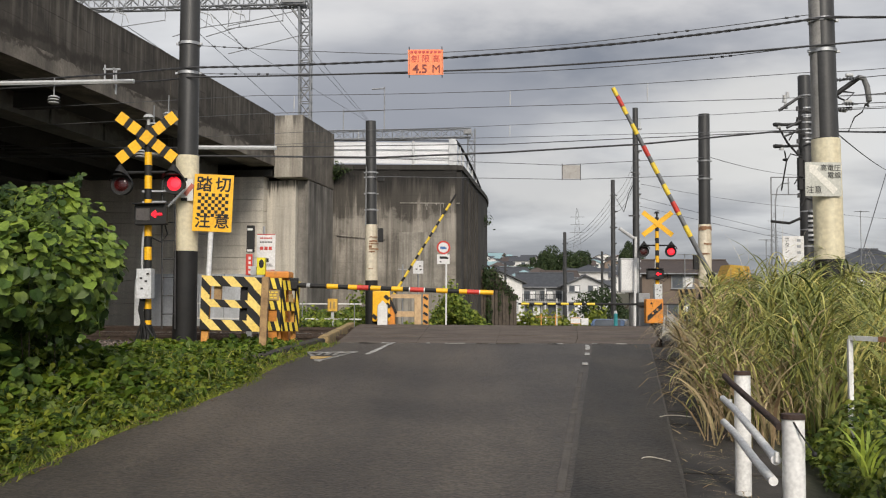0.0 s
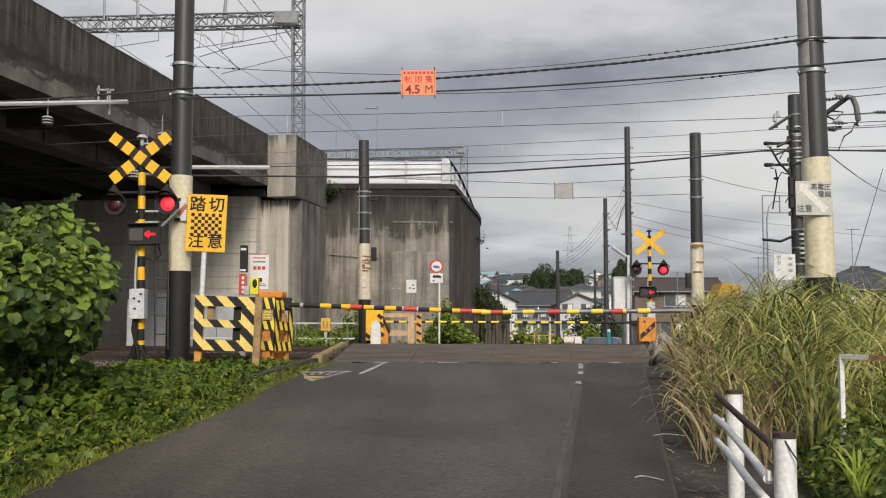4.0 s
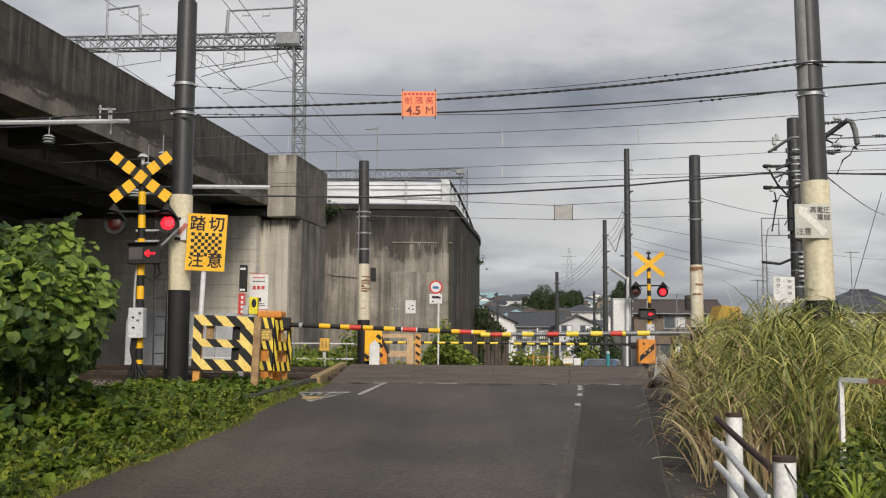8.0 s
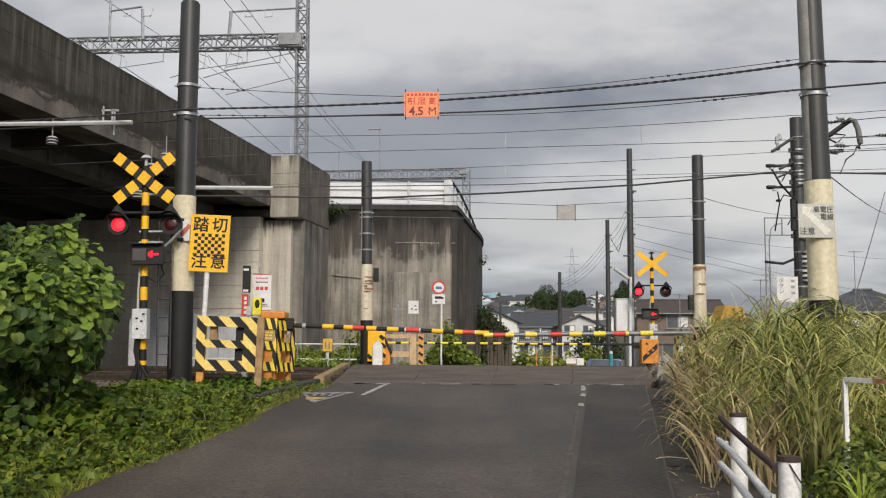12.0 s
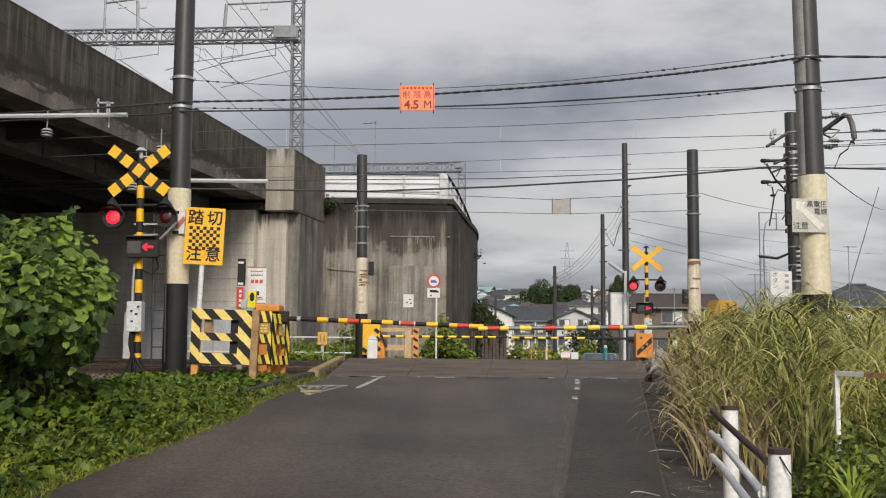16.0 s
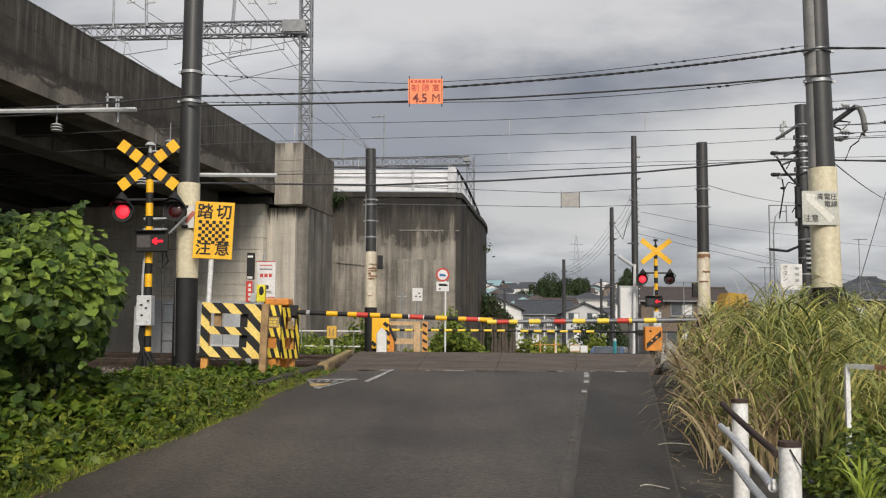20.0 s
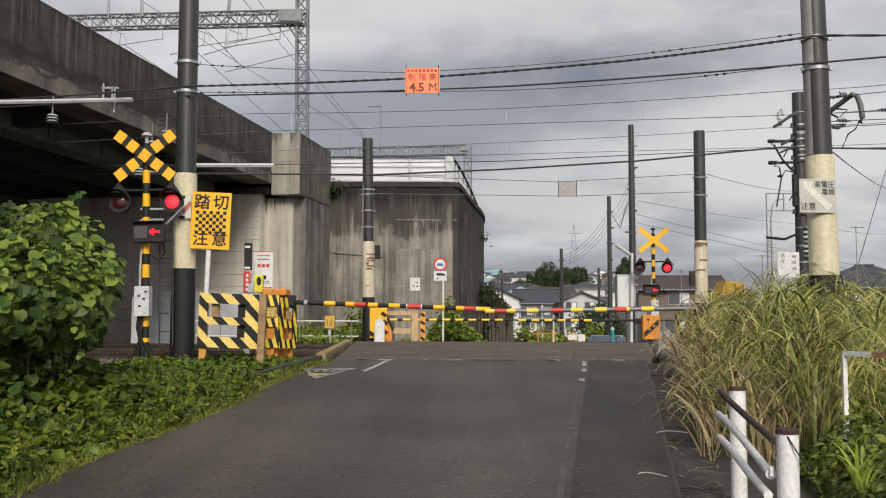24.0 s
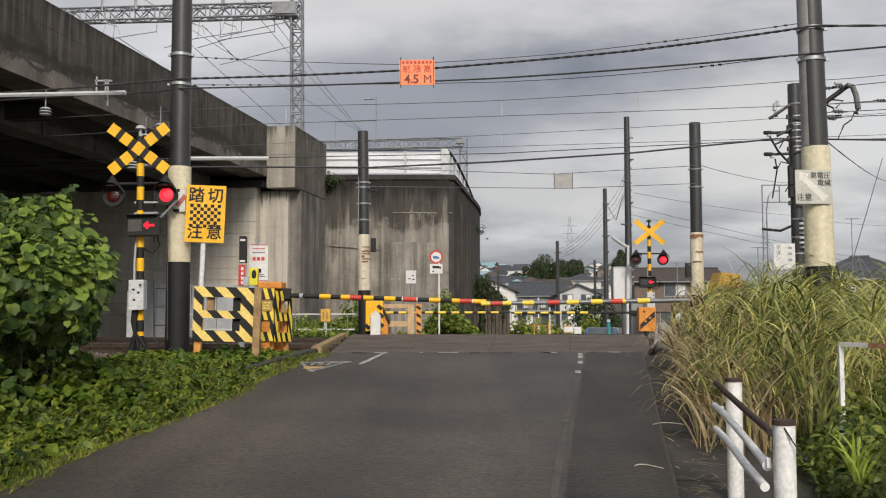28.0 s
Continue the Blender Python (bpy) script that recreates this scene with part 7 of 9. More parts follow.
for z in (6.55, 6.3, 5.85, 5.6):
    bm = B(); rod(bm, (0, 0, z), (0, 0, z + 0.04), 0.19, None, 18); part("strap", bm, M_GALV, up)
bm = B(); rod(bm, (-0.62, -0.15, 6.58), (-0.62, -0.12, 6.74), 0.015, None, 8); rod(bm, (-0.62, -0.12, 6.72), (-0.62, -0.12, 6.92), 0.06, 0.05, 12); part("insulator", bm, M_GREY, up, smooth=True)
for z in (6.12, 5.52):
    bm = B(); rod(bm, (-0.86, -0.02, z), (-0.66, -0.02, z), 0.06, 0.045, 12); ball(bm, (-0.87, -0.02, z), 0.055, u=8, v=6); part("insulator", bm, M_BLACK, up, smooth=True)
bm = B(); tube(bm, [(-1.0, 0, 3.45), (-0.5, 0, 3.4), (-0.15, 0, 3.55)], 0.04); part("bracket", bm, M_BLACK, up)
bm = B(); box(bm, (-0.22, -0.1, 4.75), (0.12, 0.15, 0.9), bevel=0.02); part("terminal_box", bm, M_BLACK, up)
hk = thing("cable_bend", "grey sheathed cable bent over a crossarm beside the pole", "cable fitting", at=pose(7.3, 17, 5.2))
bm = B(); tube(bm, [(-0.25, 0, 0.15), (0.2, 0, 0.48)], 0.045, 8); part("crossarm", bm, M_BLACK, hk)
bm = B(); tube(bm, [(0.18, 0, 0.48), (0.28, 0, 0.46), (0.34, 0, 0.3), (0.37, 0, 0.05), (0.33, 0, -0.03)], 0.05, 10); part("sheath", bm, M_SHEATH, hk, smooth=True)
bm = B(); tube(bm, [(0.3, 0, -0.02), (0.24, 0, -0.15), (0.1, 0, -0.25), (-0.02, 0, -0.52)], 0.014, 6); part("cable", bm, M_BLACK, hk)
bm = B(); tube(bm, [(-0.2, 0, 0.12), (-0.05, 0, 0.05), (0.1, 0, 0.2), (-0.1, 0, 0.22)], 0.018, 6); tube(bm, [(-0.3, 0.1, -0.08), (0.1, 0.1, -0.05)], 0.02, 6); part("jumper", bm, M_BLACK, hk)
for x, z in ((-0.12, -0.12), (-0.02, 0.03), (0.02, 0.52)):
    bm = B(); rod(bm, (x - 0.06, 0, z), (x + 0.06, 0, z), 0.03, 0.045, 10); part("insulator", bm, M_GREY, hk, smooth=True)
for z0, z1 in ((5.62, 5.75), (5.33, 5.38), (5.18, 5.2), (5.08, 5.1)):
    wire("feeder_wire", [(7.0, 17, z0), (9.0, 16.6, z1), (16, 15, z1 + 0.1)], 0.008, M_WIRE, "thin feeder wire beside the pole")
for x, z in ((7.1, 5.626), (7.32, 5.64), (8.0, 5.355), (7.3, 5.183), (7.2, 5.082)):
    si = thing("strain_insulator", "small grey ribbed strain insulator on a feeder wire", "insulator", at=pose(x, 17.0 - 0.2 * (x - 7), z), group="strain insulators")
    bm = B(); rod(bm, (-0.14, 0, 0), (0.14, 0, 0), 0.014, None, 6); part("rod", bm, M_IRON, si)
    for k in range(3):
        bm = B(); rod(bm, (-0.07 + 0.055 * k, 0, 0), (-0.045 + 0.055 * k, 0, 0), 0.036, 0.024, 12); part("shed", bm, M_GALVD, si, smooth=True)
lf = thing("platform_frame", "grey pipe frame with a curved lamp pipe", "frame", at=pose(10.38, 30, 0.3))
bm = B()
for x in (0.0, 0.13):
    tube(bm, [(x, 0, 0), (x, 0, 5.3 if x == 0 else 4.6)], 0.02, 6)
tube(bm, [(0, 0, 5.3), (1.0, 0, 5.3)], 0.02, 6); tube(bm, [(0, 0, 4.75), (1.0, 0, 4.75)], 0.02, 6); tube(bm, [(0.95, 0, 5.3), (0.95, 0, 3.0)], 0.02, 6); tube(bm, [(0.55, 0, 5.3), (0.55, 0, 4.75)], 0.02, 6)
part("frame", bm, M_DGALV, lf)
bm = B(); tube(bm, [(0.13, 0, 4.5), (0.2, 0, 4.95), (0.35, 0, 5.1), (0.58, 0, 5.12)], 0.02, 6); part("lamp_pipe", bm, M_DGALV, lf)
bsn = thing("notice_board", "white notice board with vertical katakana print", "notice board", at=pose(8.1, 22, 0.6))
bm = B(); box(bm, (0, 0, 2.26), (0.5, 0.012, 0.6)); bp_ = part("plate", bm, M_WHITE, bsn)
bm = B(); rod(bm, (0, 0.03, 0), (0, 0.03, 2.5), 0.03, None, 8); part("post", bm, M_GALV, bsn)
letters("ボ\nタ\nン", 0.13, M_POLE, bp_, pose(-0.14, -0.008, 2.34))
for k in range(3):
    bm = B(); box(bm, (0.13, -0.008, 2.46 - 0.14 * k), (0.09, 0.005, 0.06)); part("text_bar", bm, M_DGALV, bp_)
for x, y, z0, z1, r, lb in ((9.14, 45, -0.6, 10.9, 0.19, "tall grey service pole beyond the crossing"), (10.73, 60, -1.8, 9.4, 0.18, "grey service pole beyond the crossing"), (8.95, 70, -2.8, 6.8, 0.17, "slim service pole among houses"), (14.2, 85, -3, 6.2, 0.15, "slim service pole among houses"), (6.2, 95, -3.2, 5.6, 0.15, "slim service pole among houses"), (13.5, 60, -2, 5.0, 0.12, "slim service pole among houses")):
    ob = thing("service_pole", lb, "utility pole", at=pose(x, y, z0), group="poles beyond the crossing")
    bm = B(); rod(bm, (0, 0, 0), (0, 0, z1 - z0), r, r * 0.7, 12); part("shaft", bm, M_POLE, ob, smooth=True)
    h = z1 - z0
    for k in range(5):
        bm = B(); box(bm, (random.uniform(-0.1, 0.1), -0.1, h * 0.55 + h * 0.09 * k), (random.uniform(0.3, 0.55), 0.08, 0.06)); part("crossarm", bm, M_IRON, ob)
    if y < 66:
        for k in range(18):
            bm = B(); rod(bm, (r * 0.9, -0.05, h * 0.3 + k * h * 0.03), (r * 0.9, -0.05, h * 0.3 + k * h * 0.03 + 0.08), 0.04, None, 6)
            part("cable_tie", bm, M_GREY, ob)


# ---- the town beyond the crossing ----
def house(x, y, w, d, h, rz, wall, roof, label, z=None, kind="gable", rise=None, wins=None, windows=2, storeys=2):
    """A house on its base: body, roof (gable to the front, ridge along the front, hip), gables, windows on the front (centre, height, width, height)."""
    z0 = rp(y) - 0.3 if z is None else z
    ob = thing("house", label, "house", at=pose(x, y, z0, 0, 0, rz), group="houses beyond the crossing")
    bm = B(); box(bm, (0, 0, h / 2), (w, d, h)); part("body", bm, wall, ob)
    o, t = 0.5, 0.16
    rise = rise or (min(w, d) * 0.27)
    bm = B()
    if kind == "hip":
        r = d / 2 + o
        k = max(0.2, w / 2 - d / 2)
        vs = [bm.verts.new(p) for p in [(-w / 2 - o, -r, h), (w / 2 + o, -r, h), (w / 2 + o, r, h), (-w / 2 - o, r, h), (-k, 0, h + rise), (k, 0, h + rise)]]
        for f in ((0, 1, 5, 4), (1, 2, 5), (2, 3, 4, 5), (3, 0, 4), (3, 2, 1, 0)):
            bm.faces.new([vs[i] for i in f])
        ends = [(-k, 0, h + rise), (k, 0, h + rise)]
    elif kind == "gable":
        prism(bm, [(-w / 2 - o, -d / 2 - o, h - 0.15), (0, -d / 2 - o, h + rise), (w / 2 + o, -d / 2 - o, h - 0.15), (w / 2 + o, -d / 2 - o, h - 0.15 + t), (0, -d / 2 - o, h + rise + t), (-w / 2 - o, -d / 2 - o, h - 0.15 + t)], (0, d + 2 * o, 0))
        g = B(); prism(g, [(-w / 2, -d / 2 + 0.005, h), (w / 2, -d / 2 + 0.005, h), (0, -d / 2 + 0.005, h + rise - 0.04)], (0, d - 0.01, 0)); part("gable", g, wall, ob)
        ends = [(0, -d / 2 - o, h + rise + t), (0, d / 2 + o, h + rise + t)]
    else:
        prism(bm, [(-w / 2 - o, -d / 2 - o, h - 0.15), (-w / 2 - o, 0, h + rise), (-w / 2 - o, d / 2 + o, h - 0.15), (-w / 2 - o, d / 2 + o, h - 0.15 + t), (-w / 2 - o, 0, h + rise + t), (-w / 2 - o, -d / 2 - o, h - 0.15 + t)], (w + 2 * o, 0, 0))
        g = B(); prism(g, [(-w / 2 + 0.005, -d / 2, h), (-w / 2 + 0.005, d / 2, h), (-w / 2 + 0.005, 0, h + rise - 0.04)], (w - 0.01, 0, 0)); part("gable", g, wall, ob)
        ends = [(-w / 2 - o, 0, h + rise + t), (w / 2 + o, 0, h + rise + t)]
    part("roof", bm, roof, ob)
    if y < 300:
        bm = B(); tube(bm, ends, 0.11, 6); part("ridge_cap", bm, roof, ob)
        bm = B(); rod(bm, (-w / 2 - o, -d / 2 - o - 0.05, h - 0.08), (w / 2 + o, -d / 2 - o - 0.05, h - 0.08), 0.06, None, 6)
        if kind != "gable":
            part("gutter", bm, M_DGALV, ob)
    if wins is None:
        wins = [((k + 0.5) * w / windows - w / 2 + random.uniform(-0.2, 0.2), (s + 0.55) * h / storeys, random.choice((0.8, 1.2, 1.6)), 1.05) for s in range(storeys) for k in range(windows)]
    for wx, wz, ww, wh in wins:
        bm = B(); box(bm, (wx, -d / 2 - 0.01, wz), (ww + 0.16, 0.08, wh + 0.16)); fr = part("window", bm, M_DGALV, ob)
        bm = B(); box(bm, (wx, -d / 2 - 0.035, wz), (ww, 0.05, wh)); part("pane", bm, M_WINDOW, fr)
        if y < 300:
            bm = B(); box(bm, (wx + ww * 0.25, -d / 2 - 0.045, wz), (ww * 0.44, 0.05, wh * 0.9)); part("curtained_pane", bm, M_WHITEC, fr)
            bm = B(); box(bm, (wx, -d / 2 - 0.05, wz), (0.06, 0.06, wh)); part("mullion", bm, M_DGALV, fr)
            bm = B(); box(bm, (wx, -d / 2 - 0.08, wz - wh / 2 - 0.09), (ww + 0.3, 0.16, 0.06)); part("sill", bm, M_DGALV, fr)
    return ob


main = house(18.4, 125, 5.6, 6, 5.5, -4, M_PLASTERL, M_ROOF, "pale two-storey house with a dark tiled gable roof", z=-1.7, rise=1.25, wins=[(-1.35, 5.1, 1.3, 0.75), (1.0, 5.1, 1.2, 0.75), (-1.35, 2.8, 1.5, 1.1)])
wing = house(13.6, 128, 6.8, 4.6, 5.4, -4, M_PLASTERG, M_ROOF, "house wing with a long dark slate roof and a shaded porch", z=-1.7, kind="ridge", rise=1.75, wins=[(-2.0, 4.3, 1.5, 1.1), (0.2, 4.3, 1.7, 1.1), (2.2, 4.3, 1.5, 1.1), (-1.6, 2.2, 2.0, 1.6), (1.4, 2.2, 2.0, 1.6)])
bm = B(); box(bm, (0, -2.9, 3.4), (6.0, 1.1, 0.14)); balc = part("balcony", bm, M_PLASTERG, wing)
for k in range(25):
    bm = B(); box(bm, (-2.95 + k * 0.246, -3.42, 3.9), (0.06, 0.05, 0.95)); part("balcony_bar", bm, M_BLACK, balc)
bm = B(); box(bm, (0, -3.42, 4.4), (6.0, 0.07, 0.07)); part("balcony_rail", bm, M_BLACK, balc)
for x in (-2.9, 0, 2.9):
    bm = B(); box(bm, (x, -3.35, 2.6), (0.14, 0.14, 5.2)); part("porch_post", bm, M_PLASTER, wing)
house(5.65, 103, 5.0, 7, 5.7, 2, M_PLASTER, M_ROOF, "narrow pale house end beside ivy", z=-2.0, rise=1.2, wins=[(1.7, 3.0, 0.6, 1.2)])
house(26.4, 173, 6.4, 6, 6.6, -3, M_PLASTER, M_ROOF, "pale house with a dark hipped roof", z=0.6, kind="hip", rise=1.3, wins=[(-1.4, 4.6, 1.4, 0.9), (1.6, 4.6, 1.2, 0.9)])
house(16.3, 193, 6.6, 6, 5.2, 6, M_PLASTER, M_ROOFT, "house with a pale teal sheet roof", z=1.4, kind="hip", rise=1.5)
house(9.9, 176, 7.0, 5, 4.6, 14, M_PLASTER, M_ROOFT, "house with a pale teal sheet roof behind the gable", z=0.4, kind="ridge", rise=1.4)
house(19.8, 163, 5.4, 5, 5.8, 5, M_PLASTERB, M_ROOFB, "house with a red-brown tiled roof", z=0.1, kind="ridge", rise=1.0)
house(22.4, 140, 3.6, 4, 5.4, -4, M_PLASTERG, M_ROOF, "low house with a dark roof behind the gable", z=-1.7, kind="ridge", rise=1.0)
house(20.5, 83, 7.2, 6, 5.5, -3, M_PLASTERB, M_ROOFB, "brown sided house with a low brown roof", z=-1.35, kind="ridge", rise=1.05, wins=[(-0.2, 4.75, 1.75, 1.0), (2.4, 4.75, 1.2, 0.9), (-0.6, 2.2, 1.7, 1.2)])
house(26.0, 88, 5.0, 6, 5.3, -8, M_PLASTERB, M_ROOF, "brown house with a dark roof behind grass", z=-1.4, kind="hip", rise=1.2)
house(28.2, 63, 6.2, 5, 4.6, -6, M_PLASTERB, M_ROOF, "house with a dark grey ridged tile roof behind grass", z=-0.9, kind="hip", rise=1.5)
house(35.5, 66, 6.5, 5, 4.4, -6, M_PLASTERB, M_ROOF, "house with a dark grey tile roof behind grass", z=-0.9, kind="hip", rise=1.4)
for x, y, h, rf in ((37.7, 240, 5.2, M_ROOF), (15.0, 215, 5.4, M_ROOF), (22.5, 228, 5.6, M_ROOFB), (42.0, 255, 5.4, M_ROOFB), (31.0, 214, 5.2, M_ROOF), (12.0, 250, 5.6, M_ROOFT), (47.5, 282, 5.6, M_ROOF), (20.0, 285, 6.0, M_ROOF), (53, 300, 5.4, M_ROOFB)):
    house(x, y, 7.5, 7, h, (x * 37) % 40 - 20, M_PLASTER, rf, "two-storey house among the distant roofs", kind="hip" if rf is M_ROOFB else "ridge", windows=3)
rng = random.Random(7)
for k in range(60):
    yy = rng.uniform(330, 660)
    xx = yy * rng.uniform(0.03, 0.21)
    house(xx, yy, rng.uniform(6, 9), rng.uniform(6, 8), rng.uniform(3.8, 5.6), rng.uniform(-25, 25), rng.choice((M_PLASTER, M_PLASTER, M_PLASTERB)), rng.choice((M_ROOF, M_ROOFB, M_ROOFT, M_ROOF)), "small distant house on the hillside", kind=rng.choice(("hip", "ridge", "gable")))


# ---- leaves, grass and trees ----
LEAF_V = np.array([(0, 0.06, 0), (0.3, 0.0, 0.02), (0.5, 0.28, 0.05), (0.42, 0.64, 0.02), (0.18, 0.88, -0.04), (0, 1.0, -0.1), (-0.18, 0.88, -0.04), (-0.42, 0.64, 0.02), (-0.5, 0.28, 0.05), (-0.3, 0.0, 0.02), (0, 0.45, -0.04)])
LEAF_F = np.array([(k, (k + 1) % 10, 10) for k in range(10)])
SLIM_V = np.array([(0, 0, 0), (0.2, 0.4, 0.04), (0, 1.0, -0.12), (-0.2, 0.4, 0.04)])
OVATE_V = np.array([(0, 0, 0), (0.24, 0.3, 0.05), (0.2, 0.62, 0.02), (0, 1.0, -0.14), (-0.2, 0.62, 0.02), (-0.24, 0.3, 0.05)])
OVATE_F = np.array([(0, 1, 5), (1, 2, 5), (2, 4, 5), (2, 3, 4)])
SLIM_F = np.array([(0, 1, 3), (1, 2, 3)])


def leaf_mesh(name, P, Nn, S, m, rg, V=LEAF_V, F=LEAF_F):
    """One joined mesh of leaves at P, facing Nn, of sizes S."""
    n = len(P)
    Nn = Nn / np.linalg.norm(Nn, axis=1, keepdims=True)
    t = rg.normal(0, 0.7, size=(n, 3)); t[:, 2] -= 0.8
    t -= Nn * (t * Nn).sum(1, keepdims=True)
    t /= np.linalg.norm(t, axis=1, keepdims=True)
    b = np.cross(t, Nn)
    W = (V[None, :, 0, None] * b[:, None] + V[None, :, 1, None] * t[:, None] + V[None, :, 2, None] * Nn[:, None]) * S[:, None, None] + P[:, None]
    FF = F[None] + (np.arange(n) * len(V))[:, None, None]
    return raw_mesh(name, W.reshape(-1, 3), FF.reshape(-1, F.shape[1]), m)


def ellipsoids(rg, n, blobs, depth=0.25):
    """Points on the skins of a heap of ellipsoids, with their normals, none deep inside another."""
    P, Q2 = [], []
    w = np.array([b[3] * b[4] + b[4] * b[5] for b in blobs]); w = w / w.sum()
    for i, b in enumerate(blobs):
        k = int(n * w[i])
        d = rg.normal(size=(k, 3)); d /= np.linalg.norm(d, axis=1, keepdims=True)
        lump = np.array([1 + 0.2 * noise.noise(Vector(v) * 2.6 + Vector((i * 7.0, 0, 0))) + 0.14 * noise.noise(Vector(v) * 6 + Vector((0, i * 3.0, 0))) for v in d])
        r = (1 - depth * rg.random(k) ** 2) * lump
        p = np.array(b[:3]) + d * np.array(b[3:]) * r[:, None]
        keep = np.ones(k, bool)
        for j, c in enumerate(blobs):
            if j != i:
                keep &= (((p - np.array(c[:3])) / np.array(c[3:])) ** 2).sum(1) > 0.72
        P.append(p[keep]); Q2.append((d / np.array(b[3:]))[keep])
    P, Q2 = np.concatenate(P), np.concatenate(Q2)
    return P, Q2 / np.linalg.norm(Q2, axis=1, keepdims=True)


def kudzu():
    rg = np.random.default_rng(3)
    blobs = [(-4.75, 9.3, 1.78, 1.6, 1.6, 0.66), (-5.75, 8.2, 1.35, 1.6, 1.7, 0.62), (-5.6, 11.2, 1.25, 1.75, 1.5, 0.85), (-4.25, 9.0, 1.86, 1.08, 1.2, 0.58), (-4.5, 7.7, 0.72, 0.85, 1.0, 0.55), (-6.6, 9.8, 1.1, 1.5, 2.0, 0.95), (-4.3, 9.7, 1.85, 1.0, 1.1, 0.72), (-3.95, 9.55, 2.1, 0.62, 0.75, 0.58), (-3.72, 9.0, 1.85, 0.46, 0.55, 0.5), (-5.05, 9.95, 0.8, 1.35, 1.05, 0.8), (-4.5, 10.0, 0.8, 0.75, 0.7, 0.8), (-5.1, 8.7, 0.95, 0.75, 0.9, 0.55), (-4.55, 9.45, 0.75, 0.75, 0.75, 0.62), (-4.5, 8.6, 0.85, 0.85, 0.8, 0.5), (-3.72, 9.4, 2.62, 0.08, 0.1, 0.14), (-4.6, 8.3, 0.8, 0.8, 0.75, 0.55)]
    P, Nn = ellipsoids(rg, 33000, blobs, 0.34)
    gzv = np.array([gz(x, y) for x, y, z in P])
    ok = (P[:, 2] > gzv) & (P[:, 0] / P[:, 1] < -0.326 - 0.045 * np.clip(2.15 - P[:, 2], 0, 1.4))
    P, Nn = P[ok], Nn[ok]
    keep = rg.random(len(P)) < np.clip(0.75 + 0.25 * (P[:, 2] - 1.2) / 0.7, 0.75, 1)
    P, Nn = P[keep], Nn[keep]
    low = np.clip((2.25 - P[:, 2]) / 0.9, 0, 1)[:, None]
    Nn = Nn * (0.85 - 0.3 * low) + np.array((0.02, -0.35, 0.38)) + low * np.array((0, 0.1, 0.1)) + rg.normal(0, 0.3, P.shape)
    S = 0.064 + 0.088 * rg.random(len(P)) ** 1.4
    ob = thing("kudzu_thicket", "dense heap of broad green kudzu leaves beside the lane", "climbing plant")
    # share of leaves in the paler tone grows upward: painted toplight
    lit_top = rg.random(len(P)) < 0.03 + 0.85 * np.clip((P[:, 2] - 1.6) / 0.5, 0, 1)
    for nm, pick, m in (("foliage", ~lit_top, M_LEAF), ("young_leaves", lit_top, M_LEAFY)):
        part_ = part(nm, leaf_mesh(nm, P[pick], Nn[pick], S[pick] * (1.0 if m is M_LEAF else 0.9), m, rg), m, ob, "paler top leaves, skylight put into their colour" if m is M_LEAFY else "")
        tagged(part_, "paler top leaves, skylight put into their colour" if m is M_LEAFY else "", kind="stuff")
    # dark twigs and stems inside
    bm = B()
    for b in blobs:
        for k in range(4):
            a = rg.uniform(0, math.tau)
            e = Vector((b[0] + math.cos(a) * b[3] * 0.8, b[1] + math.sin(a) * b[4] * 0.8, b[2] + rg.uniform(0, 0.7) * b[5]))
            s = Vector((b[0] + rg.uniform(-0.5, 0.5), b[1] + rg.uniform(-0.5, 0.5), gz(b[0], b[1])))
            mid = s.lerp(e, 0.5) + Vector((0, 0, 0.3))
            if max(s.x / s.y, e.x / e.y) > -0.4:
                continue
            tube(bm, [s, mid, e], [0.006, 0.005, 0.003], 5)
    part("stem", bm, M_BARK, ob)
    # young tendrils standing out of the top
    for k in range(11):
        x, y = -3.95 + rg.uniform(-0.35, 0.3), 9.1 + rg.uniform(-0.3, 0.3)
        z = 2.4 - 0.35 * max(0, x + 4.2) ** 2
        if k == 0:
            x, y, z = -3.72, 9.35, 2.64
        bm = B()
        pts = [Vector((x, y, z))]
        d = Vector((rg.uniform(-0.2, 0.4), rg.uniform(-0.2, 0.2), 1))
        for j in range(9):
            d += Vector((rg.normal() * 0.3, rg.normal() * 0.2, -0.12))
            pts.append(pts[-1] + d.normalized() * (0.055 if k > 2 else 0.062))
        tube(bm, pts, 0.006, 5)
        tn = part("tendril", bm, M_SHORT, ob)
        LP = np.array([p + Vector(rg.normal(0, 0.03, 3)) for p in pts[1:] for _ in range(2)])
        part("tendril_leaves", leaf_mesh("tendril_leaves", LP, rg.normal(0, 0.4, LP.shape) + np.array((0, -0.5, 0.6)), rg.uniform(0.045, 0.095, len(LP)), M_LEAF, rg), M_LEAF, tn)
    # vines hanging down the side
    for k in range(12):
        x, y, z = -3.5 + rg.uniform(-0.8, 0.15), 8.9 + rg.uniform(-0.5, 0.5), 2.15 + rg.uniform(-0.35, 0.3)
        bm = B()
        pts = [Vector((x, y, z))]
        d = Vector((rg.uniform(0.1, 0.5), rg.uniform(-0.9, -0.3), 0.3))
        for j in range(11):
            d += Vector((rg.normal() * 0.12, rg.normal() * 0.12, -0.32))
            pts.append(pts[-1] + d.normalized() * 0.1)
        tube(bm, pts, 0.0038, 5)
        tn = part("hanging_vine", bm, M_LEAF, ob)
        LP = np.array([p + Vector(rg.normal(0, 0.05, 3)) for p in pts[1:] for _ in range(3)])
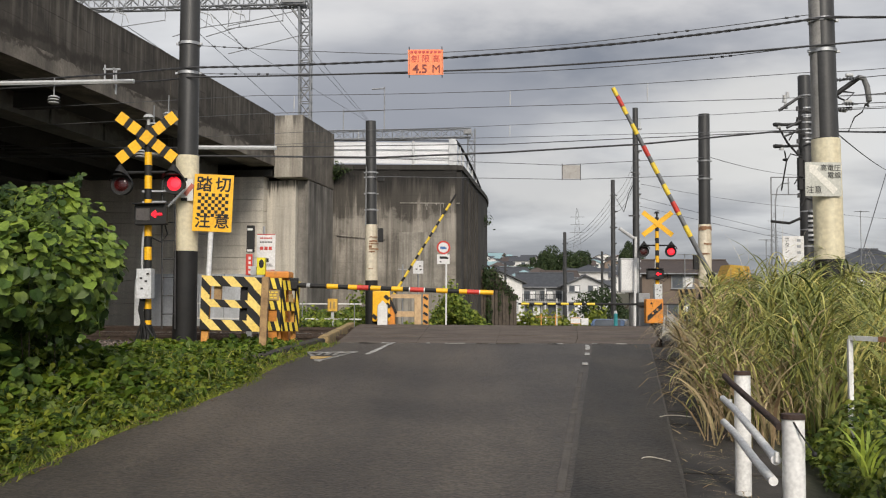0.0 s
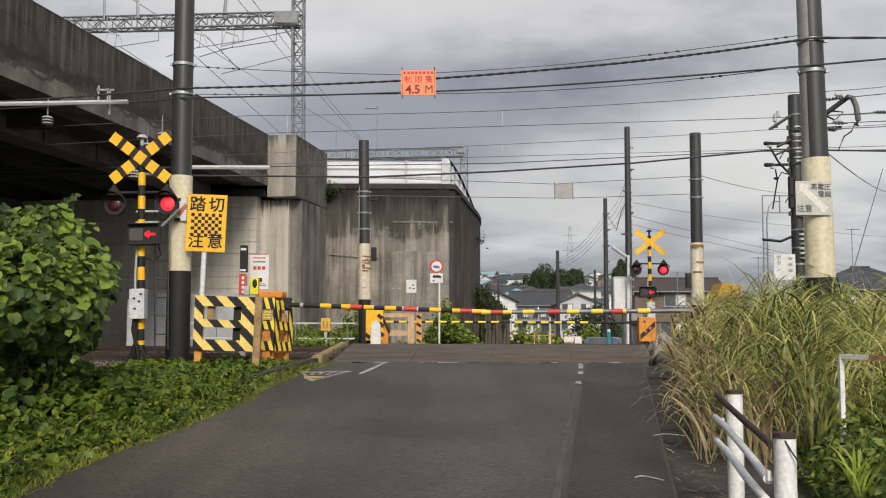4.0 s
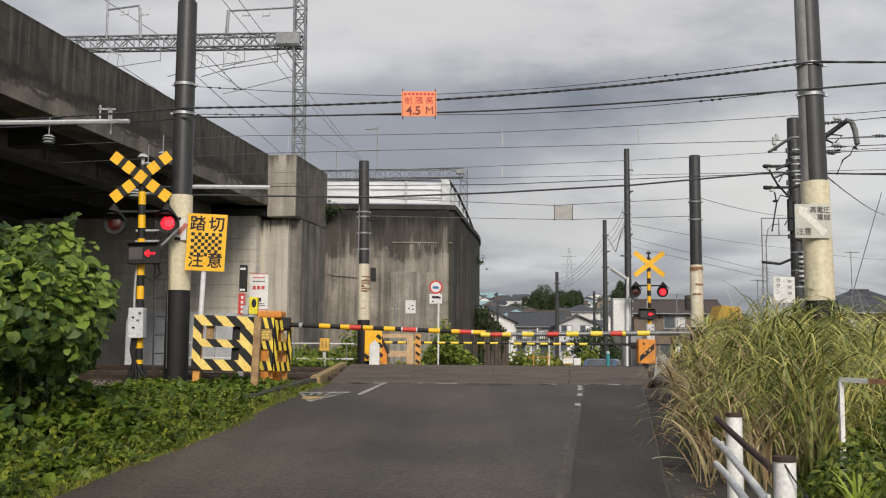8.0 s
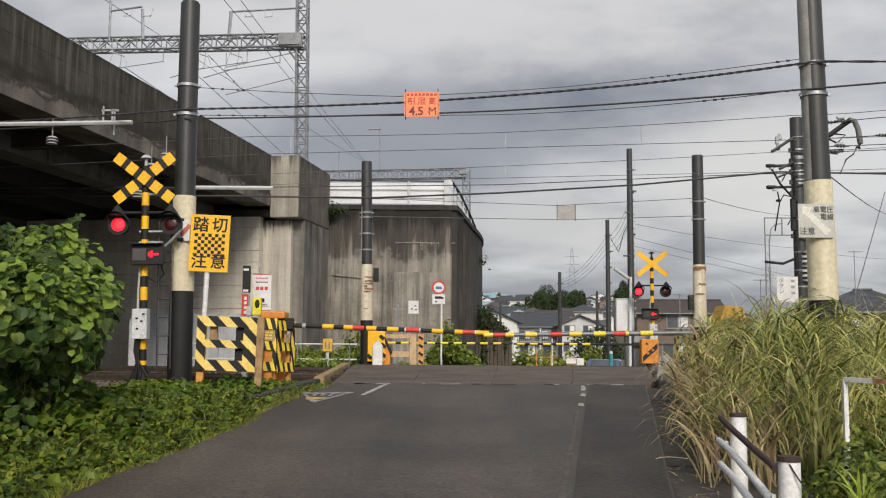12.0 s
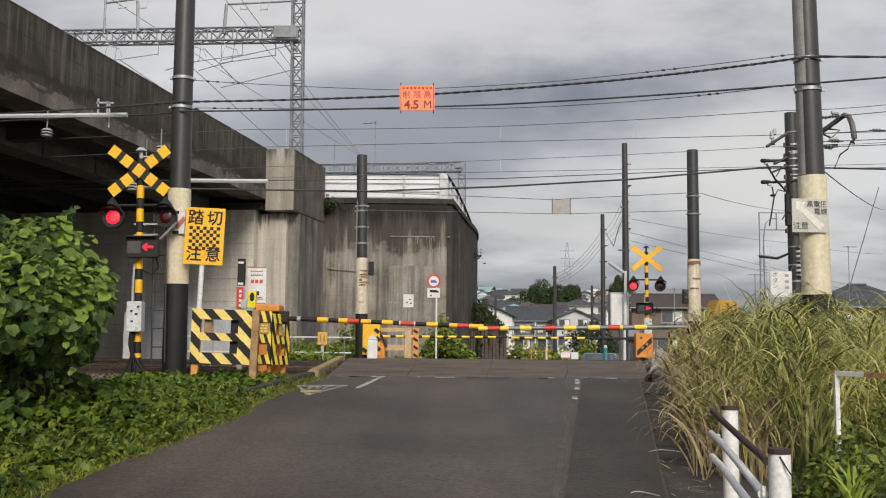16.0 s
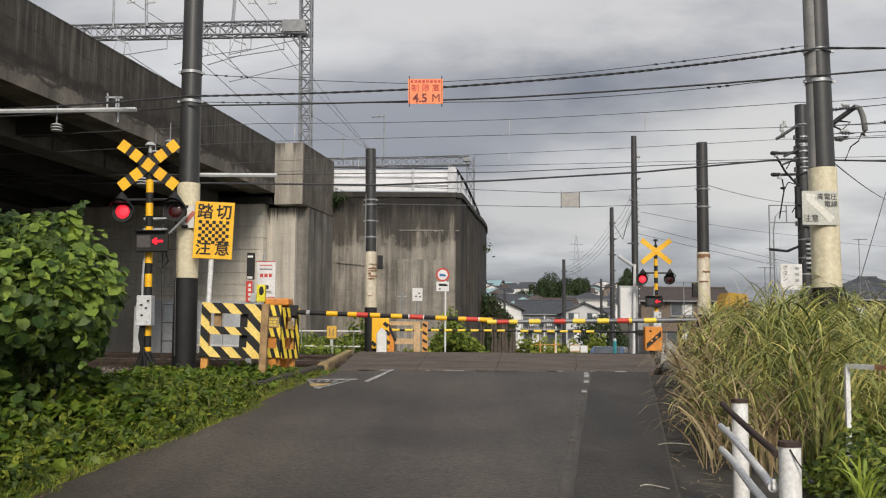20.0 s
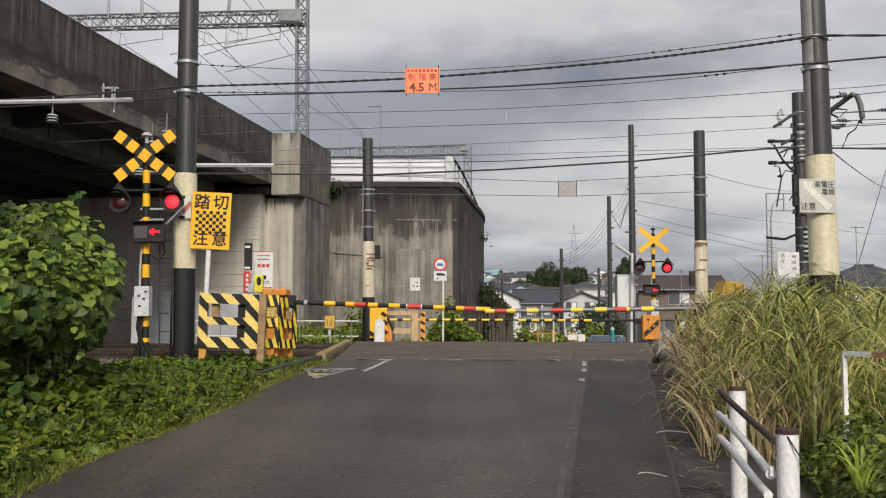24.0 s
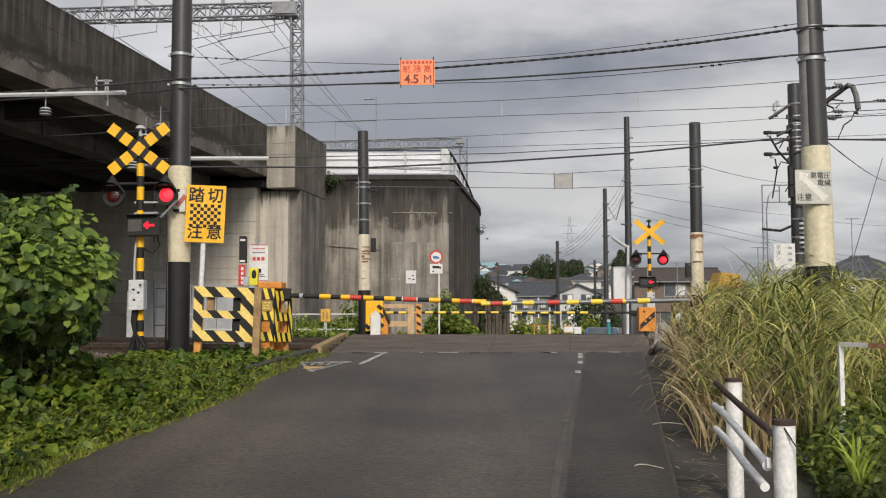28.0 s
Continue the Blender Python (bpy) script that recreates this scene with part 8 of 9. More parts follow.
        part("vine_leaves", leaf_mesh("vine_leaves", LP, rg.normal(0, 0.4, LP.shape) + np.array((0.1, -0.5, 0.4)), rg.uniform(0.04, 0.085, len(LP)), M_LEAF if k % 4 else M_LEAFY, rg), M_LEAF, tn)
    # the leaves that stand out most, each on its own
    one = leaf_mesh("large_leaf", np.zeros((1, 3)), np.array([[0, -0.6, 0.8]]), np.array([1.0]), M_LEAF, rg)
    front = [i for i in range(len(P)) if P[i][1] < 9.3 and P[i][2] > 1.0 and P[i][0] > -4.4]
    for i in front[:: max(1, len(front) // 260)]:
        s = rg.uniform(0.085, 0.135)
        o = part("large_leaf", one, M_LEAF, ob)
        o.matrix_basis = Matrix.LocRotScale(Vector(P[i]) + Vector(Nn[i]).normalized() * 0.05, Euler((rg.normal() * 0.4, rg.normal() * 0.4, rg.uniform(-1.2, 1.2))), (s, s, s))


kudzu()


def weeds(name, n, area, hmax, m, label, sizes, seed, V=LEAF_V, F=LEAF_F, up=0.7):
    """Low leafy weeds: small leaves over uneven clumps. area(rg, n) gives x, y and a height factor."""
    rg = np.random.default_rng(seed)
    X, Y, H = area(rg, n)
    cl = np.array([0.55 + 0.75 * noise.noise(Vector((x * 1.7, y * 1.7, seed))) + 0.35 * noise.noise(Vector((x * 5, y * 5, seed))) for x, y in zip(X, Y)])
    cl = np.clip(cl, 0.08, 1.3)
    Z = np.array([gz(x, y) for x, y in zip(X, Y)]) + H * hmax * cl * (0.25 + 0.75 * rg.random(n) ** 0.6) + 0.02
    P = np.stack([X, Y, Z], 1)
    Nn = rg.normal(0, 0.5, P.shape) + np.array((0, -0.25, up))
    me = leaf_mesh(name, P, Nn, rg.uniform(*sizes, n), m, rg, V, F)
    return tagged(new(name, me), label, "weeds", kind="stuff")


def verge_l(rg, n):
    Y = rg.uniform(4.6, 15.4, n)
    u = rg.random(n) ** 0.85
    off = 0.06 + u * 3.0
    X = np.array([xl(y) for y in Y]) - off + rg.normal(0, 0.05, n)
    H = np.clip((off - 0.1) / 1.1, 0.12, 1.0) * np.clip(1.0 - (Y - 9.0) * 0.17, 0.24, 1.0)
    return X, Y, H


weeds("verge_weeds", 16000, verge_l, 0.5, M_LEAF2, "leafy green weeds covering the verge", (0.05, 0.11), 11, OVATE_V, OVATE_F, up=0.85)
weeds("verge_creepers", 9500, verge_l, 0.6, M_LEAFV, "broad creeper leaves among the verge weeds", (0.06, 0.125), 12, up=0.9)


def verge_tufts_area(rg, n):
    k = 110
    cy = rg.uniform(4.8, 13.5, k)
    cx = np.array([xl(y) for y in cy]) - 0.1 - rg.random(k) ** 1.3 * 1.5
    hs = rg.uniform(0.3, 1.0, k)
    i = rg.integers(0, k, n)
    r = np.abs(rg.normal(0, 1, n))
    a = rg.uniform(0, math.tau, n)
    X, Y = cx[i] + np.cos(a) * r * 0.11, cy[i] + np.sin(a) * r * 0.13
    return X, Y, hs[i] * np.exp(-r * r * 0.35)


weeds("verge_tufts", 8500, verge_tufts_area, 0.55, M_LEAF2, "pale green clumps of weeds along the verge", (0.03, 0.075), 18, OVATE_V, OVATE_F, up=0.9)


def low_right(rg, n):
    Y = rg.uniform(4.4, 8.3, n)
    X = np.array([xr(y) for y in Y]) + 0.75 + rg.random(n) * 2.6
    H = np.clip((X / Y - 0.37) / 0.07, 0.1, 1.0)
    return X, Y, H


weeds("verge_weeds", 16500, low_right, 0.92, M_LEAF4, "pointed green weed leaves beside the guardrail", (0.045, 0.09), 13, OVATE_V, OVATE_F)


def far_weeds(rg, n):
    X = rg.uniform(-5, 1.6, n)
    Y = rg.uniform(31, 37.5, n)
    return X, Y, np.clip(0.35 + 0.65 * np.sin(X * 2.1 + 1.0), 0.1, 1.0)


weeds("wall_foot_weeds", 11000, far_weeds, 1.7, M_LEAF3, "tall weeds at the foot of the wall", (0.06, 0.13), 14)


def under_weeds(rg, n):
    X = rg.uniform(-5.2, -2.6, n)
    Y = rg.uniform(26.6, 30, n)
    return X, Y, np.full(n, 0.8)


weeds("trackside_weeds", 3600, under_weeds, 0.9, M_LEAF3, "green weeds behind the trackside fence", (0.05, 0.11), 15)


def corner_weeds(rg, n):
    X = rg.uniform(-0.2, 1.4, n)
    Y = rg.uniform(31.5, 34, n)
    return X, Y, np.clip(1 - np.abs(X - 0.4) / 1.2, 0.2, 1)


weeds("wall_foot_bush", 3000, corner_weeds, 2.1, M_LEAF3, "rounded green bush beside the road sign", (0.06, 0.13), 16)


def hedge_area(rg, n):
    X = rg.uniform(4.0, 8.6, n)
    Y = rg.uniform(50, 53, n)
    return X, Y, np.full(n, 1.0)


weeds("far_hedge", 6000, hedge_area, 2.2, M_SHORT, "yellow-green garden hedge beyond the crossing", (0.1, 0.22), 17)


def blades(name, roots, H, W, lean, m, label, seed, seg=6, droop=0.9, cat="grass", rise=80, power=1.8, bend=(35, 140), out_dir=None):
    """Arching grass blades: ribbons that rise from roots, lean and droop at the tip."""
    rg = np.random.default_rng(seed)
    n = len(roots)
    s = np.linspace(0, 1, seg + 1)
    a = rg.uniform(0, math.tau, n)
    D = np.stack([np.cos(a), np.sin(a) * 0.8], 1) + lean * 3
    if out_dir is not None:
        D = D * 0.55 + out_dir
    D /= np.linalg.norm(D, axis=1, keepdims=True)
    t0 = np.radians(rg.normal(rise, 7, n))
    t1 = t0 - np.radians(rg.uniform(*bend, n) * droop)
    mid = (s[:-1] + s[1:]) / 2
    th = t0[:, None] + (t1 - t0)[:, None] * mid[None] ** power
    out = np.concatenate([np.zeros((n, 1)), np.cumsum(np.cos(th), 1)], 1) / seg
    up = np.concatenate([np.zeros((n, 1)), np.cumsum(np.sin(th), 1)], 1) / seg
    C = np.zeros((n, seg + 1, 3))
    C[:, :, 0] = roots[:, None, 0] + D[:, None, 0] * out * H[:, None]
    C[:, :, 1] = roots[:, None, 1] + D[:, None, 1] * out * H[:, None]
    C[:, :, 2] = roots[:, None, 2] + up * H[:, None]
    b = rg.uniform(0, math.tau, n)
    side = np.stack([np.cos(b), np.sin(b) * 0.6, np.zeros(n)], 1)
    wd = W[:, None] * np.clip(np.minimum(1.0, (1.0 - s) * 2.2 + 0.04), 0, 1)[None] * (0.6 + 0.4 * np.minimum(1, s * 4))[None]
    A = C - side[:, None] * wd[:, :, None] / 2
    Bv = C + side[:, None] * wd[:, :, None] / 2
    V = np.stack([A, Bv], 2).reshape(n, -1, 3)
    f = np.array([(2 * i, 2 * i + 1, 2 * i + 3, 2 * i + 2) for i in range(seg)])
    F = f[None] + (np.arange(n) * 2 * (seg + 1))[:, None, None]
    return tagged(new(name, raw_mesh(name, V.reshape(-1, 3), F.reshape(-1, 4), m)), label, cat, kind="stuff")


def grass():
    rg = np.random.default_rng(21)

    def bed(n, y0, y1, w0, w1, clump=1.2):
        Y = rg.uniform(y0, y1, n)
        X = np.array([xr(y) + 0.055 * max(0, y - 9) for y in Y]) + w0 + rg.random(n) * (w1 - w0)
        cx = np.round(X / 0.22) * 0.22 + rg.normal(0, 0.05, n)
        cy = np.round(Y / 0.22) * 0.22 + rg.normal(0, 0.05, n)
        X, Y = X * 0.35 + cx * 0.65, Y * 0.35 + cy * 0.65
        return np.stack([X, Y, np.array([gz(x, y) for x, y in zip(X, Y)]) - 0.02], 1)
    # the big stand of silver grass: upright stems, then leaves that arch out of them at all heights
    def tufts(n, per, y0, y1, w0, w1):
        """Roots in tufts, the way each blade leans out of its tuft, and each tuft's vigour."""
        C = bed(n, y0, y1, w0, w1)
        k = rg.integers(0, n, n * per)
        a, r = rg.uniform(0, math.tau, n * per), np.abs(rg.normal(0, 0.1, n * per))
        o = np.stack([np.cos(a), np.sin(a)], 1)
        R = np.concatenate([C[k, :2] + o * r[:, None], C[k, 2:]], 1)
        R[:, 0] = np.maximum(R[:, 0], np.array([xr(y) for y in R[:, 1]]) + 0.06)
        return R, o * np.clip(r * 9, 0.2, 1.3)[:, None], rg.uniform(0.78, 1.12, n)[k]

    def reach(R):
        near = np.clip((R[:, 0] - np.array([xr(y) for y in R[:, 1]]) - 0.05) / 0.7, 0.68, 1)
        return near * np.clip(0.74 + (R[:, 0] / R[:, 1] - 0.325) * 9, 0.74, 1.0)
    R, O, vig = tufts(250, 16, 8.1, 14.6, 0.3, 6.4)
    tall = 1.78 + 0.075 * (R[:, 1] - 8)
    blades("silver_grass", R, rg.uniform(0.7, 1.08, len(R)) * vig * tall * reach(R), rg.uniform(0.012, 0.031, len(R)), np.array((0.03, -0.06)), M_GRASS, "tall arching green silver grass stand", 28, seg=12, droop=1.05, rise=84, power=2.5, bend=(85, 175), out_dir=O)
    R, O, vig = tufts(300, 28, 8.1, 14.6, 0.26, 6.4)
    cut = reach(R)
    R[:, 2] += (0.2 + 1.05 * rg.random(len(R)) ** 0.7 + 0.06 * (R[:, 1] - 8)) * cut * vig
    blades("silver_grass_leaves", R, rg.uniform(0.55, 1.1, len(R)) * cut, rg.uniform(0.011, 0.026, len(R)), np.array((0.0, -0.03)), M_GRASS, "arching side leaves of tall silver grass", 22, seg=10, droop=1.0, rise=74, power=1.1, bend=(125, 185), out_dir=O)
    R = bed(2000, 7.9, 14.2, 0.25, 5.5)
    blades("dry_silver_grass", R, rg.uniform(0.6, 1.4, len(R)), rg.uniform(0.008, 0.019, len(R)), np.array((-0.02, -0.05)), M_STRAW, "dry straw-coloured blades in the grass stand", 23, seg=9, droop=1.15, rise=83, power=2.2, bend=(80, 155))
    R = bed(1700, 8.0, 14.4, 0.2, 5.5)
    R[:, 2] += 0.1 + 0.9 * rg.random(len(R)) ** 1.3
    blades("dry_grass_leaves", R, rg.uniform(0.35, 0.75, len(R)), rg.uniform(0.01, 0.022, len(R)), np.array((0.0, -0.03)), M_STRAW, "dry arching leaves in the grass stand", 32, seg=9, droop=1.0, rise=80, power=1.25, bend=(115, 178))
    R = bed(620, 7.7, 14.4, 0.1, 0.7)
    blades("dry_silver_grass", R, rg.uniform(0.6, 1.25, len(R)), rg.uniform(0.014, 0.03, len(R)), np.array((-0.13, -0.1)), M_STRAW, "dry blades hanging over the lane edge", 24, seg=8, droop=1.1, rise=78, power=2.0, bend=(80, 150))
    n = 620
    Y = rg.uniform(11.6, 17.4, n)
    X = 3.44 + 0.2 * (Y - 13.2) + 0.32 * rg.random(n)
    R = np.stack([X, Y, 0.78 - 0.06 * np.clip(13.2 - Y, 0, 2) + 0.02 * rg.random(n)], 1)
    blades("bleached_grass", R, rg.uniform(0.35, 0.95, n), rg.uniform(0.009, 0.021, n), np.array((-0.15, -0.15)), M_STALK, "bleached dead grass hanging over the deck edge", 31, seg=8, droop=1.1, rise=76, power=1.8, bend=(80, 155))
    R = bed(34, 9.5, 13.5, 0.9, 6.0)
    blades("grass_stalks", R, rg.uniform(2.0, 2.6, len(R)), rg.uniform(0.005, 0.008, len(R)), np.array((0.05, -0.05)), M_STALK, "thin bleached stalks standing above the grass", 30, seg=9, droop=0.5, rise=84, power=3.0)
    n = 700
    Y = rg.uniform(4.5, 15, n)
    X = np.array([xr(y) for y in Y]) - 0.36 + 0.6 * rg.random(n) ** 0.7
    R = np.stack([X, Y, np.array([rp(y) for y in Y]) - 0.035], 1)
    blades("dry_litter", R, rg.uniform(0.05, 0.2, n), rg.uniform(0.005, 0.014, n), np.array((0.0, 0.0)), M_STRAW, "dry grass litter lying in the gutter", 29, seg=3, droop=0.1, rise=9, cat="litter")
    # edge of the left verge
    n = 9500
    Y = rg.uniform(4.6, 15.2, n)
    X = np.array([xl(y) for y in Y]) + 0.03 + 0.05 * np.sin(Y * 3.1) - rg.random(n) ** 2.0 * 0.55
    R = np.stack([X, Y, np.array([gz(x, y) for x, y in zip(X, Y)])], 1)
    blades("verge_grass", R, rg.uniform(0.035, 0.14, n), rg.uniform(0.007, 0.014, n), np.array((0.1, -0.1)), M_SHORT, "short pale grass along the lane edge", 25, seg=4)
    n = 380
    Y = rg.uniform(5, 12.5, n)
    X = np.array([xl(y) for y in Y]) - 0.3 - rg.random(n) * 2.2
    R = np.stack([X, Y, np.array([gz(x, y) for x, y in zip(X, Y)])], 1)
    blades("verge_grass", R, rg.uniform(0.15, 0.4, n), rg.uniform(0.006, 0.011, n), np.array((0.0, 0.0)), M_GRASS, "grass blades among the verge weeds", 26, seg=5)
    # dead litter along the asphalt edge
    n = 1500
    Y = rg.uniform(4.6, 15, n)
    X = np.array([xl(y) for y in Y]) + 0.1 - rg.random(n) ** 0.8 * 0.4
    R = np.stack([X, Y, np.array([rp(y) for y in Y]) + 0.004], 1)
    blades("verge_litter", R, rg.uniform(0.03, 0.13, n), rg.uniform(0.005, 0.016, n), np.array((0.0, 0.0)), M_LITTER, "dead leaves and straw along the asphalt edge", 33, seg=3, droop=0.1, rise=9, cat="litter")
    # a leafy shoot near the guardrail
    n = 11
    R = np.stack([2.55 + rg.normal(0, 0.02, n), 5.8 + rg.normal(0, 0.03, n), np.full(n, 0.56)], 1)
    blades("broad_shoot", R, rg.uniform(0.26, 0.46, n), rg.uniform(0.02, 0.03, n), np.array((0.0, 0.0)), mat("bright_blade", (0.4, 0.48, 0.08), (0.25, 0.34, 0.05), 0.5, scale=6, island=0.2, trans=0.25), "bright broad-bladed shoot beside the guardrail", 27, seg=6, cat="plant")
    # fallen stalks on the asphalt
    for k, (x, y, a) in enumerate(((1.64, 6.9, 175), (1.95, 8.6, -15))):
        pts = [Vector((x + math.cos(radians(a)) * s * 0.24 + 0.05 * s * s, y + math.sin(radians(a)) * s * 0.24 + 0.12 * math.sin(s * 2.6), 0)) for s in np.linspace(0, 1, 8)]
        pts = [Vector((p.x, p.y, rp(p.y) + 0.014)) for i, p in enumerate(pts)]
        bm = B(); tube(bm, pts, 0.0036, 5)
        solid("dry_stalk", bm, M_STALK, "dry fallen stalk on the asphalt", "stalk", group="fallen stalks")


grass()


def tree(x, y, h, w, label, seed, n=900, z=None, leaf=(0.3, 0.6)):
    rg = np.random.default_rng(seed)
    z0 = rp(y) - 0.3 if z is None else z
    ob = thing("tree", label, "tree", at=pose(x, y, z0))
    bm = B()
    tube(bm, [(0, 0, 0), (0.1 * w, 0, h * 0.35), (0, 0, h * 0.7)], [w * 0.05, w * 0.035, w * 0.012], 8)
    for k in range(6):
        a = k * 1.05 + rg.uniform(0, 0.5)
        tube(bm, [(0.05 * w, 0, h * (0.3 + 0.05 * k)), (math.cos(a) * w * 0.3, math.sin(a) * w * 0.3, h * (0.5 + 0.06 * k))], [w * 0.025, w * 0.008], 6)
    part("trunk", bm, M_BARK, ob)
    blobs = [(rg.uniform(-0.28, 0.28) * w, rg.uniform(-0.28, 0.28) * w, h * rg.uniform(0.4, 0.82), w * rg.uniform(0.18, 0.32), w * rg.uniform(0.18, 0.32), h * rg.uniform(0.12, 0.22)) for _ in range(9)]
    P, Nn = ellipsoids(rg, n, blobs, 0.45)
    Nn = Nn + rg.normal(0, 0.5, P.shape) + np.array((0, 0, 0.3))
    tagged(part("crown", leaf_mesh("crown", P, Nn, rg.uniform(*leaf, len(P)), M_TREE, rg, OVATE_V, OVATE_F), M_TREE, ob), kind="stuff")
    return ob


rng = random.Random(4)
for x, y, h, w in ((27.6, 258, 13.2, 7), (31.0, 262, 13.6, 8.5), (34.4, 260, 13.6, 8.5), (38.0, 263, 13.2, 7), (50.6, 260, 16.0, 5.4)):
    tree(x, y, h, w, "dark rounded broadleaf tree on the hill", int(x * 10), n=9000, leaf=(0.35, 0.65))
for k in range(26):
    yy = rng.uniform(340, 640)
    tree(yy * rng.uniform(0.03, 0.21), yy, rng.uniform(4, 7), rng.uniform(7, 14), "dark distant tree among the houses", 100 + k, n=2200, leaf=(0.4, 0.8))
tree(11.4, 64, 4.2, 4.8, "dark garden shrub beside the house", 61, n=5200, leaf=(0.15, 0.3))
tree(10.9, 60, 2.9, 2.6, "round garden shrub beside a parked car", 62, n=2600, leaf=(0.13, 0.26))
tree(12.4, 40, 3.0, 1.2, "small dark garden tree behind tall grass", 63, n=900, leaf=(0.07, 0.14))


def ivy_fence():
    """Dark creeper curtain past the wall's end."""
    rg = np.random.default_rng(31)
    ob = thing("creeper_fence", "old fence overgrown with dark creepers", "fence")
    for k in range(11):
        d = -1.3 + 0.2 * k
        bm = B(); box(bm, (2.9 + d * 0.94, 47 + d * 0.342, (3.2 - max(0.0, 0.5 + d) * 1.0 + 0.06 * (k % 3)) / 2 - 0.4), (0.17, 0.07 + 0.03 * (k % 2), 4.0 - max(0.0, 0.5 + d) * 1.0), rz=20)
        part("board", bm, M_BARK, ob)
    blobs = [(2.4, 46.75, 3.0, 0.25, 0.2, 0.45), (2.72, 46.9, 2.62, 0.28, 0.2, 0.48), (3.05, 47.05, 2.3, 0.26, 0.2, 0.42), (3.35, 47.2, 2.0, 0.2, 0.2, 0.34), (2.1, 46.4, 2.75, 0.22, 0.3, 0.7), (2.45, 46.75, 2.55, 0.3, 0.25, 0.32), (2.95, 47.1, 2.2, 0.45, 0.2, 0.2), (3.5, 47.3, 1.85, 0.3, 0.2, 0.16), (2.25, 46.6, 1.0, 0.18, 0.2, 1.2), (2.75, 46.9, 1.6, 0.1, 0.1, 0.6), (3.3, 47.1, 1.4, 0.08, 0.1, 0.5)]
    P, Nn = ellipsoids(rg, 2300, blobs, 0.6)
    tagged(part("creepers", leaf_mesh("creepers", P, Nn + rg.normal(0, 0.4, P.shape), rg.uniform(0.05, 0.11, len(P)), M_TREE, rg), M_TREE, ob), kind="stuff")


ivy_fence()
# tufts growing out of the concrete
for x, y, z, n_, w in ((-4.4, 37.7, 6.8, 420, 0.7), (2.2, 48.0, 5.75, 110, 0.4)):
    rg = np.random.default_rng(int(z * 100))
    P = rg.normal(0, 0.4, (n_, 3)) * np.array((w, 0.3, 0.35)) + np.array((x, y, z))
    tagged(new("wall_tuft", leaf_mesh("wall_tuft", P, rg.normal(0, 0.5, P.shape) + np.array((0, -0.3, 0.6)), rg.uniform(0.08, 0.2, n_), M_TREE, rg, SLIM_V, SLIM_F)), "tuft of weeds growing out of the wall", "weeds", kind="stuff")


# ---- cars and small things beyond ----
def car(at, paint, label):
    ob = thing("car", label, "car", at=at, group="parked cars")
    prof = [(-1.9, 0.35), (1.9, 0.35), (1.95, 0.7), (1.75, 0.92), (1.0, 1.02), (0.45, 1.46), (-1.0, 1.5), (-1.7, 1.05), (-1.95, 0.95)]
    bm = B(); prism(bm, [(x, -0.8, z) for x, z in prof], (0, 1.6, 0)); bmesh.ops.bevel(bm, geom=bm.edges[:], offset=0.06, segments=2, affect="EDGES"); part("body", bm, paint, ob, smooth=True)
    for y in (-0.81, 0.81):
        bm = B(); prism(bm, [(-1.45, y, 1.05), (0.85, y, 1.05), (0.38, y, 1.4), (-0.95, y, 1.42)], (0, 0.012 if y < 0 else -0.012, 0)); part("side_window", bm, M_WINDOW, ob)
    bm = B(); prism(bm, [(1.0, -0.65, 1.04), (1.0, 0.65, 1.04), (0.5, 0.6, 1.44), (0.5, -0.6, 1.44)], (0.02, 0, 0.02)); part("windscreen", bm, M_WINDOW, ob)
    for x in (-1.25, 1.25):
        for y in (-0.78, 0.78):
            bm = B(); rod(bm, (x, y - 0.09, 0.31), (x, y + 0.09, 0.31), 0.31, None, 18); wh = part("wheel", bm, M_RUBBER, ob)
            bm = B(); rod(bm, (x, y - 0.1, 0.31), (x, y + 0.1, 0.31), 0.18, None, 12); part("rim", bm, M_GALV, wh)
    for y in (-0.6, 0.6):
        bm = B(); box(bm, (1.9, y, 0.72), (0.1, 0.3, 0.14), bevel=0.02); part("headlight", bm, M_WHITEC, ob)


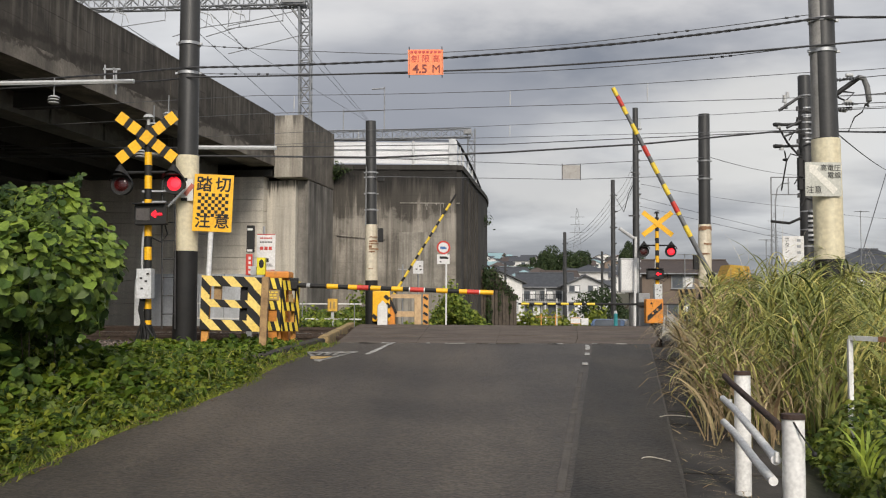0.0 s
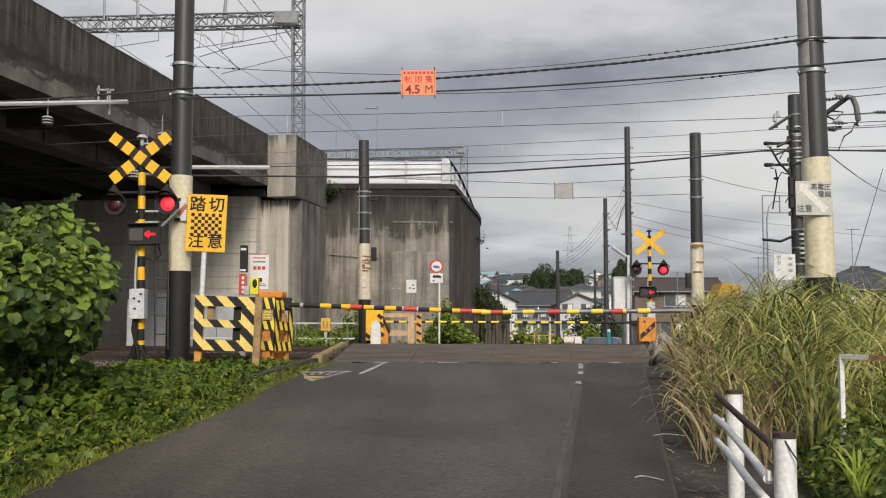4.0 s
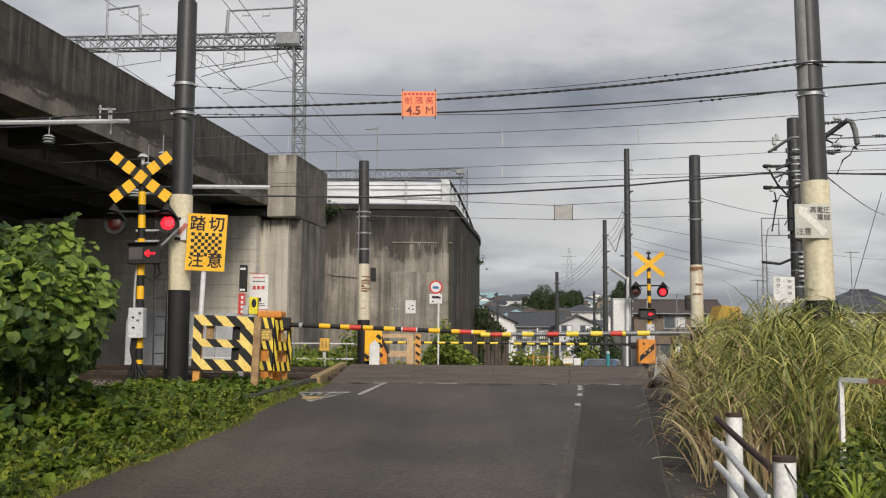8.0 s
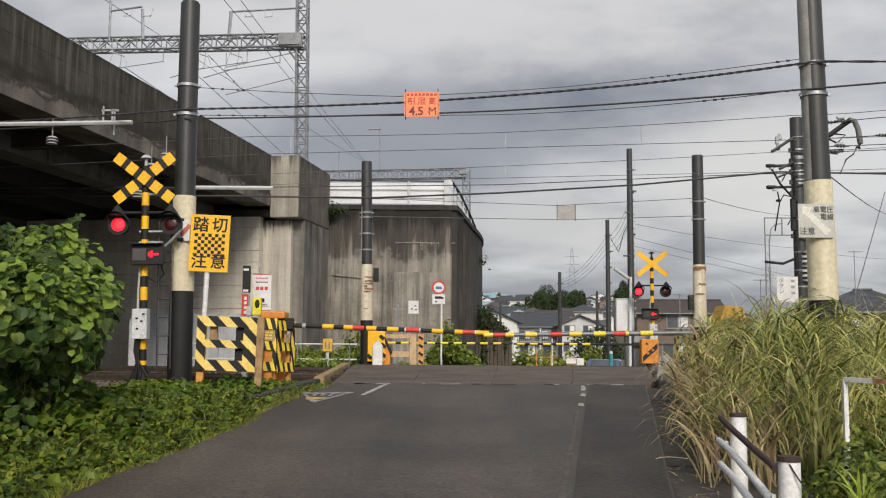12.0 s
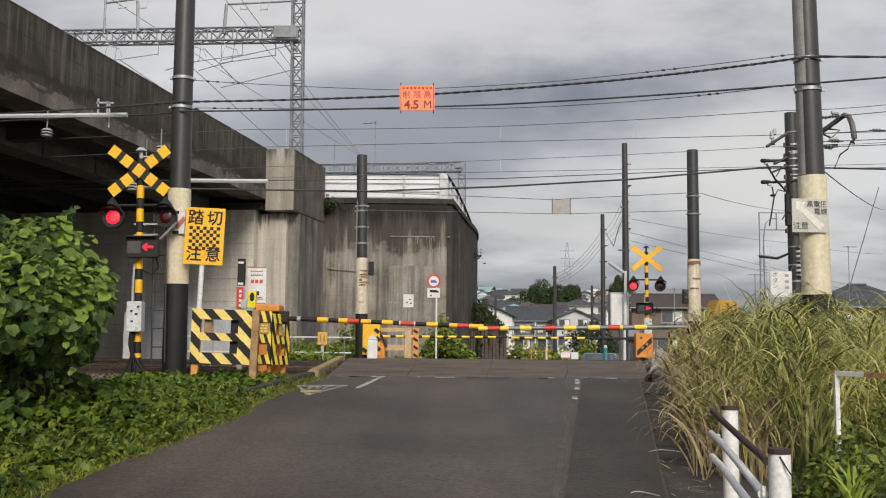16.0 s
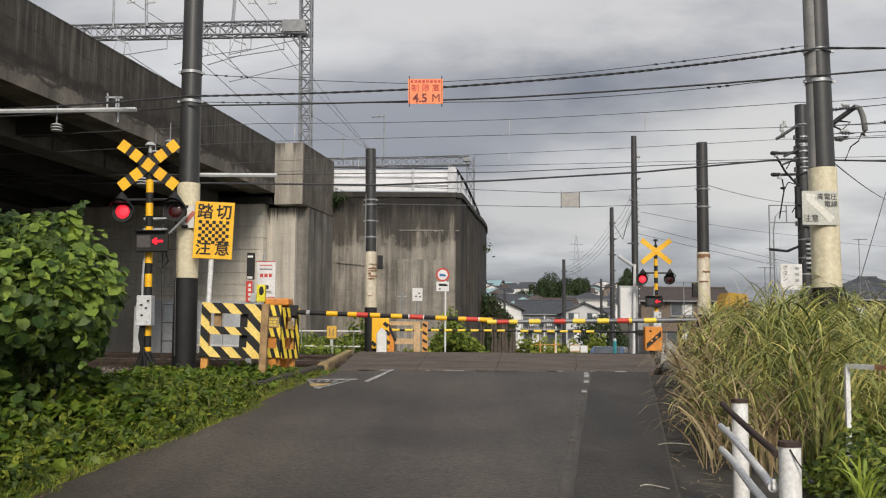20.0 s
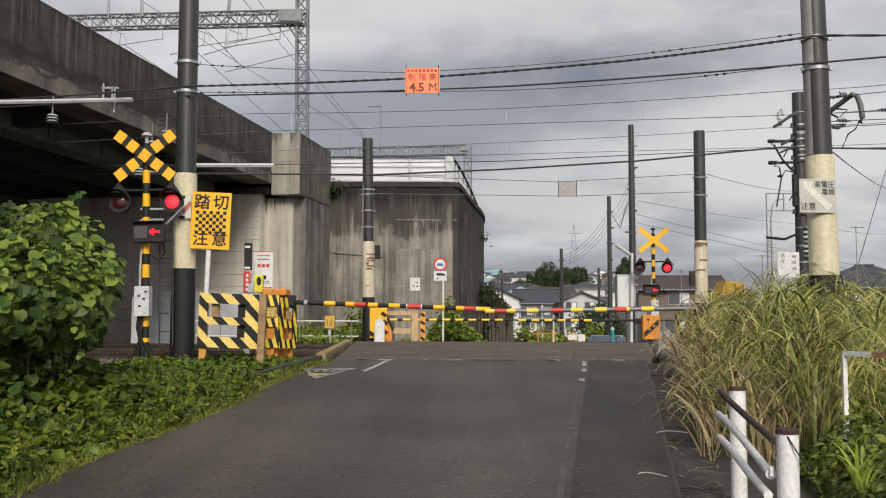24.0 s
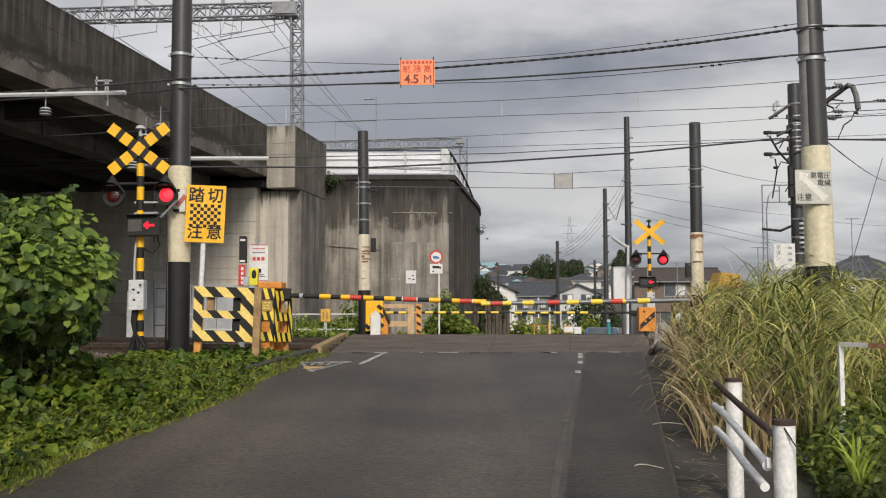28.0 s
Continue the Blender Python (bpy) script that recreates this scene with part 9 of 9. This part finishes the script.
car(pose(8.25, 47.2, -0.68, 0, 0, -108), M_CARBLUE, "blue parked hatchback beyond the crossing")
car(pose(9.0, 62, -0.85, 0, 0, 170), M_CARWHITE, "pale parked car beside the house")
tg = thing("teal_guide_post", "teal guide post with a white top", "guide post", at=pose(6.52, 36, 0.25))
bm = B(); rod(bm, (0, 0, 0), (0, 0, 0.95), 0.07, None, 12); part("post", bm, M_TEAL, tg)
bm = B(); rod(bm, (0, 0, 0.95), (0, 0, 1.05), 0.072, 0.05, 12); part("top", bm, M_WHITEC, tg)
for x, w, edged in ((4.73, 0.34, True), (5.06, 0.25, False)):
    pb = thing("placard", "small white placard on stakes with an orange edge" if edged else "small plain white placard on stakes", "placard", at=pose(x, 34, 0.4 if edged else 0.37))
    bm = B(); box(bm, (0, 0, 0.56), (w, 0.03, 0.24)); part("plate", bm, M_WHITEC, pb)
    if edged:
        for z in (0.66, 0.46):
            bm = B(); box(bm, (0, -0.018, z), (w, 0.01, 0.025)); part("edge", bm, M_ORANGEP, pb)
    for s in (-0.35, 0.35):
        bm = B(); box(bm, (w * s, 0.02, 0.2), (0.03, 0.03, 0.5)); part("stake", bm, M_GALV, pb)
wp_ = thing("marker_post", "slim pale marker post", "post", at=pose(4.0, 33.5, 0.5))
bm = B(); rod(bm, (0, 0, 0), (0, 0, 1.25), 0.025, None, 8); part("post", bm, M_WHITE, wp_)
fy = thing("pipe_fence", "low faded orange pipe fence beyond the crossing", "fence")
for k in range(2):
    bm = B(); rod(bm, (3.4 + 0.5 * k, 33.0, 0.4), (3.4 + 0.5 * k, 33.0, 1.2), 0.02, None, 8); part("post", bm, M_ORANGEP, fy)
bm = B(); tube(bm, [(3.2, 33, 1.1), (4.1, 33, 1.1)], 0.013); part("rail", bm, M_ORANGEP, fy)


def pylon(x, y, h):
    ob = thing("power_pylon", "far steel power pylon on the skyline", "pylon", at=pose(x, y, rp(y) - 2), group="far pylons")
    bm = B()
    for sx in (-1, 1):
        rod(bm, (sx * h * 0.09, 0, 0), (sx * h * 0.012, 0, h), 0.15, 0.1, 4)
    for k in range(9):
        a, b = k / 9, (k + 1) / 9
        wa, wb = h * (0.09 - 0.078 * a), h * (0.09 - 0.078 * b)
        rod(bm, (-wa, 0, h * a), (wb, 0, h * b), 0.08, None, 4); rod(bm, (wa, 0, h * a), (-wb, 0, h * b), 0.12, None, 4)
    for z in (0.62, 0.74, 0.86):
        rod(bm, (-h * 0.11, 0, h * z), (h * 0.11, 0, h * z), 0.16, None, 4)
    part("lattice", bm, M_DGALV, ob)


pylon(124, 880, 60)
pylon(300, 860, 55)
pylon(330, 950, 55)
for x, y, z in ((26.4, 60, 7.5), (12.2, 48, 4.1), (17.0, 50, 5.0)):
    ob = thing("roof_aerial", "thin television aerial above a roof", "aerial", at=pose(x, y, z))
    bm = B(); rod(bm, (0, 0, -3.5), (0, 0, 0), 0.025, None, 6); box(bm, (0.1, 0, -0.05), (0.9, 0.03, 0.03))
    for k in range(6):
        box(bm, (-0.3 + 0.15 * k, 0, -0.05), (0.02, 0.5, 0.02))
    part("aerial", bm, M_DGALV, ob)


motions()
